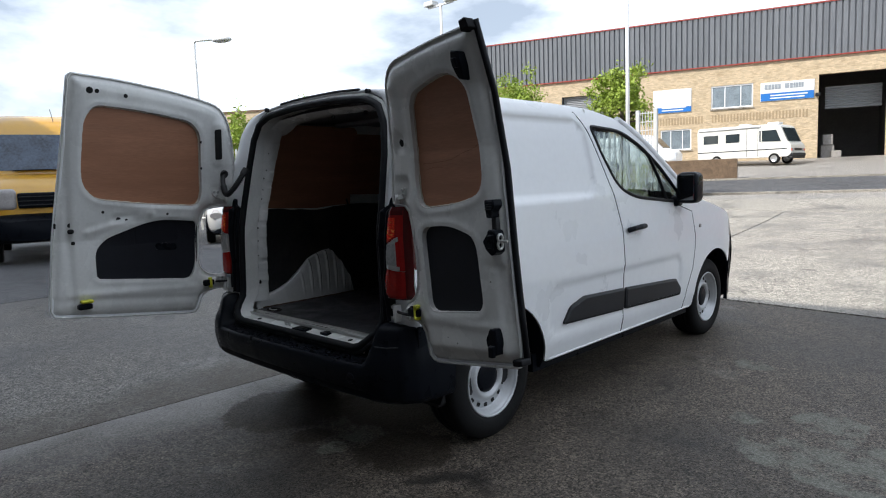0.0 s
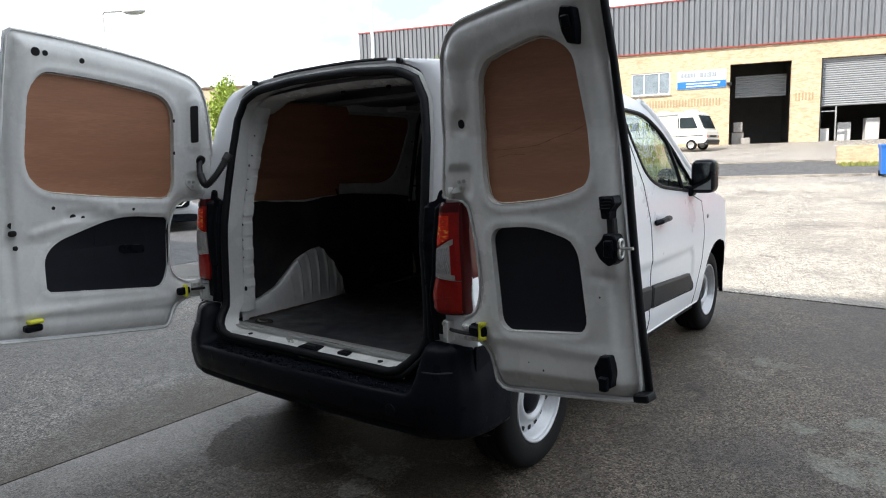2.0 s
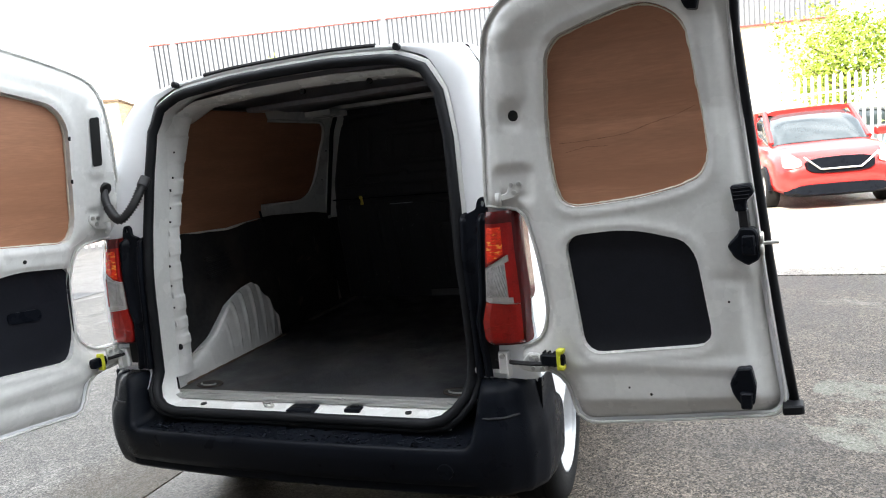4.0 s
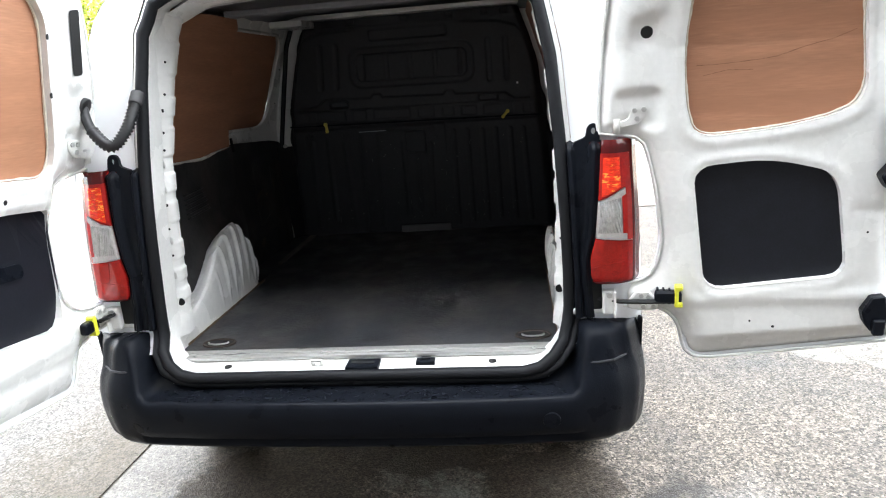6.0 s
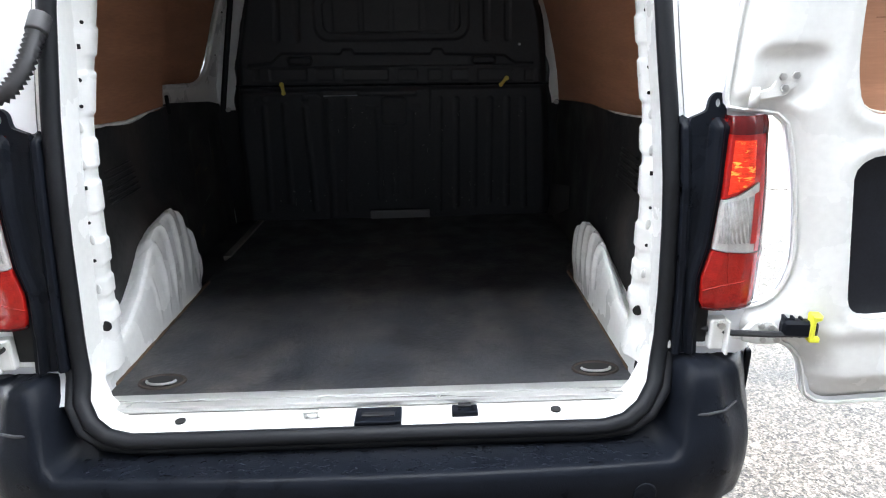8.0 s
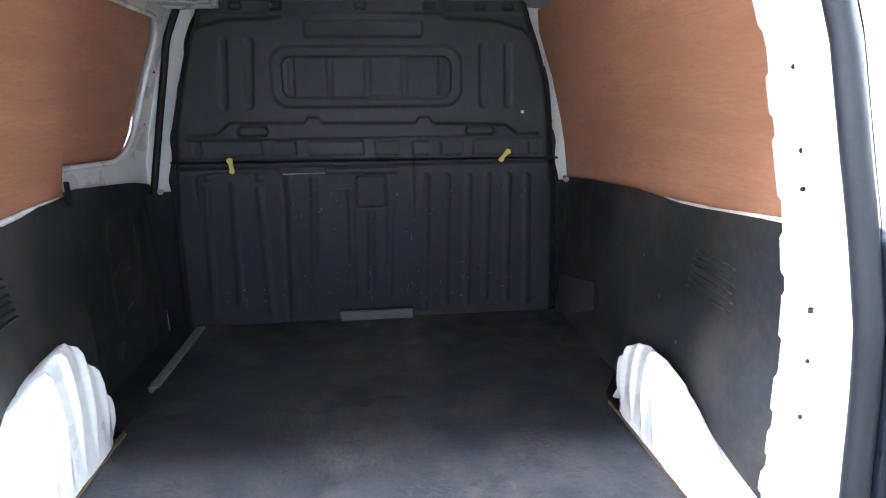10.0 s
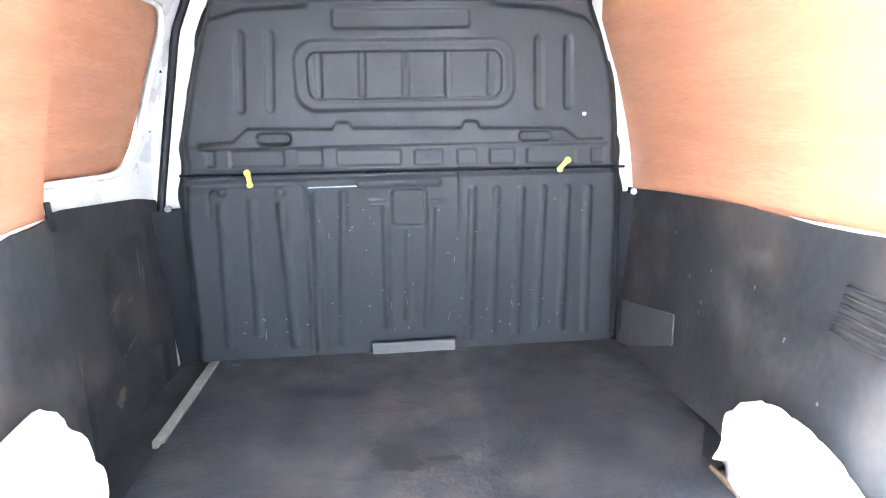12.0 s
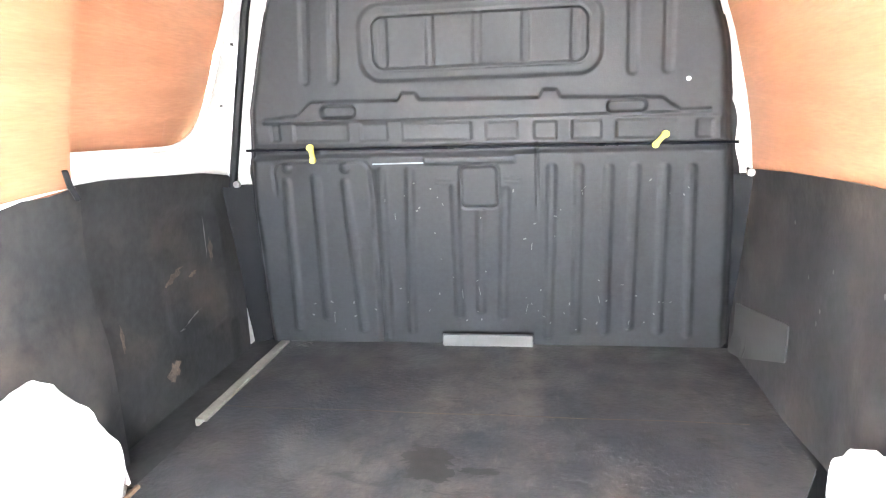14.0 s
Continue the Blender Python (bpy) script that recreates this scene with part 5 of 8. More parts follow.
# ---- bulkhead, pressed out of one sheet ----
LOW_RIBS = [(-0.563, 1.128, -0.583, 0.667), (-0.473, 1.140, -0.487, 0.704), (-0.385, 1.124, -0.374, 0.662), (-0.277, 1.155, -0.294, 0.641), (-0.194, 1.153, -0.220, 0.659), (-0.067, 1.107, -0.070, 0.715), (0.005, 1.036, -0.005, 0.733), (0.077, 1.094, 0.060, 0.712),
            (0.205, 1.156, 0.193, 0.650), (0.279, 1.154, 0.274, 0.668), (0.358, 1.152, 0.356, 0.667), (0.428, 1.153, 0.425, 0.685), (0.504, 1.151, 0.508, 0.674), (0.573, 1.149, 0.590, 0.663)]
UP_RIBS = [(-0.463, 1.62, -0.478, 1.415), (-0.379, 1.62, -0.394, 1.415), (0.411, 1.60, 0.413, 1.41), (0.500, 1.60, 0.502, 1.41)]
BEAMS = [(-0.58, 0.014), (-0.443, 0.08), (-0.286, 0.038), (-0.11, 0.097), (0.07, 0.043), (0.188, 0.030), (0.297, 0.039), (0.451, 0.077), (0.598, 0.021)]
STEP = [(-0.60, 1.312), (-0.508, 1.320), (-0.464, 1.357), (-0.214, 1.352), (-0.201, 1.372), (-0.165, 1.371), (-0.154, 1.353), (0.171, 1.348), (0.182, 1.368), (0.219, 1.367), (0.230, 1.347), (0.488, 1.339), (0.537, 1.303), (0.605, 1.306)]


def bulk_d(x, z):
    """How far the sheet stands out towards the load space."""
    d = 0.0
    q = min(max((1.14 - z) / 0.5, 0.0), 1.15)
    x, z = (x + 0.006 * q) / (1 + 0.03 * q), z + 0.008 * x + 0.021 * q
    if z > 1.54:
        # shoulders that fold back, a shallow recess and the tabbed strip under the roof
        sh = lerp_table([(0.20, 1.70), (0.455, 1.688), (0.552, 1.66), (0.595, 1.613), (0.623, 1.566), (0.66, 1.50)], abs(x))
        d -= 0.020 * sstep(-0.006, 0.010, z - sh) * sstep(0.25, 0.32, abs(x))
        d -= 0.010 * sstep(0.005, -0.005, sdbox(x, z, 0.003, 1.663, 0.20, 0.026, 0.012))
        d += 0.014 * sstep(1.710, 1.714, z)
        for hx in (-0.416, -0.283, -0.004, 0.225, 0.403, 0.499):
            d -= 0.016 * sstep(0.003, -0.003, sdbox(x, z, hx, 1.735, 0.018, 0.010, 0.003))
    if z > 1.28:
        w = sdbox(x, z, 0.01, 1.505, 0.325, 0.10, 0.06)
        d -= 0.014 * sstep(0.007, -0.007, w)
        w2 = sdbox(x, z, 0.01, 1.505, 0.292, 0.071, 0.035)
        d += 0.010 * sstep(0.006, -0.006, w2) - 0.012 * sstep(0.005, 0.0, abs(w2))
        for k in range(5):
            d -= 0.006 * sstep(0.014, 0.006, sdline(x, z, -0.245 + 0.128 * k, 1.565, -0.248 + 0.128 * k, 1.45))
        for r in UP_RIBS:
            d -= 0.008 * sstep(0.018, 0.007, sdline(x, z, *r))
        s = lerp_table(STEP, x)
        if abs(x) < 0.61:
            d += 0.016 * sstep(s + 0.004, s - 0.006, z) * sstep(1.296, 1.302, z)
        for hx in (-0.388, 0.399):
            d -= 0.030 * sstep(0.003, -0.004, sdbox(x, z, hx, 1.322 - 0.010 * hx, 0.05, 0.016, 0.015))
    if 1.22 < z < 1.31 and abs(x) < 0.64:
        c = 1.263 - 0.013 * x
        d += 0.004 * sstep(0.004, -0.004, abs(z - c) - 0.035)
        for bx, bw in BEAMS:
            d -= 0.007 * sstep(0.003, -0.004, sdbox(x, z, bx, c, bw, 0.024, 0.004))
    if z < 1.23:
        d -= 0.016 * sstep(1.226, 1.214, z) * sstep(1.195, 1.21, z) if abs(x) < 0.66 else 0
        for r in LOW_RIBS:
            d += 0.010 * sstep(0.018, 0.004, sdline(x, z, *r))
        # hatch, its edge, and the big middle step
        h = -0.312 + 0.012 * (z - 0.9) * 2
        d -= 0.008 * sstep(0.010, 0.004, abs(x - h)) * sstep(1.17, 1.15, z)
        d += 0.008 * sstep(h + 0.005, h - 0.005, x) * sstep(1.20, 1.19, z)
        d -= 0.012 * sstep(0.005, 0.0, abs(x - 0.165)) * sstep(0.95, 1.2, z)
        d -= 0.010 * sstep(0.007, 0.001, abs(sdbox(x, z, -0.455, 0.895, 0.146, 0.293, 0.035))) * sstep(1.08, 1.13, z)
        d += 0.010 * sstep(0.004, -0.004, sdbox(x, z, -0.023, 1.184, 0.128, 0.010, 0.006))
        w = sdbox(x, z, 0.003, 1.108, 0.05, 0.055, 0.014)
        d += 0.010 * sstep(0.004, -0.004, w) - 0.010 * sstep(0.005, 0.001, abs(w - 0.004))
        for lx, lz in ((-0.097, 1.131), (-0.097, 1.119), (0.098, 1.133), (0.098, 1.121)):
            d += 0.006 * sstep(0.004, 0.0, sdline(x, z, lx - 0.02, lz, lx + 0.02, lz))
        for kx, kz in ((-0.555, 1.171), (-0.382, 1.167)):
            d += 0.012 * sstep(0.016, 0.008, math.hypot(x - kx, z - kz))
    return d


def bulk_fn(u, v):
    z = 0.592 + v * 1.16
    hw = bulk_half(z)
    x = (2 * u - 1) * hw
    if x > 0:
        x += 0.024 * sstep(1.30, 1.5, z) * (2 * u - 1)
    edge = sstep(0.93, 1.0, abs(2 * u - 1))
    return (x, bulk_y(z) - 0.7 * bulk_d(x, z) + 0.045 * edge ** 2, z)


vs, fs = grid(330, 280, bulk_fn)
fs = [f for f in fs if not (all(-0.140 < vs[i][0] < 0.153 for i in f) and vs[f[0]][2] < 0.634)]
bulk = obj("bulkhead", vs, fs, BULK, van, "dark grey pressed bulkhead with ribs and a scuffed lower half")
part("roof_bow", box(-0.57, 0.57, 1.36, 1.44, 1.752, 1.775, 0.006), WHITE_IN, van, "white roof bow over the bulkhead")
part("door_rail", box(-0.60, -0.44, 1.16, 1.36, 1.712, 1.742, 0.005), WHITE_IN, van, "white rail over the sliding door")
part("bulkhead_rod", tube([(-0.672, bulk_y(1.229) - 0.006, 1.229), (0.0, bulk_y(1.22) - 0.012, 1.2205), (0.683, bulk_y(1.212) - 0.006, 1.212)], 0.0042, 8), PLASTIC, bulk)
part("bottom_flap", box(-0.135, 0.148, 1.578, 1.596, 0.594, 0.632, 0.004), mat("grey_plate", (0.085, 0.085, 0.085), 0.5), bulk, "grey metal plate in the bulkhead's foot")
for x, z, a in ((-0.468, 1.215, 8), (0.484, 1.226, -42)):
    bm = join([box(-0.007, 0.007, -0.005, 0.005, -0.022, 0.022, 0.003), cyl((0, -0.004, 0.018), 0.010, 0.010, "y", 12), cyl((0, -0.004, -0.018), 0.009, 0.010, "y", 12)])
    bm.transform(Matrix.Translation((x, bulk_y(z) - 0.022, z)) @ Matrix.Rotation(radians(-a), 4, "Y"))
    part("yellow_clip", bm, PALEYELLOW, bulk, "small yellow plastic clip")
part("white_spot", cyl((0.552, bulk_y(1.376) - 0.003, 1.377), 0.006, 0.006, "y", 8), WHITE, bulk)
scuffs = []
rnd = random.Random(5)
for i in range(88):
    # most marks lie in clusters low down, a few are longer scratches along the ribs
    cx, cz = ((-0.50, 0.70), (-0.12, 0.80), (0.06, 0.72), (0.24, 0.66), (0.45, 0.70), (-0.2, 1.1), (0.2, 1.0), (0.5, 1.13))[i % 8]
    x, z = cx + rnd.gauss(0, 0.09), cz + rnd.gauss(0, 0.06)
    if (abs(x) < 0.14 and z < 0.67) or not (-0.58 < x < 0.59 and 0.64 < z < 1.16):
        continue
    l = rnd.uniform(0.010, 0.020) if i % 9 == 0 else rnd.uniform(0.0015, 0.0055)
    w = rnd.uniform(0.0006, 0.0012) if i % 9 == 0 else rnd.uniform(0.0008, 0.0024)
    t = rnd.gauss(0, 0.12) if i % 9 == 0 else rnd.uniform(0, 3.14)
    c, d = math.cos(t), math.sin(t)
    scuffs.append([(x + u * c - v * d, z + u * d + v * c) for u, v in ((-w, -l), (w, -l * 0.8), (w * 1.3, l), (-w, l * 0.7))])
vv, ff = [], []
for q in scuffs:
    k = len(vv)
    for x, z in q:
        vv.append((x, bulk_y(z) - 0.7 * bulk_d(x, z) - 0.0012, z))
    ff.append((k, k + 1, k + 2, k + 3))
tagged(obj("scuff_marks", vv, ff, mat("scuff_pale", (0.13, 0.135, 0.13), 0.7), bulk), kind="stuff")
part("scratch_streak", box(-0.30, -0.10, bulk_y(1.18) - 0.002, bulk_y(1.18) + 0.004, 1.1775, 1.1815), mat("scuff_blue_grey", (0.25, 0.29, 0.31), 0.6, var=0.5, scale=40), bulk)

# ---- rear bumper ----
BPLAN = [(-0.905, 0.14), (-0.905, 0.02), (-0.895, -0.08), (-0.86, -0.16), (-0.79, -0.215), (-0.70, -0.238), (-0.50, -0.252), (-0.25, -0.260), (0, -0.262), (0.25, -0.260), (0.50, -0.252), (0.70, -0.238), (0.79, -0.215), (0.86, -0.16), (0.895, -0.08), (0.905, 0.02), (0.905, 0.14)]


def bumper():
    P = resample(BPLAN, 110)
    mid = [(-0.13, 0.560), (-0.10, 0.548), (-0.085, 0.535), (-0.06, 0.528), (-0.026, 0.524), (-0.012, 0.5255), (-0.003, 0.520), (0.003, 0.508), (0.004, 0.470), (-0.004, 0.425), (-0.008, 0.402), (-0.026, 0.392), (-0.012, 0.380), (-0.030, 0.360), (-0.09, 0.345), (-0.16, 0.34)]
    cor = [(-0.17, 0.700), (-0.13, 0.706), (-0.09, 0.704), (-0.066, 0.697), (-0.052, 0.680), (-0.042, 0.650), (-0.032, 0.612), (-0.012, 0.575), (-0.001, 0.53), (0.0, 0.47), (-0.006, 0.43), (-0.012, 0.40), (-0.020, 0.375), (-0.04, 0.352), (-0.09, 0.34), (-0.16, 0.335)]
    loops = []
    for i, p in enumerate(P):
        a, b = Vector(P[max(i - 1, 0)]), Vector(P[min(i + 1, len(P) - 1)])
        t = (b - a).normalized()
        nrm = Vector((t.y, -t.x))
        k = sstep(0.672, 0.735, abs(p[0]))
        lp = []
        for (o1, z1), (o2, z2) in zip(mid, cor):
            o, z = o1 * (1 - k) + o2 * k, z1 * (1 - k) + z2 * k
            o = o * lerp_table([(0.0, 0.2), (0.05, 0.5), (0.12, 1)], abs(abs(p[0]) - 0.92) + max(0, -p[1]) * 0.2)
            q = Vector(p) + nrm * o
            lp.append((q.x, q.y, z))
        loops.append(lp)
    return ring(loops, False)


bump = part("rear_bumper", bumper(), PLASTIC, van, "black moulded rear bumper with water droplets", smooth=True)
for sg in (1, -1):
    part("bumper_joint", tube([(sg * 0.712, -0.196, 0.612), (sg * 0.740, -0.198, 0.612), (sg * 0.785, -0.185, 0.612), (sg * 0.838, -0.135, 0.612), (sg * 0.866, -0.07, 0.612)], 0.0035, 6), mat("dark_seam", (0.025, 0.026, 0.03), 0.6), bump)
for sg in (1, -1):
    part("bumper_end", sheet(rounded([(-0.075, 0.700), (0.03, 0.698), (0.066, 0.60), (0.088, 0.44), (0.02, 0.38), (-0.075, 0.38)], 0.012), [], lambda u, v, w, sg=sg: (sg * (side_x(u, v) + 0.004 - w), u, v), 0.012, 0.04), PLASTIC, bump, angle=40)
part("bumper_reflector_cap", cyl((0.60, -0.246, 0.455), 0.026, 0.012, "y", 18, bev=0.003), PLASTIC, bump)
# water droplets on the bumper's step
rnd = random.Random(9)
dv, df = [], []
for i in range(620):
    x = rnd.uniform(-0.62, 0.64)
    o = rnd.uniform(0.016, 0.086)
    y = lerp_table([(0, -0.262), (0.25, -0.260), (0.50, -0.252), (0.70, -0.238)], abs(x)) + o
    z = lerp_table([(0.012, 0.5255), (0.026, 0.5242), (0.06, 0.5282), (0.086, 0.5358)], o)
    r = rnd.choice((0.0018, 0.0024, 0.0032, 0.0046, 0.0064)) * rnd.uniform(0.7, 1.2)
    k = len(dv)
    dv.append((x, y, z + r * 0.34))
    for j in range(7):
        a = 2 * math.pi * j / 7
        dv.append((x + r * math.cos(a) * 1.15, y + r * math.sin(a), z))
    for j in range(7):
        df.append((k, k + 1 + j, k + 1 + (j + 1) % 7))
tagged(obj("water_spray", dv, df, mat("water_drops", (0.009, 0.011, 0.015), 0.06, var=0.05, spec=0.16), bump), kind="stuff")

# ---- tail lamps ----
def lamp_in(z):
    """How much nearer to the middle the lamp on the sliding-door side sits."""
    return lerp_table([(0.70, 0.012), (0.83, 0.020), (1.25, 0.042)], z)


for sg in (1, -1):
    def lamp_at(u, z, out=0.0, sg=sg):
        """Over the lens: u from its inner edge round the corner to the body side."""
        xl = lerp_table([(0.825, 0.742), (0.845, 0.731), (0.90, 0.729), (0.965, 0.745), (1.07, 0.753), (1.235, 0.763)], z)
        px_ = ((xl - 0.002, -0.090), (xl + 0.002, -0.124), (xl + 0.026, -0.134), (0.812, -0.130), (0.838, -0.119), (0.860, -0.101), (0.877, -0.074), (0.880, -0.02))
        k = u * (len(px_) - 1)
        i = min(int(k), len(px_) - 2)
        f = k - i
        x, y = px_[i][0] * (1 - f) + px_[i + 1][0] * f, px_[i][1] * (1 - f) + px_[i + 1][1] * f
        rd = 0.008 * (sstep(0.015, 0.0, 1.238 - z) + sstep(0.015, 0.0, z - 0.825))
        x -= 0.010 * sstep(0.95, 1.24, z) * sstep(0.30, 0.55, u)
        if sg < 0:
            x -= lamp_in(z)
        return (sg * x, y - out * sstep(0.0, 0.15, u) + rd + 0.10 * max(0, z - 1.1), z)
    lamp = part("tail_lamp", ring([[(sg * (q[0] - (lamp_in(z) if sg < 0 else 0.0)), q[1], z) for q in ((0.735, -0.08), (0.825, -0.075), (0.840, 0.02), (0.735, 0.0))] for z in (0.835, 1.232)]), DEEPRED, van, "red and clear tail lamp")
    lo_ = lambda x: 0.966 - 0.12 * (x - 0.74)
    hi_ = lambda x: 1.070 + 0.46 * min(max(x - 0.754, 0), 0.095)
    UX = [0.745, 0.752, 0.775, 0.812, 0.835, 0.853, 0.866, 0.880]

    def zone(nm, z0, z1, m, lab, u0=0.0, u1=1.0, out=0.0, nu=28, nv=14):
        def fn(u, v):
            u = u0 + (u1 - u0) * u
            x = UX[min(int(u * 7), 6)] * (1 - (u * 7 - min(int(u * 7), 6))) + UX[min(int(u * 7), 6) + 1] * (u * 7 - min(int(u * 7), 6))
            a_, b_ = z0(x), z1(x)
            return lamp_at(u, a_ + (b_ - a_) * v, out)
        vs, fs = grid(nu, nv, fn)
        return obj(nm, vs, fs, m, lamp, lab)
    zone("lower_lens", lambda x: 0.825, lambda x: lo_(x) - 0.002, REDLENS, "red lower lens", 0.0, 0.66)
    zone("lower_reflector", lambda x: 0.866, lambda x: lo_(x) - 0.014, BRAKERED, "bright red brake reflector", 0.14, 0.46, 0.0012, 18, 10)
    zone("upper_lens", lambda x: hi_(x) + 0.002, lambda x: 1.238, REDLENS, "red upper lens", 0.0, 0.66)
    # darker red paints in how unlit the lens looks round the side
    zone("side_lens", lambda x: 0.825, lambda x: 1.238, DEEPRED, "side lens painted dark red for its unlit look", 0.66, 1.0, 0.0, 20, 24)
    zone("inner_edge_lens", lo_, lambda x: hi_(x) + 0.003, REDLENS, "red strip beside the clear lens", 0.0, 0.12, 0.0, 6, 14)
    zone("outer_edge_lens", lo_, lambda x: hi_(x) + 0.003, REDLENS, "red strip beside the clear lens", 0.54, 0.66, 0.0, 8, 14)
    zone("clear_frame", lo_, hi_, CLEAR, "milky clear lens band", 0.10, 0.55, 0.0025)
    zone("middle_lens", lambda x: lo_(x) + 0.020, lambda x: hi_(x) - 0.018, REDLENS, "dark red lens between the clear arms", 0.48, 0.56, 0.0045, 8, 8)
    # moulded prism ribs behind the clear band
    vs, fs = grid(60, 30, lambda u, v: lamp_at(0.17 + 0.29 * u, (lo_(0.80) + 0.020) * (1 - v) + (hi_(UX[2]) - 0.014 + 0.014 * u) * v, 0.0035 + 0.0025 * math.sin(math.pi * v) + 0.0016 * math.sin(math.pi * (u * 17 + v * 6))))
    obj("reversing_lens", vs, fs, REFLECT, lamp, "clear ribbed reversing lamp")
    zone("upper_reflector", lambda x: hi_(x) + 0.010, lambda x: 1.192, BRIGHTRED, "red reflector block with painted orange glints", 0.18, 0.47, 0.004, 18, 14)
    zone("lens_rim", lambda x: 1.203, lambda x: 1.239, DEEPRED, "dark red top rim", 0.0, 0.66, 0.0025, 20, 4)
    part("contour", tube([lamp_at(u, 0.865 + 0.030 * math.sin(3.0 * (u - 0.08)), 0.0015) for u in np.linspace(0.06, 0.50, 16)], 0.0014, 6), BRAKERED, lamp)
    part("contour", tube([lamp_at(0.36 - 0.05 * k, 0.885 + 0.075 * k, 0.0015) for k in np.linspace(0, 1, 8)], 0.0012, 6), BRAKERED, lamp)
    part("lens_gloss_edge", tube([lamp_at(0.02, z, 0.001) for z in np.linspace(0.84, 1.23, 16)], 0.004, 6), DEEPRED, lamp)
    part("lens_foot", tube([lamp_at(u, 0.829, -0.001) for u in np.linspace(0.03, 0.66, 14)], 0.005, 6), DEEPRED, lamp)
    # black garnish beside the lamp
    gx_ = lambda u, v, sg=sg: jamb(sg * u, v) if u < 0.70 else sg * u + (lamp_in(v) if sg < 0 else 0.0)

    def surround(u, v, sg=sg, gx_=gx_):
        """Channel beside the seal, then a rounded ridge standing up against the lens."""
        z = 0.715 + 0.522 * v
        oy = open_y(z) - 0.008
        xl = lerp_table([(0.72, 0.742), (0.845, 0.733), (0.90, 0.732), (0.965, 0.747), (1.07, 0.755), (1.235, 0.764)], z)
        up = sstep(0.79, 0.835, z)
        top = sstep(1.212, 1.237, z)
        yr = (oy - 0.030) * (1 - up) + (-0.120 + 0.10 * max(0, z - 1.1)) * up
        sec = ((0.672, oy - 0.002), (0.676, oy - 0.028), (0.686, oy - 0.031), (0.696, oy - 0.022), (xl - 0.046, oy - 0.020), (xl - 0.034, oy - 0.022), (xl - 0.028, yr + 0.010), (xl - 0.022, yr), (xl - 0.014, yr - 0.002), (xl - 0.008, yr + 0.004), (xl, yr + 0.006))
        k = u * (len(sec) - 1)
        i = min(int(k), len(sec) - 2)
        f = k - i
        x, y = sec[i][0] * (1 - f) + sec[i + 1][0] * f, sec[i][1] * (1 - f) + sec[i + 1][1] * f
        return (gx_(x, z), y + (0.035 if u > 0.05 else 0.0) * top ** 2, z)
    vs, fs = grid(40, 60, surround)
    gar = obj("lamp_garnish", vs, fs, PLASTIC, van, "black plastic lamp surround with a rounded ridge")
    eh = [(0.748 + 0.006 * math.cos(k), 1.262 + 0.009 * math.sin(k)) for k in np.linspace(0, 2 * math.pi, 13)[:-1]]
    part("mounting_ear", sheet(rounded([(0.690, 1.200), (0.694, 1.234), (0.726, 1.246), (0.731, 1.272), (0.741, 1.283), (0.756, 1.283), (0.765, 1.270), (0.766, 1.200)], 0.007, 3), [eh], lambda u, v, w, gx_=gx_: (gx_(u, v), open_y(v) - 0.030 + w, v), 0.014, 0), PLASTIC, gar, angle=40)
    part("lamp_cavity", box(sg * 0.685, sg * 0.765, -0.10, -0.05, 0.735, 0.835, 0.004), HOLE, van)
    br = part("hinge_bracket", join([box(sg * 0.765, sg * 0.80, -0.118, -0.06, 0.725, 0.80, 0.006), box(sg * 0.795, sg * 0.801, -0.135, -0.07, 0.72, 0.80, 0.002)]), WHITE_IN, van, "white door hinge bracket")
    part("hinge_bolt", cyl((sg * 0.782, -0.128, 0.79), 0.008, 0.01, "y", 8), ZINC, br)
    part("hinge_arm", join([box(sg * 0.67, sg * 0.80, -0.10, -0.07, 0.722, 0.742, 0.005)]), WHITE_IN, van)

# ---- rear doors ----
R_H, R_D, R_N = Vector((0.87, -0.09, 0)), Vector((0.9885, -0.151, 0)), Vector((-0.151, -0.9885, 0))


def on_right(s, z, w):
    p = R_H + R_D * s + R_N * (lerp_table([(1.47, 0.0), (1.69, 0.035), (1.80, 0.075), (1.90, 0.12)], z) + w)
    return (p.x, p.y, z)


def on_left(s, z, w):
    return (-0.83 + rake(z) + w, -0.10 - s, z)


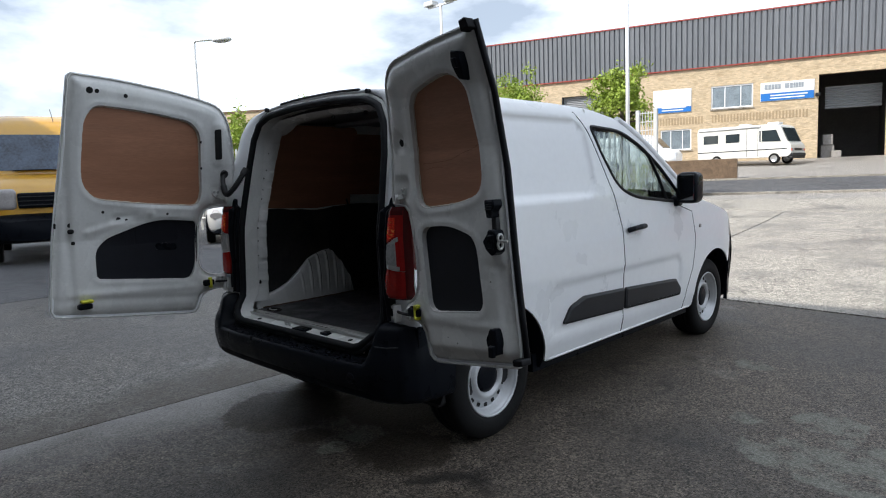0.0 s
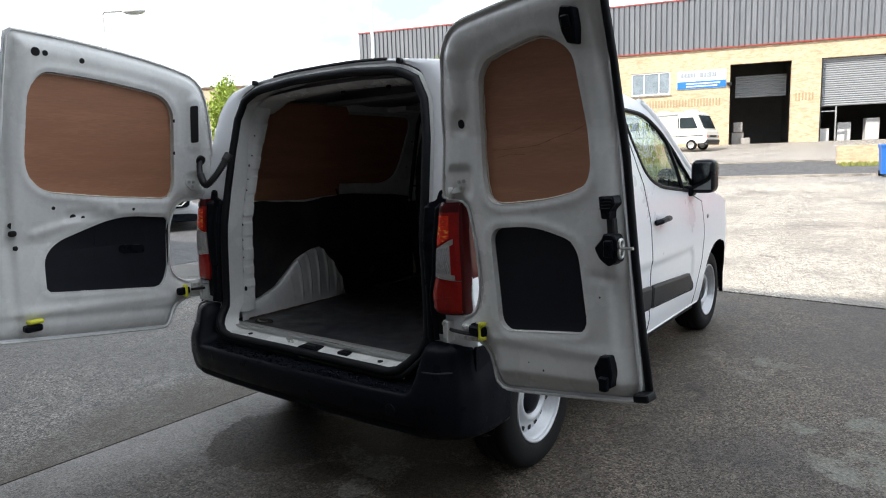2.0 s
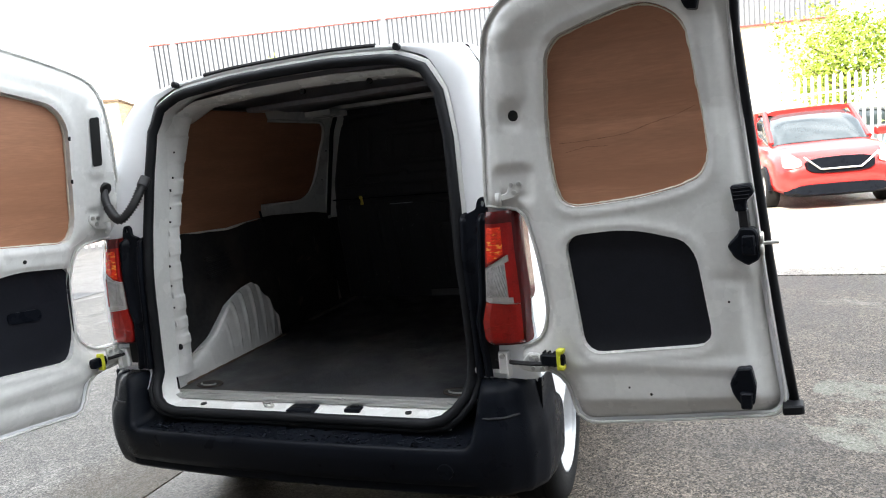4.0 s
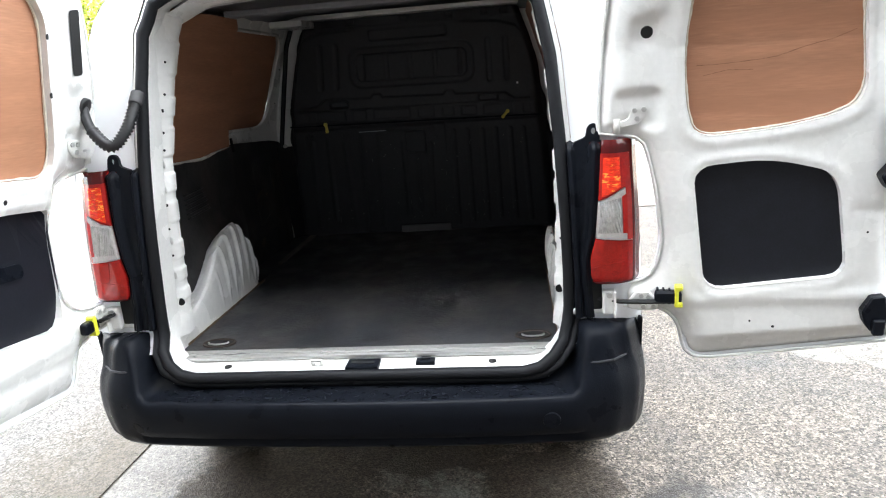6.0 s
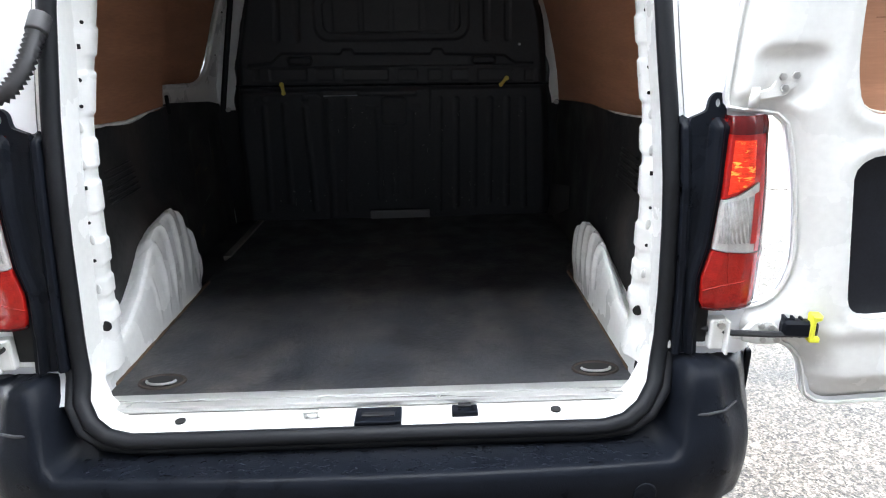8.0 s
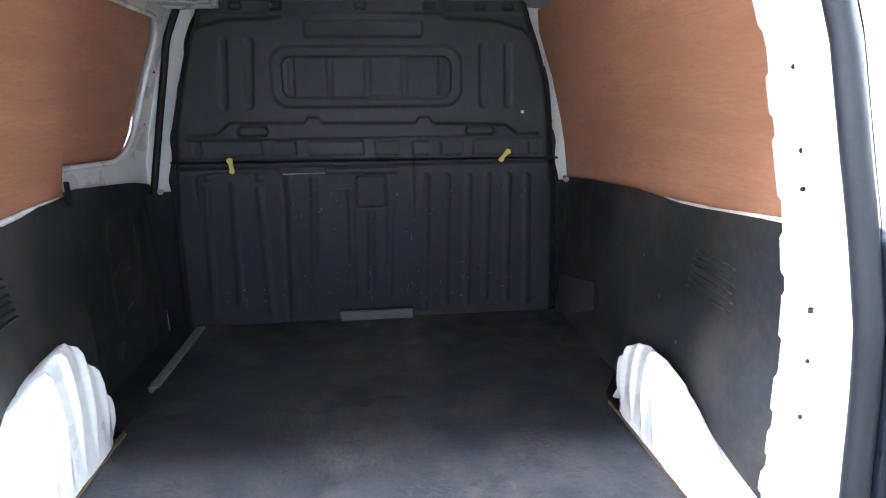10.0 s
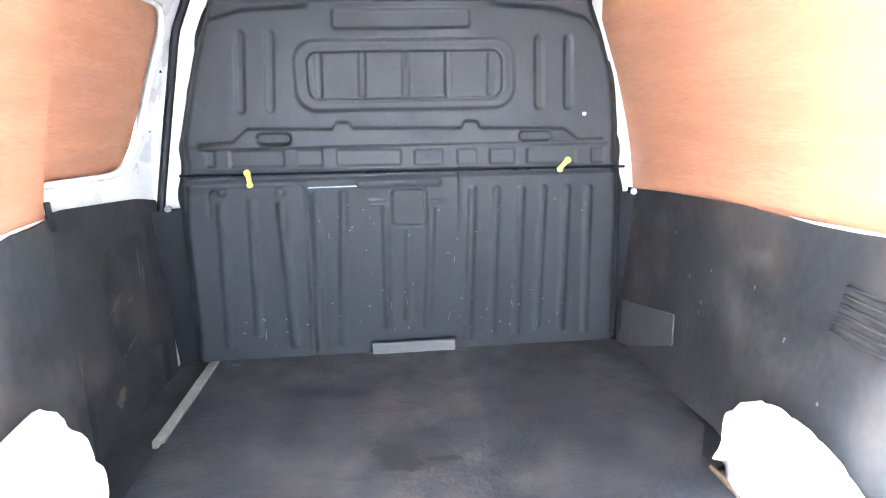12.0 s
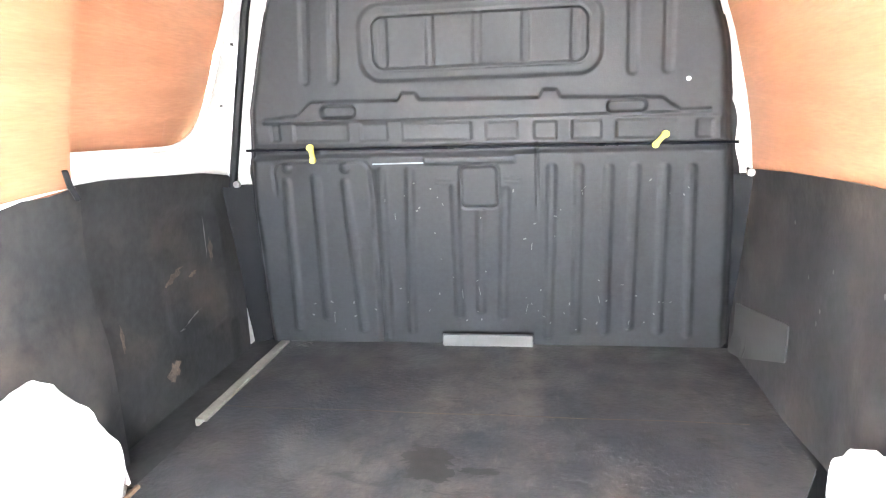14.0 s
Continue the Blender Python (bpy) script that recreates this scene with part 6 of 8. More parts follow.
def rear_door(on, outline, ply, dark, label, relief):
    door = part("rear_door", ring([[on(u, v, w) for u, v in o] for o, w in ((inset(outline, 0.02), 0.0), (outline, 0.0), (outline, -0.016), (inset(outline, 0.008), -0.028))]), WHITE, van, label, angle=50)
    part("outer_skin", sheet(inset(outline, 0.008), [], lambda u, v, w: on(u, v, -0.028), 0, 0.1), WHITE, door, smooth=True)
    deep = relief_field(outline, (ply, dark), relief)

    def fn(u, v, w):
        return on(u, v, deep(u, v))
    pressed("inner_panel", inset(outline, 0.004), [ply, dark], fn, WHITE_IN, door, "white painted inner door panel, lightly soiled", 0.011)
    for hole, m, nm, lab in ((ply, PLY, "plywood_panel", "brown hardboard window blank"), (dark, DARKPANEL, "dark_panel", "black plastic lower panel")):
        part("recess_wall", ring([[fn(u, v, 0) for u, v in hole], [on(u, v, 0.010) for u, v in hole]]), WHITE_IN, door)
        part(nm, sheet(inset(hole, -0.012), [], lambda u, v, w: on(u, v, 0.012 - w), 0.004, 0.12), m, door, lab)
    br = random.Random(len(label))
    bead = resample(inset(ply, 0.004), 110, True)
    part("sealant_bead", tube([on(u, v, 0.016) for u, v in bead], 0.003, 5, True, radii=[0.0018 + 0.003 * br.random() ** 2 for _ in bead]), BEAD, door, "uneven cream sealant round the board")
    part("perimeter_seal", tube([on(u, v, 0.006) for u, v in resample(inset(outline, 0.007), 120, True)], 0.0045, 6, True), WHITE_IN, door)
    return door, fn


r_out = [(0.608, 1.885), (0.602, 1.65), (0.628, 1.38), (0.658, 1.08), (0.682, 0.86), (0.703, 0.70), (0.68, 0.655), (0.40, 0.610), (0.165, 0.575), (0.125, 0.60), (0.105, 0.70), (0.06, 0.735), (-0.055, 0.735), (-0.055, 0.815), (0.03, 0.835), (0.06, 0.92), (0.04, 1.10), (0.005, 1.235), (-0.118, 1.245), (-0.112, 1.37), (-0.095, 1.58), (-0.055, 1.75), (0.005, 1.818), (0.07, 1.845), (0.33, 1.872)]
r_out = resample(rounded(r_out, [0.02, 0.2, 0.2, 0.2, 0.2, 0.03, 0.05, 0.2, 0.04, 0.04, 0.05, 0.03, 0.01, 0.01, 0.03, 0.06, 0.1, 0.03, 0.02, 0.1, 0.1, 0.05, 0.05, 0.05, 0.2], 4), 150, True)
r_ply = resample(rounded([(0.175, 1.236), (0.345, 1.250), (0.466, 1.275), (0.522, 1.300), (0.540, 1.350), (0.530, 1.46), (0.517, 1.56), (0.503, 1.675), (0.470, 1.718), (0.404, 1.750), (0.300, 1.736), (0.165, 1.704), (0.132, 1.660), (0.110, 1.47), (0.116, 1.33), (0.135, 1.255)], 0.05, 4), 80, True)
r_bp = resample(rounded([(0.142, 1.13), (0.17, 1.158), (0.33, 1.172), (0.47, 1.135), (0.497, 1.09), (0.527, 0.88), (0.508, 0.848), (0.205, 0.808), (0.175, 0.835)], [0.02, 0.03, 0.1, 0.04, 0.03, 0.02, 0.02, 0.03, 0.02], 4), 64, True)


def r_relief(u, v):
    h = -0.010 * sstep(0.02, 0.0, sdline(u, v, 0.54, 1.03, 0.62, 1.025)) * 0.6
    h += 0.006 * sstep(0.03, 0.0, sdline(u, v, 0.16, 0.775, 0.62, 0.80))
    h -= 0.014 * sstep(0.012, -0.012, sdbox(u, v, 0.0, 1.315, 0.06, 0.05, 0.02))
    h -= 0.010 * sstep(0.008, -0.008, sdbox(u, v, 0.015, 1.513, 0.032, 0.034, 0.02))
    h += 0.009 * sstep(0.010, -0.008, sdbox(u, v, 0.028, 1.655, 0.028, 0.10, 0.02))
    h -= 0.012 * sstep(-0.008, 0.008, u - lerp_table([(0.62, 0.655), (0.80, 0.625), (1.0, 0.600)], v)) * sstep(1.06, 0.98, v)
    h -= 0.010 * sstep(0.006, -0.006, v - (0.655 + 0.10 * (u - 0.2)))
    return h


door_r, rfn = rear_door(on_right, r_out, r_ply, r_bp, "open white rear door, hinged beside the tail lamp", r_relief)

l_out = [(0.845, 1.955), (0.87, 1.70), (0.93, 1.20), (0.985, 0.72), (0.96, 0.70), (0.68, 0.660), (0.37, 0.622), (0.20, 0.60), (0.17, 0.66), (0.15, 0.715), (0.10, 0.73), (-0.055, 0.735), (-0.055, 0.815), (0.10, 0.83), (0.165, 0.88), (0.155, 1.10), (0.12, 1.225), (-0.10, 1.245), (-0.09, 1.39), (-0.055, 1.63), (-0.015, 1.77), (0.04, 1.832), (0.14, 1.862), (0.32, 1.90), (0.62, 1.94)]
l_out = resample(rounded(l_out, [0.02, 0.3, 0.3, 0.02, 0.02, 0.2, 0.2, 0.03, 0.03, 0.03, 0.03, 0.01, 0.01, 0.03, 0.05, 0.1, 0.04, 0.03, 0.1, 0.1, 0.06, 0.06, 0.1, 0.2, 0.2], 4), 160, True)
l_ply = resample(rounded([(0.175, 1.25), (0.49, 1.278), (0.73, 1.312), (0.79, 1.37), (0.805, 1.45), (0.785, 1.72), (0.735, 1.80), (0.48, 1.78), (0.22, 1.735), (0.165, 1.67), (0.15, 1.32)], [0.05, 0.2, 0.06, 0.06, 0.08, 0.08, 0.05, 0.2, 0.06, 0.06, 0.05], 4), 80, True)
l_bp = resample(rounded([(0.235, 0.822), (0.75, 0.885), (0.748, 1.04), (0.69, 1.10), (0.48, 1.172), (0.38, 1.185), (0.175, 1.16), (0.195, 0.90)], [0.03, 0.02, 0.04, 0.06, 0.1, 0.05, 0.02, 0.06], 4), 64, True)


def l_relief(u, v):
    h = 0.012 * sstep(0.05, 0.0, sdline(u, v, 0.20, 1.21, 0.50, 1.235) - 0.01)
    h += 0.010 * sstep(0.03, 0.0, sdline(u, v, 0.45, 1.225, 0.78, 1.14))
    h += 0.008 * sstep(0.03, 0.0, sdline(u, v, 0.22, 0.775, 0.86, 0.815))
    h -= 0.014 * sstep(0.012, -0.012, sdbox(u, v, 0.03, 1.315, 0.06, 0.05, 0.02))
    h -= 0.010 * sstep(0.010, -0.010, sdbox(u, v, 0.56, 1.205, 0.10, 0.022, 0.02))
    h -= 0.008 * sstep(0.006, -0.006, v - (0.722 + 0.115 * (u - 0.2)))
    h += 0.010 * sstep(0.02, -0.005, sdbox(u, v, 0.055, 1.61, 0.028, 0.12, 0.02))
    h -= 0.014 * sstep(0.02, 0.0, u - 0.88) if u > 0.86 else 0
    return h


door_l, lfn = rear_door(on_left, l_out, l_ply, l_bp, "open white rear door with an arched lower panel, standing at a right angle", l_relief)


def on_disc(fn, door, s, z, r, name="punched_hole", m=HOLE, lift=0.0008, label=""):
    part(name, sheet([(s + r * math.cos(a), z + r * math.sin(a)) for a in np.linspace(0, 2 * math.pi, 15)[:-1]], [], lambda u, v, w: Vector(fn(s, z, 0)) + Vector(fn_out(fn, u, v, s, z, lift)), 0, 0), m, door, label)


def fn_out(fn, u, v, s, z, lift):
    on = on_right if fn is rfn else on_left
    a, b, c = Vector(on(u, v, lift)), Vector(on(s, z, 0)), 0
    return a - b


for s, z, r in ((0.017, 1.513, 0.016), (0.36, 0.70, 0.004), (0.30, 0.715, 0.003), (0.57, 0.97, 0.003)):
    on_disc(rfn, door_r, s, z, r)
for s, z, r in ((0.75, 1.868, 0.017), (0.715, 1.866, 0.011), (0.575, 1.85, 0.011), (0.155, 1.47, 0.008), (0.16, 1.62, 0.008), (0.70, 1.245, 0.008), (0.62, 1.20, 0.013), (0.58, 1.195, 0.008), (0.36, 1.215, 0.007), (0.86, 1.185, 0.012)):
    on_disc(lfn, door_l, s, z, r)


def block(fn, door, s0, s1, z0, z1, h, name, m, label="", bev=0.006, base=0.0):
    """A block that stands h proud of a door's inner panel."""
    on = on_right if fn is rfn else on_left
    b = 0.036 + base
    o = rounded([(s0, z0), (s1, z0), (s1, z1), (s0, z1)], bev * 2, 3)
    lo = [[on(u, v, b) for u, v in o], [on(u, v, b + h - bev) for u, v in o], [on(u, v, b + h) for u, v in inset(o, bev)]]
    return part(name, join([ring(lo), sheet(inset(o, bev), [], lambda u, v, w: on(u, v, b + h), 0, 0)]), m, door, label, angle=35)


# right door: seal along the free edge, latches, bolts, check strap, hinge
part("edge_seal", tube([on_right(s, z, -0.006) for s, z in ((0.614, 1.89), (0.608, 1.65), (0.634, 1.38), (0.664, 1.08), (0.690, 0.86), (0.714, 0.68))], 0.012, 8), RUBBER, door_r, "black rubber edge seal", smooth=True)


def plate(on, door, name, pts, w0, w1, m, label="", r=0.006, bev=0.004):
    """A moulded block over a door: an outline with rounded corners between two depths, its top edge bevelled."""
    o = rounded(pts, r, 3)
    lo = [[on(u, v, w0) for u, v in o], [on(u, v, w1 - bev) for u, v in o], [on(u, v, w1) for u, v in inset(o, bev)]]
    return part(name, join([ring(lo), sheet(inset(o, bev), [], lambda u, v, w: on(u, v, w1), 0, 0)]), m, door, label, angle=35)


plate(on_right, door_r, "seal_end", [(0.684, 0.700), (0.732, 0.708), (0.735, 0.686), (0.725, 0.682), (0.686, 0.676)], 0.0, 0.045, RUBBER)
plate(on_right, door_r, "seal_end", [(0.573, 1.852), (0.618, 1.860), (0.616, 1.892), (0.578, 1.886)], 0.005, 0.045, RUBBER)
up = plate(on_right, door_r, "bolt_upper", [(0.496, 1.735), (0.508, 1.705), (0.533, 1.700), (0.543, 1.745), (0.545, 1.795), (0.508, 1.802), (0.495, 1.775)], 0.03, 0.066, PLASTIC, "black upper door bolt")
plate(on_right, door_r, "bolt_boss", [(0.506, 1.742), (0.533, 1.742), (0.534, 1.775), (0.508, 1.775)], 0.064, 0.078, PLASTIC)
mid = plate(on_right, door_r, "latch_body", [(0.586, 1.272), (0.634, 1.275), (0.640, 1.252), (0.622, 1.233), (0.622, 1.208), (0.596, 1.208)], 0.03, 0.072, PLASTIC, "black ribbed latch wedge")
for k in range(4):
    part("latch_rib", tube([on_right(0.592, 1.265 - 0.009 * k, 0.0725), on_right(0.632 - 0.002 * k, 1.267 - 0.009 * k, 0.0725)], 0.0018, 5), PLASTIC, door_r)
plate(on_right, door_r, "latch_link", [(0.600, 1.21), (0.624, 1.21), (0.628, 1.158), (0.604, 1.158)], 0.03, 0.052, DARKM)
plate(on_right, door_r, "latch_lower", [(0.574, 1.123), (0.599, 1.151), (0.604, 1.167), (0.636, 1.166), (0.645, 1.153), (0.648, 1.089), (0.621, 1.072), (0.591, 1.092)], 0.03, 0.074, PLASTIC, "black lock body with a silver striker", 0.008)
plate(on_right, door_r, "lock_cap", [(0.608, 1.100), (0.640, 1.098), (0.638, 1.150), (0.608, 1.148)], 0.072, 0.082, PLASTIC)
part("latch_striker", join([tube([on_right(0.652, zc + 0.013 * math.sin(k), 0.056 + 0.011 * math.cos(k)) for k in np.linspace(0, 2 * math.pi, 15)[:-1]], 0.005, 8, True) for zc in (1.138, 1.112)] + [tube([on_right(0.645, 1.126, 0.060), on_right(0.690, 1.128, 0.056)], 0.0045, 8)]), ZINC, door_r, "silver striker loop")
lo = plate(on_right, door_r, "bolt_lower", [(0.566, 0.758), (0.586, 0.800), (0.618, 0.804), (0.628, 0.753), (0.623, 0.706), (0.590, 0.703), (0.573, 0.730)], 0.03, 0.064, PLASTIC, "black lower door bolt")
plate(on_right, door_r, "bolt_tip", [(0.590, 0.740), (0.620, 0.742), (0.618, 0.698), (0.592, 0.696)], 0.062, 0.078, PLASTIC)
part("check_strap", tube([on_right(0.075, 0.775, 0.05), on_right(0.02, 0.772, 0.05), on_right(-0.05, 0.768, 0.04), on_right(-0.12, 0.770, 0.02), (0.69, -0.085, 0.775)], 0.007, 6), DARKM, door_r, "dark check strap with a yellow clip")
block(rfn, door_r, 0.044, 0.118, 0.768, 0.806, 0.022, "strap_housing", PLASTIC)
plate(on_right, door_r, "strap_plate", [(0.112, 0.766), (0.148, 0.770), (0.148, 0.806), (0.112, 0.808)], 0.016, 0.026, PLASTIC)
part("housing_bolt", ring([[on_right(0.136 + r * math.cos(a), 0.788 + r * math.sin(a), h) for a in np.linspace(0, 2 * math.pi, 7)[:-1]] for r, h in ((0.007, 0.026), (0.0065, 0.031), (0.0, 0.0315))]), ZINC, door_r)
for u in (0.050, 0.066, 0.082):
    plate(on_right, door_r, "housing_rib", [(u, 0.764), (u + 0.006, 0.764), (u + 0.006, 0.810), (u, 0.810)], 0.02, 0.048, PLASTIC, "", 0.002, 0.002)
plate(on_right, door_r, "yellow_clip", [(0.098, 0.760), (0.120, 0.760), (0.120, 0.772), (0.109, 0.776), (0.109, 0.808), (0.120, 0.812), (0.120, 0.824), (0.098, 0.824)], 0.04, 0.064, YELLOW, "bright yellow clip", 0.003)


def hinge_leaf(on, door, s, z, w):
    """A triangular bolted hinge leaf with its arm and knuckle."""
    o = rounded([(s - 0.004, z + 0.022), (s + 0.042, z + 0.024), (s + 0.044, z - 0.002), (s + 0.014, z - 0.030), (s - 0.040, z - 0.040), (s - 0.040, z - 0.020), (s - 0.012, z - 0.014)], 0.008, 3)
    part("hinge_leaf", join([ring([[on(u, v, w) for u, v in o], [on(u, v, w + 0.007) for u, v in o], [on(u, v, w + 0.009) for u, v in inset(o, 0.003)]]), sheet(inset(o, 0.003), [], lambda u, v, k: on(u, v, w + 0.009), 0, 0)]), WHITE_IN, door, "white bolted hinge leaf", angle=40)
    part("hinge_knuckle", tube([on(s - 0.042, z - 0.052, w + 0.006), on(s - 0.042, z - 0.012, w + 0.006)], 0.010, 10), WHITE_IN, door, smooth=True)
    for u, v in ((s + 0.006, z + 0.008), (s + 0.030, z + 0.010), (s + 0.012, z - 0.014)):
        part("hinge_bolt", ring([[on(u + r * math.cos(a), v + r * math.sin(a), w + h) for a in np.linspace(0, 2 * math.pi, 7)[:-1]] for r, h in ((0.008, 0.009), (0.0075, 0.014), (0.0, 0.0145))]), ZINC, door)


hinge_leaf(on_right, door_r, -0.018, 1.305, 0.010)
low_leaf = plate(on_right, door_r, "hinge_leaf", [(-0.004, 0.797), (0.030, 0.798), (0.056, 0.768), (0.054, 0.742), (0.006, 0.738), (-0.030, 0.745), (-0.030, 0.765)], 0.020, 0.034, WHITE_IN, "white bolted hinge leaf")
for u, v in ((0.008, 0.785), (0.028, 0.782), (0.014, 0.752), (0.042, 0.754)):
    part("hinge_bolt", ring([[on_right(u + r * math.cos(a), v + r * math.sin(a), h) for a in np.linspace(0, 2 * math.pi, 7)[:-1]] for r, h in ((0.0075, 0.034), (0.007, 0.040), (0.0, 0.0405))]), ZINC, low_leaf)

CRACK = mat("dark_grain_line", (0.235, 0.105, 0.058), 0.8, var=0.3, scale=60)
for pts in ([(0.143, 1.419), (0.208, 1.419), (0.278, 1.423), (0.333, 1.428), (0.399, 1.448), (0.463, 1.462), (0.509, 1.480)], [(0.16, 1.392), (0.22, 1.403), (0.28, 1.400)]):
    q = resample(pts, 30)
    up_ = [on_right(u, v + 0.0004 + 0.0011 * math.sin(u * 190) ** 2, 0.0126) for u, v in q]
    dn_ = [on_right(u, v - 0.0003 - 0.0006 * math.sin(u * 333) ** 2, 0.0126) for u, v in q]
    part("grain_line", ring([up_, dn_], False), CRACK, door_r)

# left door: slot, wiring grommet and hose, check strap, hinge, lower bolt
part("vent_slot", sheet(rounded([(0.032, 1.522), (0.074, 1.517), (0.084, 1.690), (0.042, 1.697)], 0.01, 3), [], lambda u, v, w: on_left(u, v, 0.0455), 0, 0), HOLE, door_l, "black vertical slot")
part("check_strap", tube([on_left(0.09, 0.785, 0.05), on_left(0.02, 0.78, 0.05), on_left(-0.05, 0.778, 0.06), (-0.69, -0.085, 0.785)], 0.007, 6), DARKM, door_l, "dark check strap with a yellow clip")
block(lfn, door_l, 0.10, 0.165, 0.765, 0.802, 0.022, "strap_housing", PLASTIC)
block(lfn, door_l, 0.115, 0.130, 0.75, 0.815, 0.028, "yellow_clip", YELLOW, "bright yellow clip")
hinge_leaf(on_left, door_l, 0.040, 1.318, 0.020)
hinge_leaf(on_left, door_l, 0.035, 0.795, 0.026)
block(lfn, door_l, 0.79, 0.86, 0.735, 0.765, 0.03, "bolt_lower", PLASTIC, "black bolt with a yellow clip")
block(lfn, door_l, 0.785, 0.845, 0.768, 0.785, 0.034, "yellow_clip", YELLOW)
part('panel_grip', sheet(rounded([(0.30, 1.00), (0.42, 1.01), (0.42, 1.05), (0.30, 1.04)], 0.02, 4), [], lambda u, v, w: on_left(u, v, 0.0135 + w), 0.006, 0), PLASTIC, door_l)
block(lfn, door_l, 0.845, 0.875, 1.14, 1.165, 0.015, "lock_hole", HOLE)
block(lfn, door_l, 0.84, 0.86, 1.08, 1.10, 0.006, "lock_hole", HOLE)
block(lfn, door_l, 0.92, 0.93, 1.17, 1.20, 0.01, "lock_hole", HOLE, base=-0.03)
hose_pts = [on_left(0.012, 1.43, 0.04), (-0.735, -0.115, 1.43), (-0.712, -0.130, 1.365), (-0.655, -0.140, 1.313), (-0.620, -0.105, 1.355), (-0.607, -0.06, 1.42), (-0.604, -0.03, 1.46)]
hp = []
for i in range(len(hose_pts) - 1):
    p0, p1, p2, p3 = (Vector(hose_pts[max(i - 1, 0)]), Vector(hose_pts[i]), Vector(hose_pts[i + 1]), Vector(hose_pts[min(i + 2, len(hose_pts) - 1)]))
    for k in range(7 if i < 2 else 14):
        u = k / (7 if i < 2 else 14)
        hp.append(0.5 * ((2 * p1) + (p2 - p0) * u + (2 * p0 - 5 * p1 + 4 * p2 - p3) * u * u + (3 * p1 - 3 * p2 + p3 - p0) * u ** 3))
part("wiring_hose", tube(hp, 0.016, 10, radii=[0.026 if i < 5 else (0.0145 + (0.0045 if i % 2 else -0.002) * (i > 14)) for i in range(len(hp))]), mat("hose_rubber", (0.022, 0.022, 0.024), 0.5), door_l, "black ribbed wiring hose", smooth=True)

part("hose_collar", tube(hp[-12:], 0.0205, 10), mat("grey_rubber", (0.035, 0.035, 0.037), 0.6), door_l, "dark rubber hose collar", smooth=True)

# ---- wheels ----
def lathe(prof, n=48):
    """Turn a profile of (offset, radius) round the x axis."""
    vs, fs = [], []
    for i in range(n):
        a = 2 * math.pi * i / n
        for o, r in prof:
            vs.append((o, r * math.cos(a), r * math.sin(a)))
    k = len(prof)
    for i in range(n):
        j = (i + 1) % n
        for q in range(k - 1):
            fs.append((i * k + q, i * k + q + 1, j * k + q + 1, j * k + q))
    return vs, fs


def wheel(sg, y):
    vs, fs = lathe([(-0.10, 0.205), (-0.105, 0.26), (-0.098, 0.295), (-0.08, 0.312), (-0.06, 0.317), (-0.045, 0.317), (-0.043, 0.310), (-0.038, 0.310), (-0.036, 0.317), (-0.004, 0.317), (-0.003, 0.310), (0.003, 0.310), (0.004, 0.317), (0.036, 0.317), (0.038, 0.310), (0.043, 0.310), (0.045, 0.317), (0.06, 0.317), (0.08, 0.312), (0.098, 0.295), (0.107, 0.26), (0.106, 0.225), (0.098, 0.207), (0.088, 0.200)])
    tyre = obj("wheel", vs, fs, TYRE, van, "steel wheel with a black hub cap")
    vs, fs = lathe([(0.088, 0.202), (0.099, 0.202), (0.101, 0.198), (0.099, 0.192), (0.088, 0.189), (0.084, 0.188), (0.082, 0.183), (0.066, 0.180), (0.062, 0.176), (0.040, 0.172), (0.036, 0.166), (0.040, 0.161), (0.041, 0.136), (0.046, 0.128), (0.060, 0.120), (0.067, 0.110), (0.066, 0.098), (0.058, 0.086), (0.044, 0.081), (0.040, 0.0)])
    obj("steel_rim", vs, fs, STEEL, tyre, "silver painted steel rim")
    for k in range(16):
        a = 2 * math.pi * k / 16
        o = rounded([(-0.014, -0.010), (0.014, -0.010), (0.012, 0.011), (-0.012, 0.011)], 0.006, 2)
        bm = bmesh.new()
        f = bm.faces.new([bm.verts.new((0.034, u, 0.149 + v)) for u, v in o])
        ext = bmesh.ops.extrude_face_region(bm, geom=[f])
        for v in [g for g in ext["geom"] if isinstance(g, bmesh.types.BMVert)]:
            v.co.x = 0.0425
        bm.transform(Matrix.Rotation(a, 4, "X"))
        part("rim_hole", bm, HOLE, tyre)
    vs, fs = lathe([(0.040, 0.081), (0.054, 0.079), (0.061, 0.062), (0.064, 0.030), (0.064, 0.0)], 28)
    obj("hub_cap", vs, fs, PLASTIC, tyre, "black hub cap")
    vs, fs = lathe([(-0.09, 0.205), (-0.05, 0.19), (0.0, 0.185), (0.02, 0.0)], 28)
    obj("brake_drum", vs, fs, DARKM, tyre)
    tyre.location = (sg * 0.748, y, HUB_Z)
    tyre.rotation_euler = (radians(20 * sg), 0, 0 if sg > 0 else math.pi)


for sg in (1, -1):
    for y in (REAR_WHEEL_Y, FRONT_WHEEL_Y):
        wheel(sg, y)

# ---- vehicles round the yard ----
DARKGLASS = mat("dark_car_glass", (0.03, 0.04, 0.045), 0.05, var=0.2, scale=2, spec=0.8)
ALLOY = mat("alloy", (0.5, 0.5, 0.5), 0.3, metal=0.7, var=0.1)


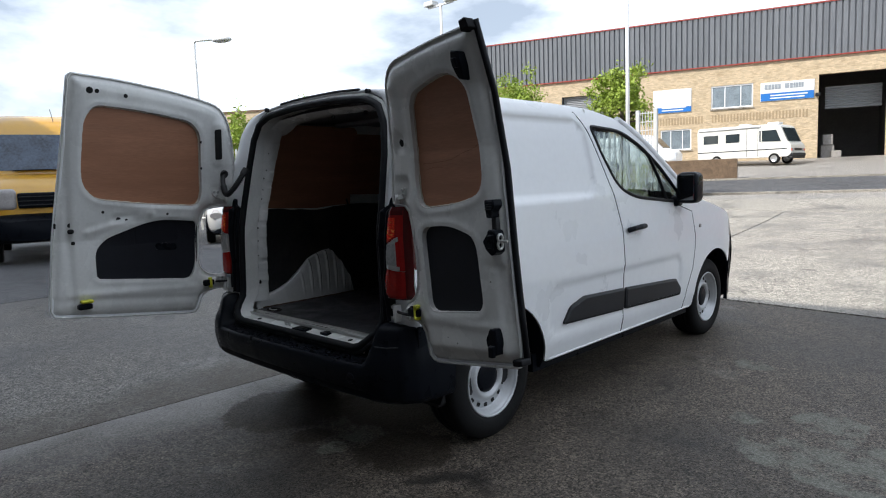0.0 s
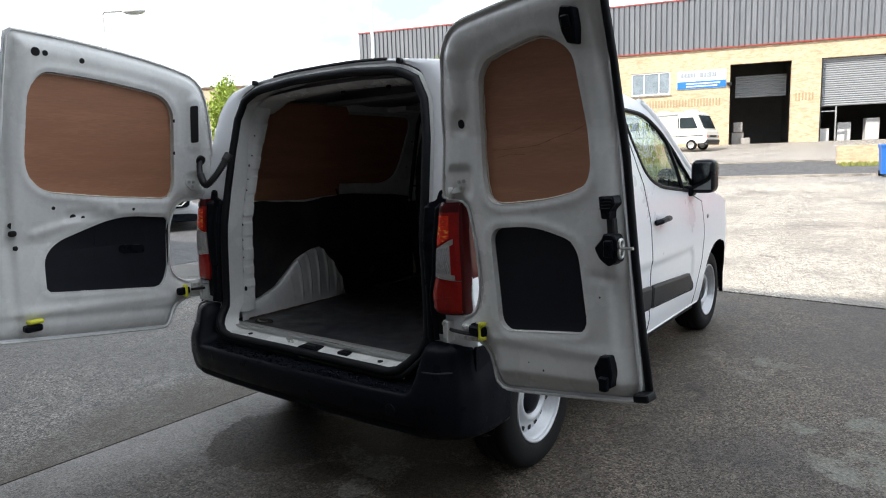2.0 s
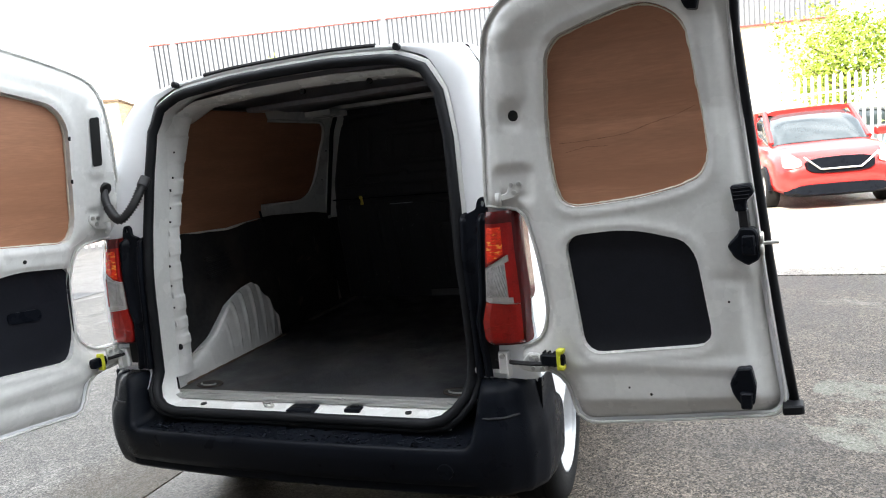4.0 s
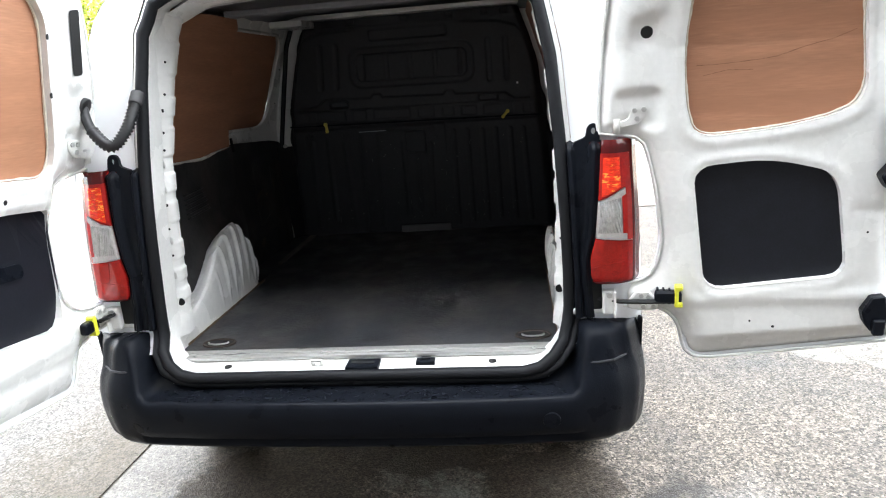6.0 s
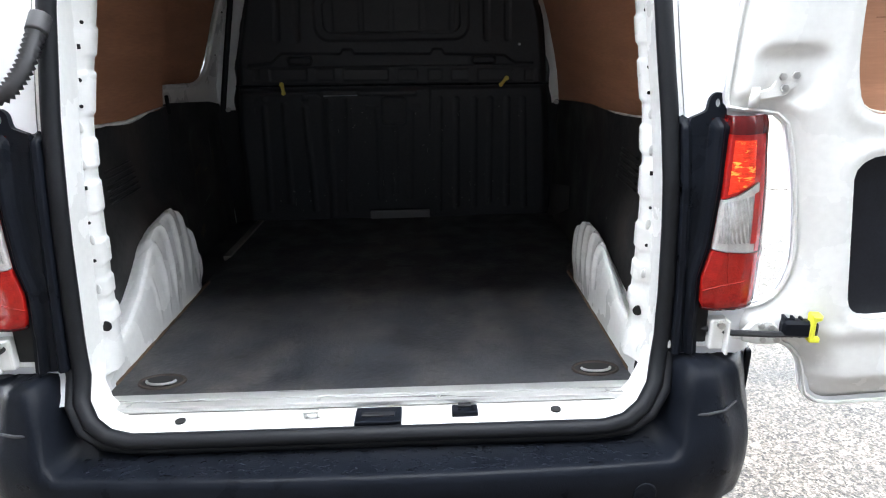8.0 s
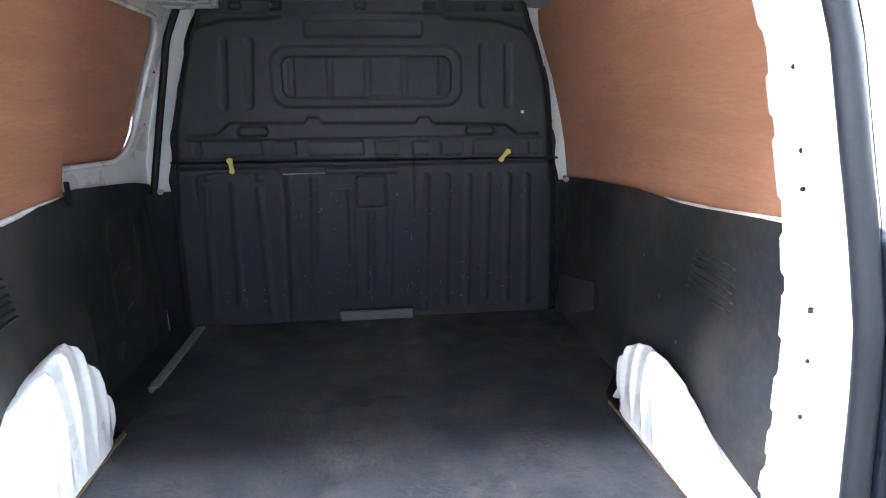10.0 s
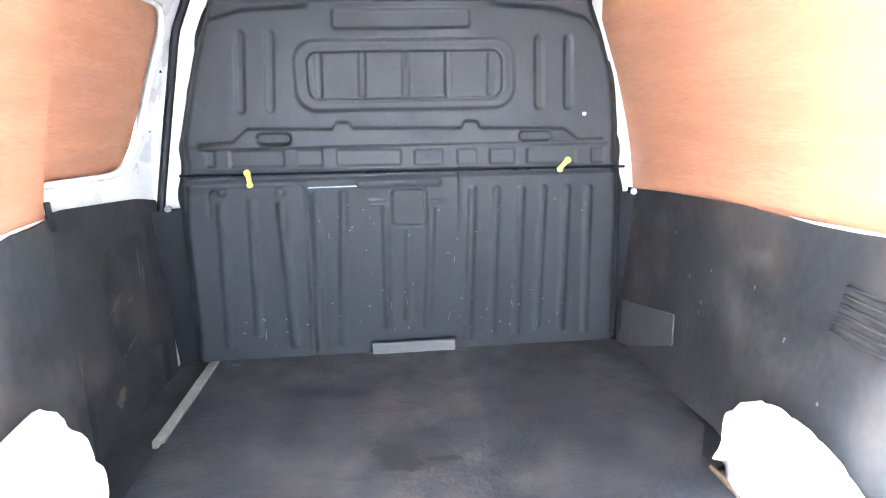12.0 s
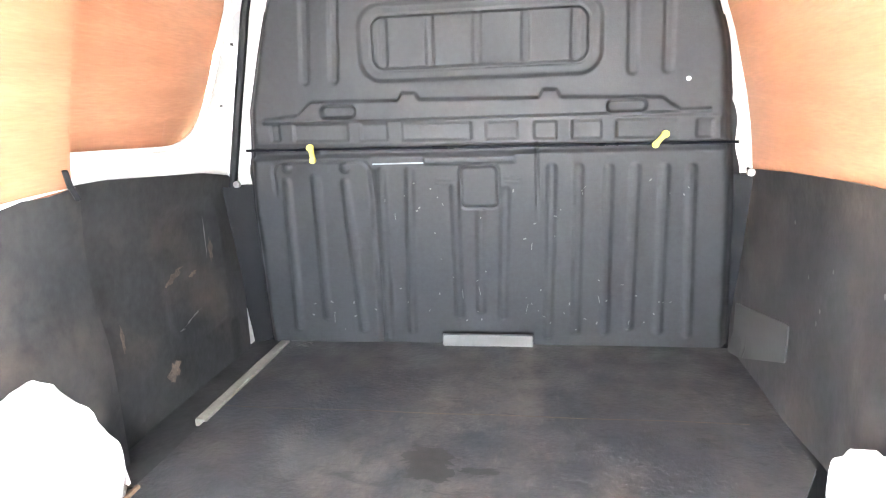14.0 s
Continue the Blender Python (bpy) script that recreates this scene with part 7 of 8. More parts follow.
def car_wheel(owner, x, y, r, w=0.2):
    vs, fs = lathe([(-w / 2, r * 0.62), (-w / 2, r * 0.92), (-w / 2 + 0.02, r), (w / 2 - 0.02, r), (w / 2, r * 0.92), (w / 2, r * 0.62)], 28)
    t = obj("wheel", vs, fs, TYRE, owner)
    t.location = (x, y, r)
    sg = 1 if x > 0 else -1
    vs, fs = lathe([(sg * w * 0.48, r * 0.64), (sg * w * 0.50, r * 0.60), (sg * w * 0.40, r * 0.55), (sg * w * 0.36, r * 0.15), (sg * w * 0.42, 0)], 28)
    obj("rim", vs, fs, DARKM, t)
    for k in range(10):
        bm = box(sg * w * 0.40 - 0.01, sg * w * 0.40 + 0.01, -0.022, 0.022, r * 0.1, r * 0.6, 0.004)
        bm.transform(Matrix.Rotation(2 * math.pi * k / 10, 4, "X"))
        part("spoke", bm, ALLOY, t)


def body_loft(stations, n=18):
    """Rings across the car: (y, half width, z bottom, z top, roundness)."""
    loops = []
    for y, hw, z0, z1, rd in stations:
        c, h = (z0 + z1) / 2, (z1 - z0) / 2
        lp = []
        for k in range(n):
            a = 2 * math.pi * (k + 0.5) / n
            ca, sa = math.cos(a), math.sin(a)
            e = rd
            lp.append((hw * math.copysign(abs(ca) ** e, ca), y, c + h * math.copysign(abs(sa) ** e, sa)))
        loops.append(lp)
    bm = ring(loops)
    bm.verts.ensure_lookup_table()
    bm.faces.new([bm.verts[i] for i in range(n)])
    bm.faces.new([bm.verts[len(bm.verts) - n + i] for i in range(n)])
    return bm


def car(name, label, cat, m, paint, L=4.4, W=1.8, H=1.6, bonnet=0.95, nose=0.9, group="parked cars", suv=False):
    """Nose towards -y in its own frame, standing on z = 0."""
    hw, h = W / 2, H
    c = thing(name, label, cat, group)
    f = -L / 2
    part("body", body_loft([(f, hw * 0.72, 0.30, 0.62, 0.5), (f + 0.10, hw * 0.90, 0.24, bonnet * 0.82, 0.45), (f + 0.5, hw * 0.98, 0.22, bonnet * 0.95, 0.4), (f + 1.15, hw, 0.22, bonnet + 0.03, 0.38), (f + 2.2, hw, 0.22, bonnet + 0.06, 0.36), (f + L - 0.7, hw, 0.22, bonnet + 0.08, 0.38), (f + L - 0.12, hw * 0.93, 0.28, bonnet + 0.04, 0.45), (f + L, hw * 0.82, 0.36, bonnet - 0.05, 0.5)]), paint, c, angle=50)
    cab = body_loft([(f + 1.05, hw * 0.80, bonnet - 0.15, bonnet + 0.03, 0.5), (f + 1.45, hw * 0.84, bonnet - 0.15, bonnet + (h - bonnet) * 0.55, 0.5), (f + 1.95, hw * 0.80, bonnet - 0.15, h - 0.05, 0.5), (f + 2.6, hw * 0.80, bonnet - 0.15, h, 0.5), (f + L - 0.9, hw * 0.78, bonnet - 0.15, h - 0.05, 0.5), (f + L - 0.15, hw * 0.76, bonnet - 0.15, bonnet + 0.1, 0.5)])
    part("glasshouse", cab, DARKGLASS, c, angle=50)
    part("roof", body_loft([(f + 1.85, hw * 0.70, h - 0.14, h - 0.03, 0.6), (f + 2.3, hw * 0.76, h - 0.12, h + 0.012, 0.6), (f + L - 1.3, hw * 0.75, h - 0.12, h + 0.005, 0.6), (f + L - 0.75, hw * 0.72, h - 0.18, h - 0.07, 0.6)]), paint, c, angle=50)
    for sg in (1, -1):
        part("pillar", tube([(sg * hw * 0.80, f + 1.12, bonnet + 0.02), (sg * hw * 0.74, f + 1.95, h - 0.06)], 0.045, 8), paint, c)
        part("pillar", tube([(sg * hw * 0.82, f + 2.62, bonnet + 0.02), (sg * hw * 0.76, f + 2.62, h - 0.05)], 0.04, 8), paint, c)
        part("headlamp", body_loft([(f + 0.02, 0.14, bonnet * 0.66, bonnet * 0.80, 0.7), (f + 0.35, 0.10, bonnet * 0.70, bonnet * 0.88, 0.7)], 12), CLEAR, c).location = (sg * hw * 0.72, 0, 0)
        part("door_mirror", box(sg * (hw - 0.02), sg * (hw + 0.17), f + 1.35, f + 1.47, bonnet + 0.02, bonnet + 0.17, 0.04, 3), paint, c, smooth=True)
        part("arch", tube([(sg * (hw - 0.015), f + 0.82 + 0.36 * math.cos(a), 0.32 + 0.36 * math.sin(a)) for a in np.linspace(0, math.pi, 14)], 0.03, 6), PLASTIC, c)
        part("arch", tube([(sg * (hw - 0.015), f + L - 0.80 + 0.36 * math.cos(a), 0.32 + 0.36 * math.sin(a)) for a in np.linspace(0, math.pi, 14)], 0.03, 6), PLASTIC, c)
        for y in (f + 0.82, f + L - 0.80):
            car_wheel(c, sg * (hw - 0.08), y, 0.33)
    part("grille", body_loft([(f - 0.03, hw * 0.50, bonnet * 0.56, bonnet * 0.80, 0.6), (f + 0.1, hw * 0.55, bonnet * 0.52, bonnet * 0.80, 0.6)], 14), PLASTIC, c, "black grille")
    part("lower_intake", body_loft([(f - 0.02, hw * 0.68, 0.24, 0.40, 0.5), (f + 0.12, hw * 0.85, 0.20, 0.44, 0.5)], 14), PLASTIC, c)
    part("grille_bar", tube([(-hw * 0.55, f - 0.03, bonnet * 0.82), (-hw * 0.3, f - 0.05, bonnet * 0.62), (hw * 0.3, f - 0.05, bonnet * 0.62), (hw * 0.55, f - 0.03, bonnet * 0.82)], 0.015, 6), ZINC, c)
    c.matrix_world = m
    return c


def stand(x, y, yaw):
    return pose(x, y, gz(x, y), 0, 0, yaw)


PAINT = {n: mat(n + "_car_paint", c, 0.3, var=0.05, scale=3, coat=0.7) for n, c in (("red", (0.42, 0.02, 0.018)), ("blue", (0.10, 0.20, 0.36)), ("grey", (0.10, 0.11, 0.12)), ("silver", (0.45, 0.46, 0.47)), ("dark", (0.03, 0.035, 0.045)), ("yellow", (0.62, 0.33, 0.03)), ("cream", (0.70, 0.69, 0.64)))}
car("parked_car", "red crossover car parked nose-on beside the fence", "car", stand(3.45, 11.7, 4), PAINT["red"], L=4.5, W=1.84, H=1.66, bonnet=1.02)
car("parked_car", "light blue hatchback parked beside the palisade fence", "car", stand(7.35, 14.1, 28), PAINT["blue"], L=4.3, W=1.8, H=1.52)
car("parked_car", "dark grey car parked behind the fence", "car", stand(6.4, 20.5, 95), PAINT["grey"], L=4.4, W=1.8, H=1.5)
car("parked_car", "silver car with alloy wheels parked in the yard", "car", stand(-13.6, 7.0, 62), PAINT["silver"], L=4.4, W=1.8, H=1.5)


def yellow_van(m):
    c = thing("yellow_van", "yellow high-roof van with a black bumper, parked nose-on", "van", "")
    P = PAINT["yellow"]
    part("body", body_loft([(-2.7, 0.78, 0.42, 0.95, 0.45), (-2.55, 0.92, 0.36, 1.12, 0.4), (-2.0, 0.98, 0.34, 1.25, 0.35), (-1.75, 0.99, 0.32, 1.34, 0.35), (2.9, 0.99, 0.32, 1.40, 0.3), (2.95, 0.95, 0.34, 1.38, 0.35)], 24), P, c, angle=45)
    part("upper_body", body_loft([(-1.85, 0.94, 1.2, 1.34, 0.3), (-1.25, 0.92, 1.2, 1.96, 0.3), (-1.1, 0.90, 1.2, 2.10, 0.3), (-0.6, 0.92, 1.2, 2.26, 0.32), (0.2, 0.93, 1.2, 2.30, 0.3), (2.9, 0.93, 1.2, 2.30, 0.3)], 24), P, c, angle=45)
    scr = ring([[(x, -1.80 - 0.10 * (1 - (x / 0.86) ** 2), 1.36) for x in np.linspace(-0.84, 0.84, 12)], [(x * 0.93, -1.32 - 0.09 * (1 - (x / 0.86) ** 2), 1.92) for x in np.linspace(-0.84, 0.84, 12)]], False)
    # paler blue patches paint the sky's reflection into the glass colour
    part("windscreen", scr, mat("painted_sky_screen", (0.055, 0.075, 0.11), 0.12, var=0.7, scale=2.5, col2=(0.16, 0.20, 0.26), fac=(0.48, 0.7), spec=0.4), c, "dark windscreen", smooth=True)
    part("grille", box(-0.45, 0.45, -2.78, -2.60, 0.80, 1.02, 0.03), PLASTIC, c, "black grille")
    for k in range(3):
        part("grille_bar", box(-0.44, 0.44, -2.80, -2.76, 0.835 + 0.06 * k, 0.85 + 0.06 * k, 0.004), DARKM, c)
    part("bumper", body_loft([(-2.86, 0.72, 0.34, 0.62, 0.4), (-2.72, 0.95, 0.30, 0.72, 0.35), (-2.35, 1.0, 0.30, 0.70, 0.35)], 20), PLASTIC, c, "black plastic bumper", angle=45)
    for sg in (1, -1):
        part("headlamp", box(sg * 0.46, sg * 0.90, -2.74, -2.45, 0.78, 1.08, 0.07, 4), CLEAR, c, "clear headlamp", smooth=True)
        part("door_mirror", box(sg * 1.0, sg * 1.22, -1.55, -1.42, 1.40, 1.78, 0.04, 3), PLASTIC, c, smooth=True)
        for y in (-1.9, 1.6):
            car_wheel(c, sg * 0.88, y, 0.35)
    part("wiper", tube([(-0.5, -1.90, 1.36), (0.25, -1.92, 1.37)], 0.008, 6), RUBBER, c)
    part("roof_aerial", tube([(0.25, -0.95, 2.10), (0.20, -0.85, 2.36)], 0.006, 6), RUBBER, c)
    c.matrix_world = m


yellow_van(stand(-14.38, 2.42, 75.7) @ Matrix.Diagonal((1.1, 1.0, 1.38, 1)))


def motorhome(m):
    """Nose towards +x in its own frame."""
    c = thing("motorhome", "white coachbuilt motorhome with dark windows parked before the building", "motorhome")
    prof = rounded([(-3.0, 0.45), (2.75, 0.42), (2.95, 0.62), (2.92, 1.15), (2.72, 1.32), (2.30, 2.28), (2.0, 2.45), (-2.9, 2.52), (-3.05, 2.3)], 0.12, 4)
    bm = bmesh.new()
    f = bm.faces.new([bm.verts.new((x, -1.05, z)) for x, z in prof])
    e = bmesh.ops.extrude_face_region(bm, geom=[f])
    for v in [g for g in e["geom"] if isinstance(g, bmesh.types.BMVert)]:
        v.co.y = 1.05
    part("body", bm, PAINT["cream"], c, angle=40)
    for x0, x1 in ((-2.6, -1.6), (-1.1, -0.2)):
        w = part("window", box(x0, x1, -1.07, -1.04, 1.45, 2.0, 0.01), DARKGLASS, c, "dark side window")
        part("frame", join([box(x0 - 0.04, x1 + 0.04, -1.065, -1.045, 1.41, 1.45), box(x0 - 0.04, x1 + 0.04, -1.065, -1.045, 2.0, 2.04)]), PAINT["cream"], w)
    part("cab_window", sheet([(1.05, 1.42), (2.35, 1.36), (2.05, 2.08), (1.05, 2.08)], [], lambda u, v, w: (u, -1.055 - w, v), 0.015, 0), DARKGLASS, c, "dark cab window")
    part("window_post", box(1.14, 1.20, -1.085, -1.05, 1.36, 2.08), PAINT["cream"], c)
    part("windscreen", ring([[(2.745, y, 1.36) for y in (-0.95, 0.95)], [(2.36, y, 2.2) for y in (-0.95, 0.95)]], False), DARKGLASS, c)
    part("door_line", join([box(0.25, 0.27, -1.06, -1.045, 0.5, 2.25), box(0.95, 0.97, -1.06, -1.045, 0.5, 2.25)]), TRIM, c)
    part("awning", tube([(-2.9, -1.08, 2.36), (1.1, -1.08, 2.36)], 0.07, 10), WHITE, c, "rolled white awning", smooth=True)
    part("roof_vent", box(-0.6, 0.0, -0.3, 0.3, 2.5, 2.62, 0.03), WHITE, c)
    part("roof_vent", box(1.2, 1.9, -0.3, 0.3, 2.44, 2.60, 0.03), WHITE, c)
    part("stripe", box(-3.0, 2.7, -1.062, -1.048, 0.88, 0.93), TRIM, c)
    part("bumper", box(2.70, 3.04, -1.0, 1.0, 0.42, 0.62, 0.05), TRIM, c)
    for y in (-0.9, 0.6):
        part("headlamp", box(2.86, 2.97, y, y + 0.3, 0.74, 0.92, 0.02), CLEAR, c, "clear headlamp")
        part("indicator", box(2.86, 2.96, y - 0.12 if y < 0 else y + 0.30, y if y < 0 else y + 0.42, 0.76, 0.90, 0.01), BRIGHTRED, c, "orange indicator")
    part("front_grille", box(2.90, 2.965, -0.55, 0.55, 0.76, 0.92, 0.01), DARKM, c, "dark front grille")
    part("lower_bumper", box(2.72, 3.00, -0.98, 0.98, 0.30, 0.41, 0.03), DARKM, c)
    for x in (1.95, -1.7):
        for sg in (1, -1):
            vs, fs = lathe([(-0.1, 0.2), (-0.1, 0.30), (-0.08, 0.33), (0.08, 0.33), (0.1, 0.30), (0.1, 0.2)], 24)
            t = obj("wheel", vs, fs, TYRE, c)
            t.location, t.rotation_euler = (x, sg * 0.98, 0.33), (0, 0, math.pi / 2)
            vs, fs = lathe([(-0.11, 0.205), (-0.08, 0.17), (-0.07, 0.0)], 20)
            obj("hub_cap", vs, fs, ALLOY, t)
    c.matrix_world = m


p = fq(19.15, 41.6)
motorhome(pose(p[0], p[1], gz(*p), 0, 0, math.degrees(math.atan2(FD.y, FD.x)) - 24) @ Matrix.Scale(0.95, 4))
p = fq(12.8, 40.4)
c2 = thing("camper_van", "white camper van parked before the brick building", "van")
part("body", body_loft([(-2.4, 0.80, 0.45, 1.0, 0.45), (-2.2, 0.95, 0.36, 1.2, 0.4), (-1.6, 0.98, 0.34, 1.35, 0.35), (-1.0, 0.95, 0.34, 2.0, 0.35), (-0.6, 0.94, 0.34, 2.2, 0.35), (2.4, 0.94, 0.34, 2.25, 0.3)], 22), WHITE, c2, angle=45)
part("windscreen", ring([[(x, -1.64, 1.36) for x in (-0.85, 0.85)], [(x * 0.92, -1.05, 2.0) for x in (-0.85, 0.85)]], False), DARKGLASS, c2)
for sg in (1, -1):
    for y in (-1.6, 1.5):
        car_wheel(c2, sg * 0.86, y, 0.33)
c2.matrix_world = stand(p[0], p[1], 100)

# ---- fences, posts, walls, bins ----
GALV = mat("galvanised_white", (0.62, 0.63, 0.62), 0.5, metal=0.25, var=0.15, scale=4)


def palisade(a, b, h, label):
    """Palisade fence: pales, two rails, posts."""
    a, b = Vector(a), Vector(b)
    n = int((b - a).length / 0.155)
    fence = thing("palisade_fence", label, "fence", "palisade fences", at=(a.x, a.y, gz(a.x, a.y)))
    base = gz(a.x, a.y)
    ang = math.atan2(b.y - a.y, b.x - a.x)
    bm = join([box(-0.034, 0.034, -0.006, 0.006, 0.08, h - 0.06), cyl((0, 0, h - 0.03), 0.034, 0.06, "z", 4, 0.004)])
    me = bpy.data.meshes.new("pale")
    bm.to_mesh(me)
    bm.free()
    me.materials.append(GALV)
    for i in range(n + 1):
        q = a + (b - a) * (i / n)
        o = new("pale", me)
        o.parent = fence
        o.location = (q.x - a.x, q.y - a.y, gz(q.x, q.y) - base)
        o.rotation_euler = (0, 0, ang)
    for z in (0.45, h - 0.45):
        pts = [a + (b - a) * (i / 6) for i in range(7)]
        part("rail", tube([(q.x - a.x, q.y - a.y, gz(q.x, q.y) - base + z) for q in pts], 0.026, 6), GALV, fence)
    k = max(1, int((b - a).length / 2.75))
    for i in range(k + 1):
        q = a + (b - a) * (i / k) - a
        bm = box(-0.05, 0.05, 0.02, 0.10, -0.1, h - 0.1)
        bm.transform(Matrix.Translation((q.x, q.y, gz(q.x + a.x, q.y + a.y) - base)) @ Matrix.Rotation(ang, 4, "Z"))
        part("post", bm, GALV, fence)


palisade((3.1, 17.0, 0), (15.5, 15.6, 0), 2.45, "white galvanised palisade fence behind parked cars")
palisade((-21.0, 3.2, 0), (-6.5, 15.6, 0), 2.55, "white galvanised palisade fence along the yard")
gate = thing("gate_frame", "grey mesh gate post frame beside the fence", "gate", at=(-6.2, 15.8, gz(-6.2, 15.8)))
for x in (0.0, 0.55):
    part("post", box(x - 0.05, x + 0.05, -0.05, 0.05, 0, 3.1), GALV, gate)
for z in np.linspace(0.3, 3.0, 12):
    part("mesh_bar", box(0.05, 0.5, -0.01, 0.01, z - 0.012, z + 0.012), GALV, gate)
for x in (0.14, 0.23, 0.32, 0.41):
    part("mesh_rod", box(x - 0.008, x + 0.008, -0.012, 0.012, 0.1, 3.05), GALV, gate)


def lamp_post(x, y, h, arm, label):
    c = thing("street_lamp", label, "street lamp", "street lamps", at=(x, y, gz(x, y)))
    part("column", tube([(0, 0, 0), (0, 0, h * 0.3), (0, 0, h)], 0.09, 10, radii=[0.10, 0.085, 0.05]), GALV, c, smooth=True)
    part("arm", tube([(0, 0, h - 0.05), (arm[0] * 0.1, arm[1] * 0.1, h + 0.05), (arm[0], arm[1], h + 0.05)], 0.035, 8), GALV, c, smooth=True)
    bm = bmesh.new()
    bmesh.ops.create_uvsphere(bm, u_segments=14, v_segments=8, radius=1, matrix=Matrix.Translation((arm[0] * 1.15, arm[1] * 1.15, h + 0.03)) @ Matrix.Rotation(math.atan2(arm[1], arm[0]), 4, "Z") @ Matrix.Diagonal((0.38, 0.15, 0.11, 1)))
    part("lantern", bm, GALV, c, "grey lantern head", smooth=True)


lamp_post(-19.75, 8.9, 6.55, (0.75, 0.55), "grey street lamp with a bent arm")
mast = thing("floodlight_mast", "tall grey mast with a pair of floodlights", "lamp mast", at=(-17.1, 19.0, gz(-17.1, 19)))
part("column", tube([(0, 0, 0), (0, 0, 8.6)], 0.07, 10, radii=[0.10, 0.06]), GALV, mast, smooth=True)
part("crossbar", box(-0.75, 0.75, -0.04, 0.04, 8.5, 8.58), GALV, mast)
for x in (-0.6, 0.6):
    part("floodlight", box(x - 0.28, x + 0.28, -0.2, 0.2, 8.58, 8.78, 0.03), GALV, mast)
pole = thing("flag_pole", "slim white pole beside the gate", "pole", at=(-6.9, 16.5, gz(-6.9, 16.5)))
part("pole", tube([(0, 0, 0), (0, 0, 9.0)], 0.055, 10, radii=[0.07, 0.045]), WHITE, pole, smooth=True)

OLDWALL = mat("brown_low_wall", (0.15, 0.100, 0.062), 0.85, var=0.5, scale=3, bump=0.2, bscale=20)
lw = part("low_wall", box(-3.9, 0.0, -0.2, 0.2, -0.2, 0.95, 0.02), OLDWALL, None)
lw.matrix_world = pose(-8.35, 29.9, gz(-8.35, 29.9), 0, 0, 17)
tagged(lw, "weathered brown low wall by the road", "wall", kind="structure")
lw = part("low_wall", box(0.0, 9.0, -0.2, 0.2, -0.2, 0.75, 0.02), BRICK, None)
lw.matrix_world = pose(-0.9, 29.7, gz(-0.9, 29.7), 0, 0, 14)
tagged(lw, "buff brick low wall by the road", "wall", kind="structure")


def bin_(name, label, x, y, w, d, h, m, yaw):
    c = thing(name, label, "bin", "wheelie bins")
    part("body", join([ring([[(sx * w / 2 * k, sy * d / 2 * k, z) for sx, sy in ((-1, -1), (1, -1), (1, 1), (-1, 1))] for k, z in ((0.0, 0.08), (0.82, 0.08), (1.0, h - 0.08), (1.06, h - 0.08), (1.06, h - 0.03))])]), m, c)
    part("lid", box(-w * 0.54, w * 0.54, -d * 0.56, d * 0.54, h - 0.04, h + 0.03, 0.02), m, c, "closed lid")
    part("handle", tube([(-w * 0.4, d * 0.6, h - 0.06), (w * 0.4, d * 0.6, h - 0.06)], 0.02, 6), m, c)
    for x_ in (-w * 0.42, w * 0.42):
        part("wheel", cyl((x_, d * 0.42, 0.1), 0.1, 0.06, "x", 16), RUBBER, c)
    c.matrix_world = stand(x, y, yaw)


bin_("wheelie_bin", "blue wheelie bin standing by a low wall", 1.15, 24.6, 0.6, 0.7, 1.05, mat("blue_plastic", (0.02, 0.14, 0.50), 0.45, var=0.06), 10)
bin_("wheelie_bin", "dark grey four-wheeled bin by the road", 3.1, 18.6, 1.2, 0.95, 1.32, mat("grey_bin_plastic", (0.10, 0.115, 0.115), 0.5, var=0.1), 5)

# lower brick building beyond the fence
lb = thing("brick_building", "low buff brick building beyond the fence", "building", at=(-38, 24, 0))
part("wall", box(-9, 9, 0, 8, 0, 6.85), BRICK, lb)
part("roof_edge", box(-9.08, 9.08, -0.08, 8.08, 6.85, 6.98), OLDWALL, lb)
for k in range(5):
    part("window", box(-7.5 + 3.2 * k, -5.8 + 3.2 * k, -0.03, 0.05, 1.5, 2.8), DARKGLASS, lb)
lb.rotation_euler = (0, 0, radians(30))

# ---- trees and grass ----
LEAF = mat("leaf_green", (0.27, 0.36, 0.045), 0.55, var=0.35, scale=3)
BARK = mat("bark", (0.10, 0.08, 0.06), 0.9, var=0.3, scale=12, bump=0.4, bscale=40)


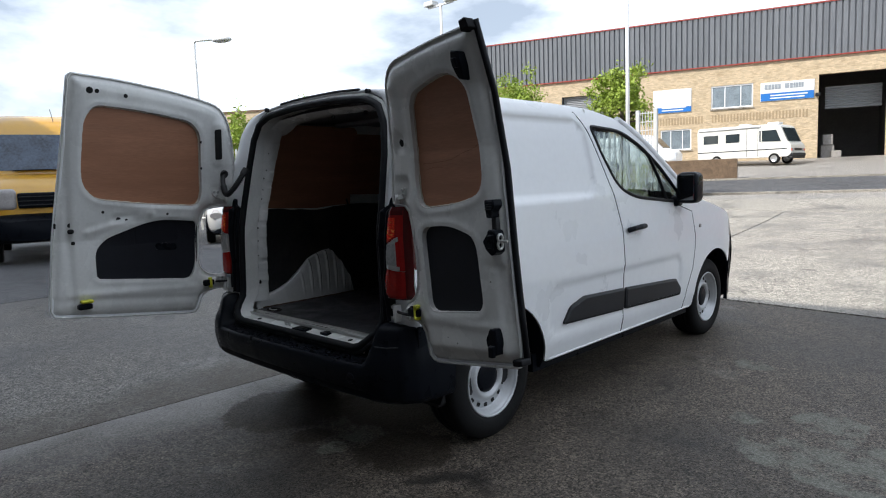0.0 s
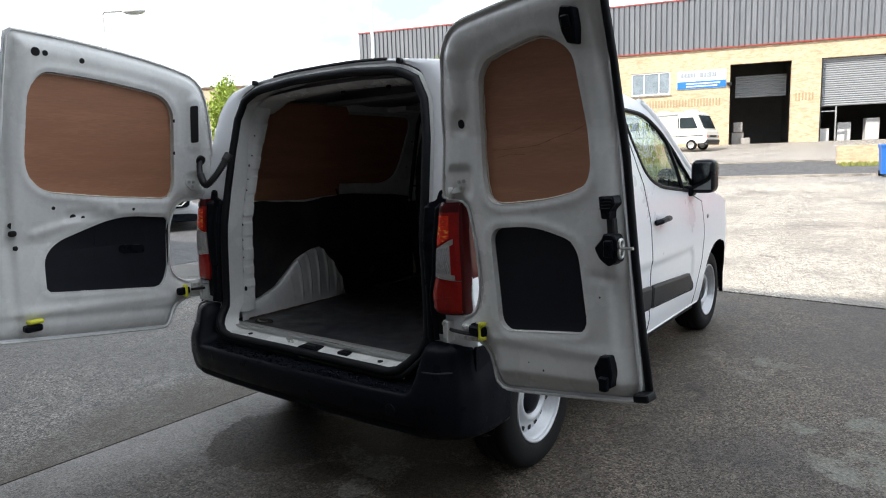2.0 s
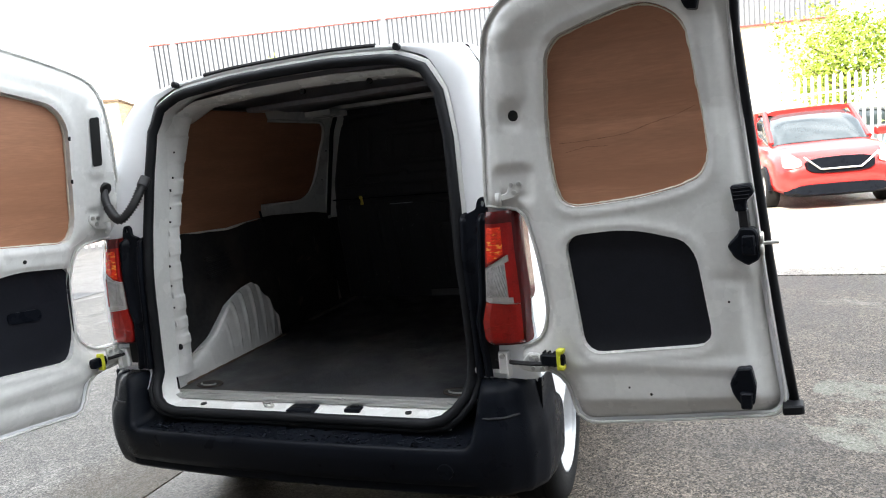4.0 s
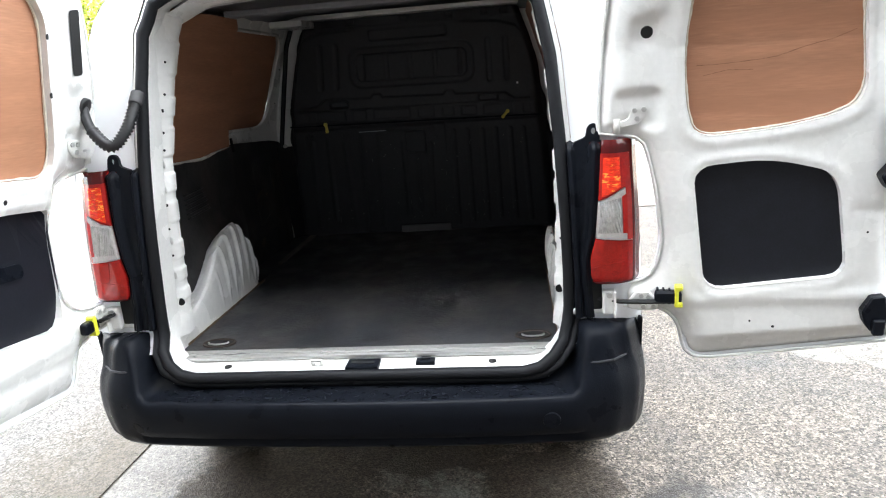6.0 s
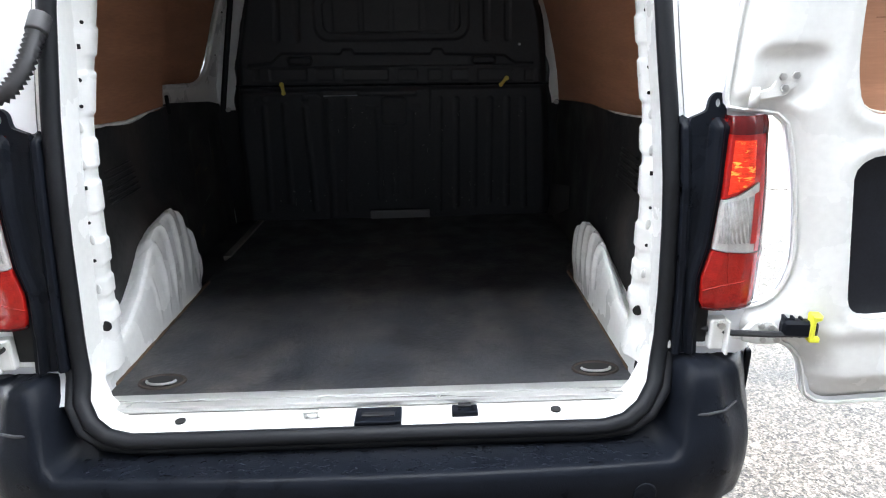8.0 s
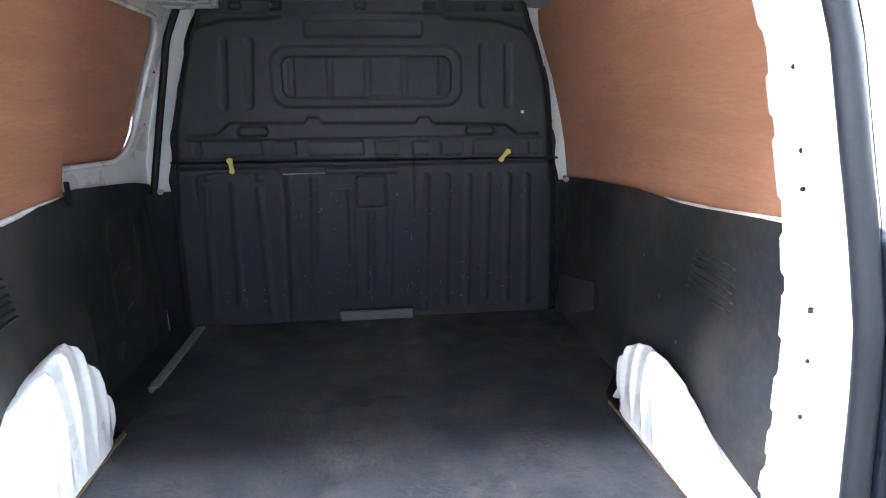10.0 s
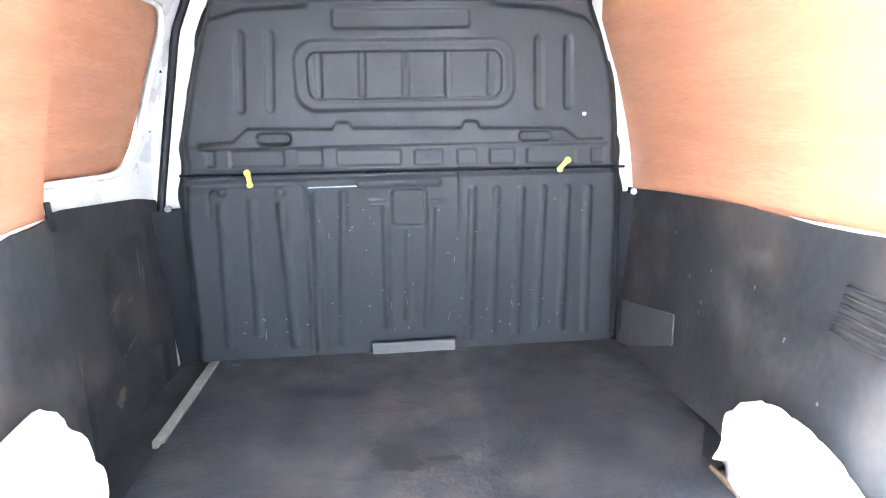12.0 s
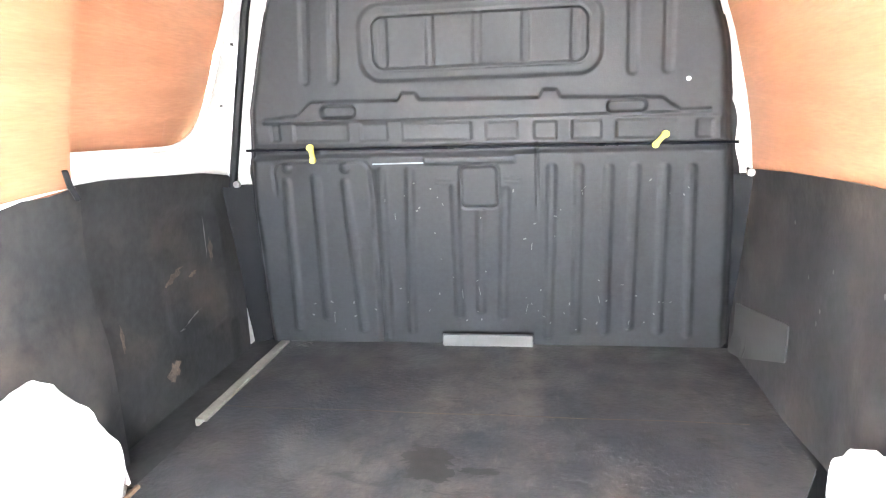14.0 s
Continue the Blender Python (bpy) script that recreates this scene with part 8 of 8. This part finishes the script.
def tree(name, x, y, h, r, n, seed, label, squash=1.1, cz=None):
    rnd = random.Random(seed)
    t = thing(name, label, "tree", "yard trees", at=(x, y, gz(x, y)))
    cz = cz if cz else h - r * squash
    limbs = [tube([(0, 0, -0.1), (0.03, 0.02, cz * 0.5), (0.0, 0.05, cz)], 0.1, 8, radii=[0.13, 0.10, 0.05])]
    tips = []
    for k in range(9):
        a, e = rnd.uniform(0, 6.28), rnd.uniform(0.1, 1.2)
        l = r * rnd.uniform(0.6, 0.95)
        s = Vector((0, 0, cz * rnd.uniform(0.55, 0.95)))
        q = s + Vector((math.cos(a) * math.cos(e), math.sin(a) * math.cos(e), math.sin(e))) * l
        limbs.append(tube([s, (s + q) / 2 + Vector((0, 0, -0.05)), q], 0.03, 5, radii=[0.05, 0.03, 0.012]))
        tips.append(q)
    part("trunk", join(limbs), BARK, t, smooth=True)
    cl = [Vector((rnd.gauss(0, 0.42) * r, rnd.gauss(0, 0.42) * r, cz + rnd.gauss(0, 0.42) * r * squash)) for _ in range(34)] + tips
    vs, fs = [], []
    for i in range(n):
        c = rnd.choice(cl)
        p = c + Vector((rnd.gauss(0, 1), rnd.gauss(0, 1), rnd.gauss(0, 1))) * r * 0.15
        u = Vector((rnd.gauss(0, 1), rnd.gauss(0, 1), rnd.gauss(0, 1))).normalized()
        w = u.cross(Vector((rnd.gauss(0, 1), rnd.gauss(0, 1), rnd.gauss(0, 1)))).normalized()
        s = rnd.uniform(0.04, 0.085)
        k = len(vs)
        vs += [p - u * s, p + w * s * 0.55, p + u * s, p - w * s * 0.55 + u.cross(w) * s * 0.3]
        fs.append((k, k + 1, k + 2, k + 3))
    tagged(obj("crown", vs, fs, LEAF, t, smooth=False), kind="stuff")


tree("tree", -8.6, 19.2, 5.1, 1.0, 6000, 1, "young leafy green tree behind the fence")
tree("tree", -13.6, 19.6, 5.35, 1.1, 4400, 2, "small leafy green tree before the building")
tree("tree", -16.8, 9.2, 3.7, 1.15, 3800, 3, "low leafy green tree by the fence")
tree("tree", -17.3, 12.1, 4.15, 1.25, 7000, 3, "slim leafy green tree by the fence")
for k, (x, y, h, r) in enumerate(((6.2, 21.5, 5.2, 1.8), (9.0, 20.8, 5.8, 2.2), (12.2, 20.2, 5.0, 2.0), (8.2, 18.6, 2.6, 1.1))):
    tree("tree", x, y, h, r, 7000, 10 + k, "sunlit leafy green tree behind the fence")
rnd = random.Random(3)
vs, fs = [], []
for i in range(1800):
    s, d = rnd.uniform(0, 8), rnd.uniform(-1.4, -0.1)
    x, y = -0.9 + s * 0.97 - d * 0.24, 29.7 + s * 0.24 + d * 0.97
    k, l, a = len(vs), rnd.uniform(0.06, 0.16), rnd.uniform(0, 6.28)
    dx, dy, z = math.cos(a) * 0.03, math.sin(a) * 0.03, gz(x, y)
    vs += [(x - dx, y - dy, z), (x + dx, y + dy, z), (x + rnd.uniform(-0.05, 0.05), y, z + l)]
    fs.append((k, k + 1, k + 2))
tagged(obj("grass", vs, fs, mat("grass_dry_green", (0.20, 0.22, 0.05), 0.7, var=0.3, scale=4), smooth=False), "dry green grass strip along a low wall", "grass", kind="stuff")
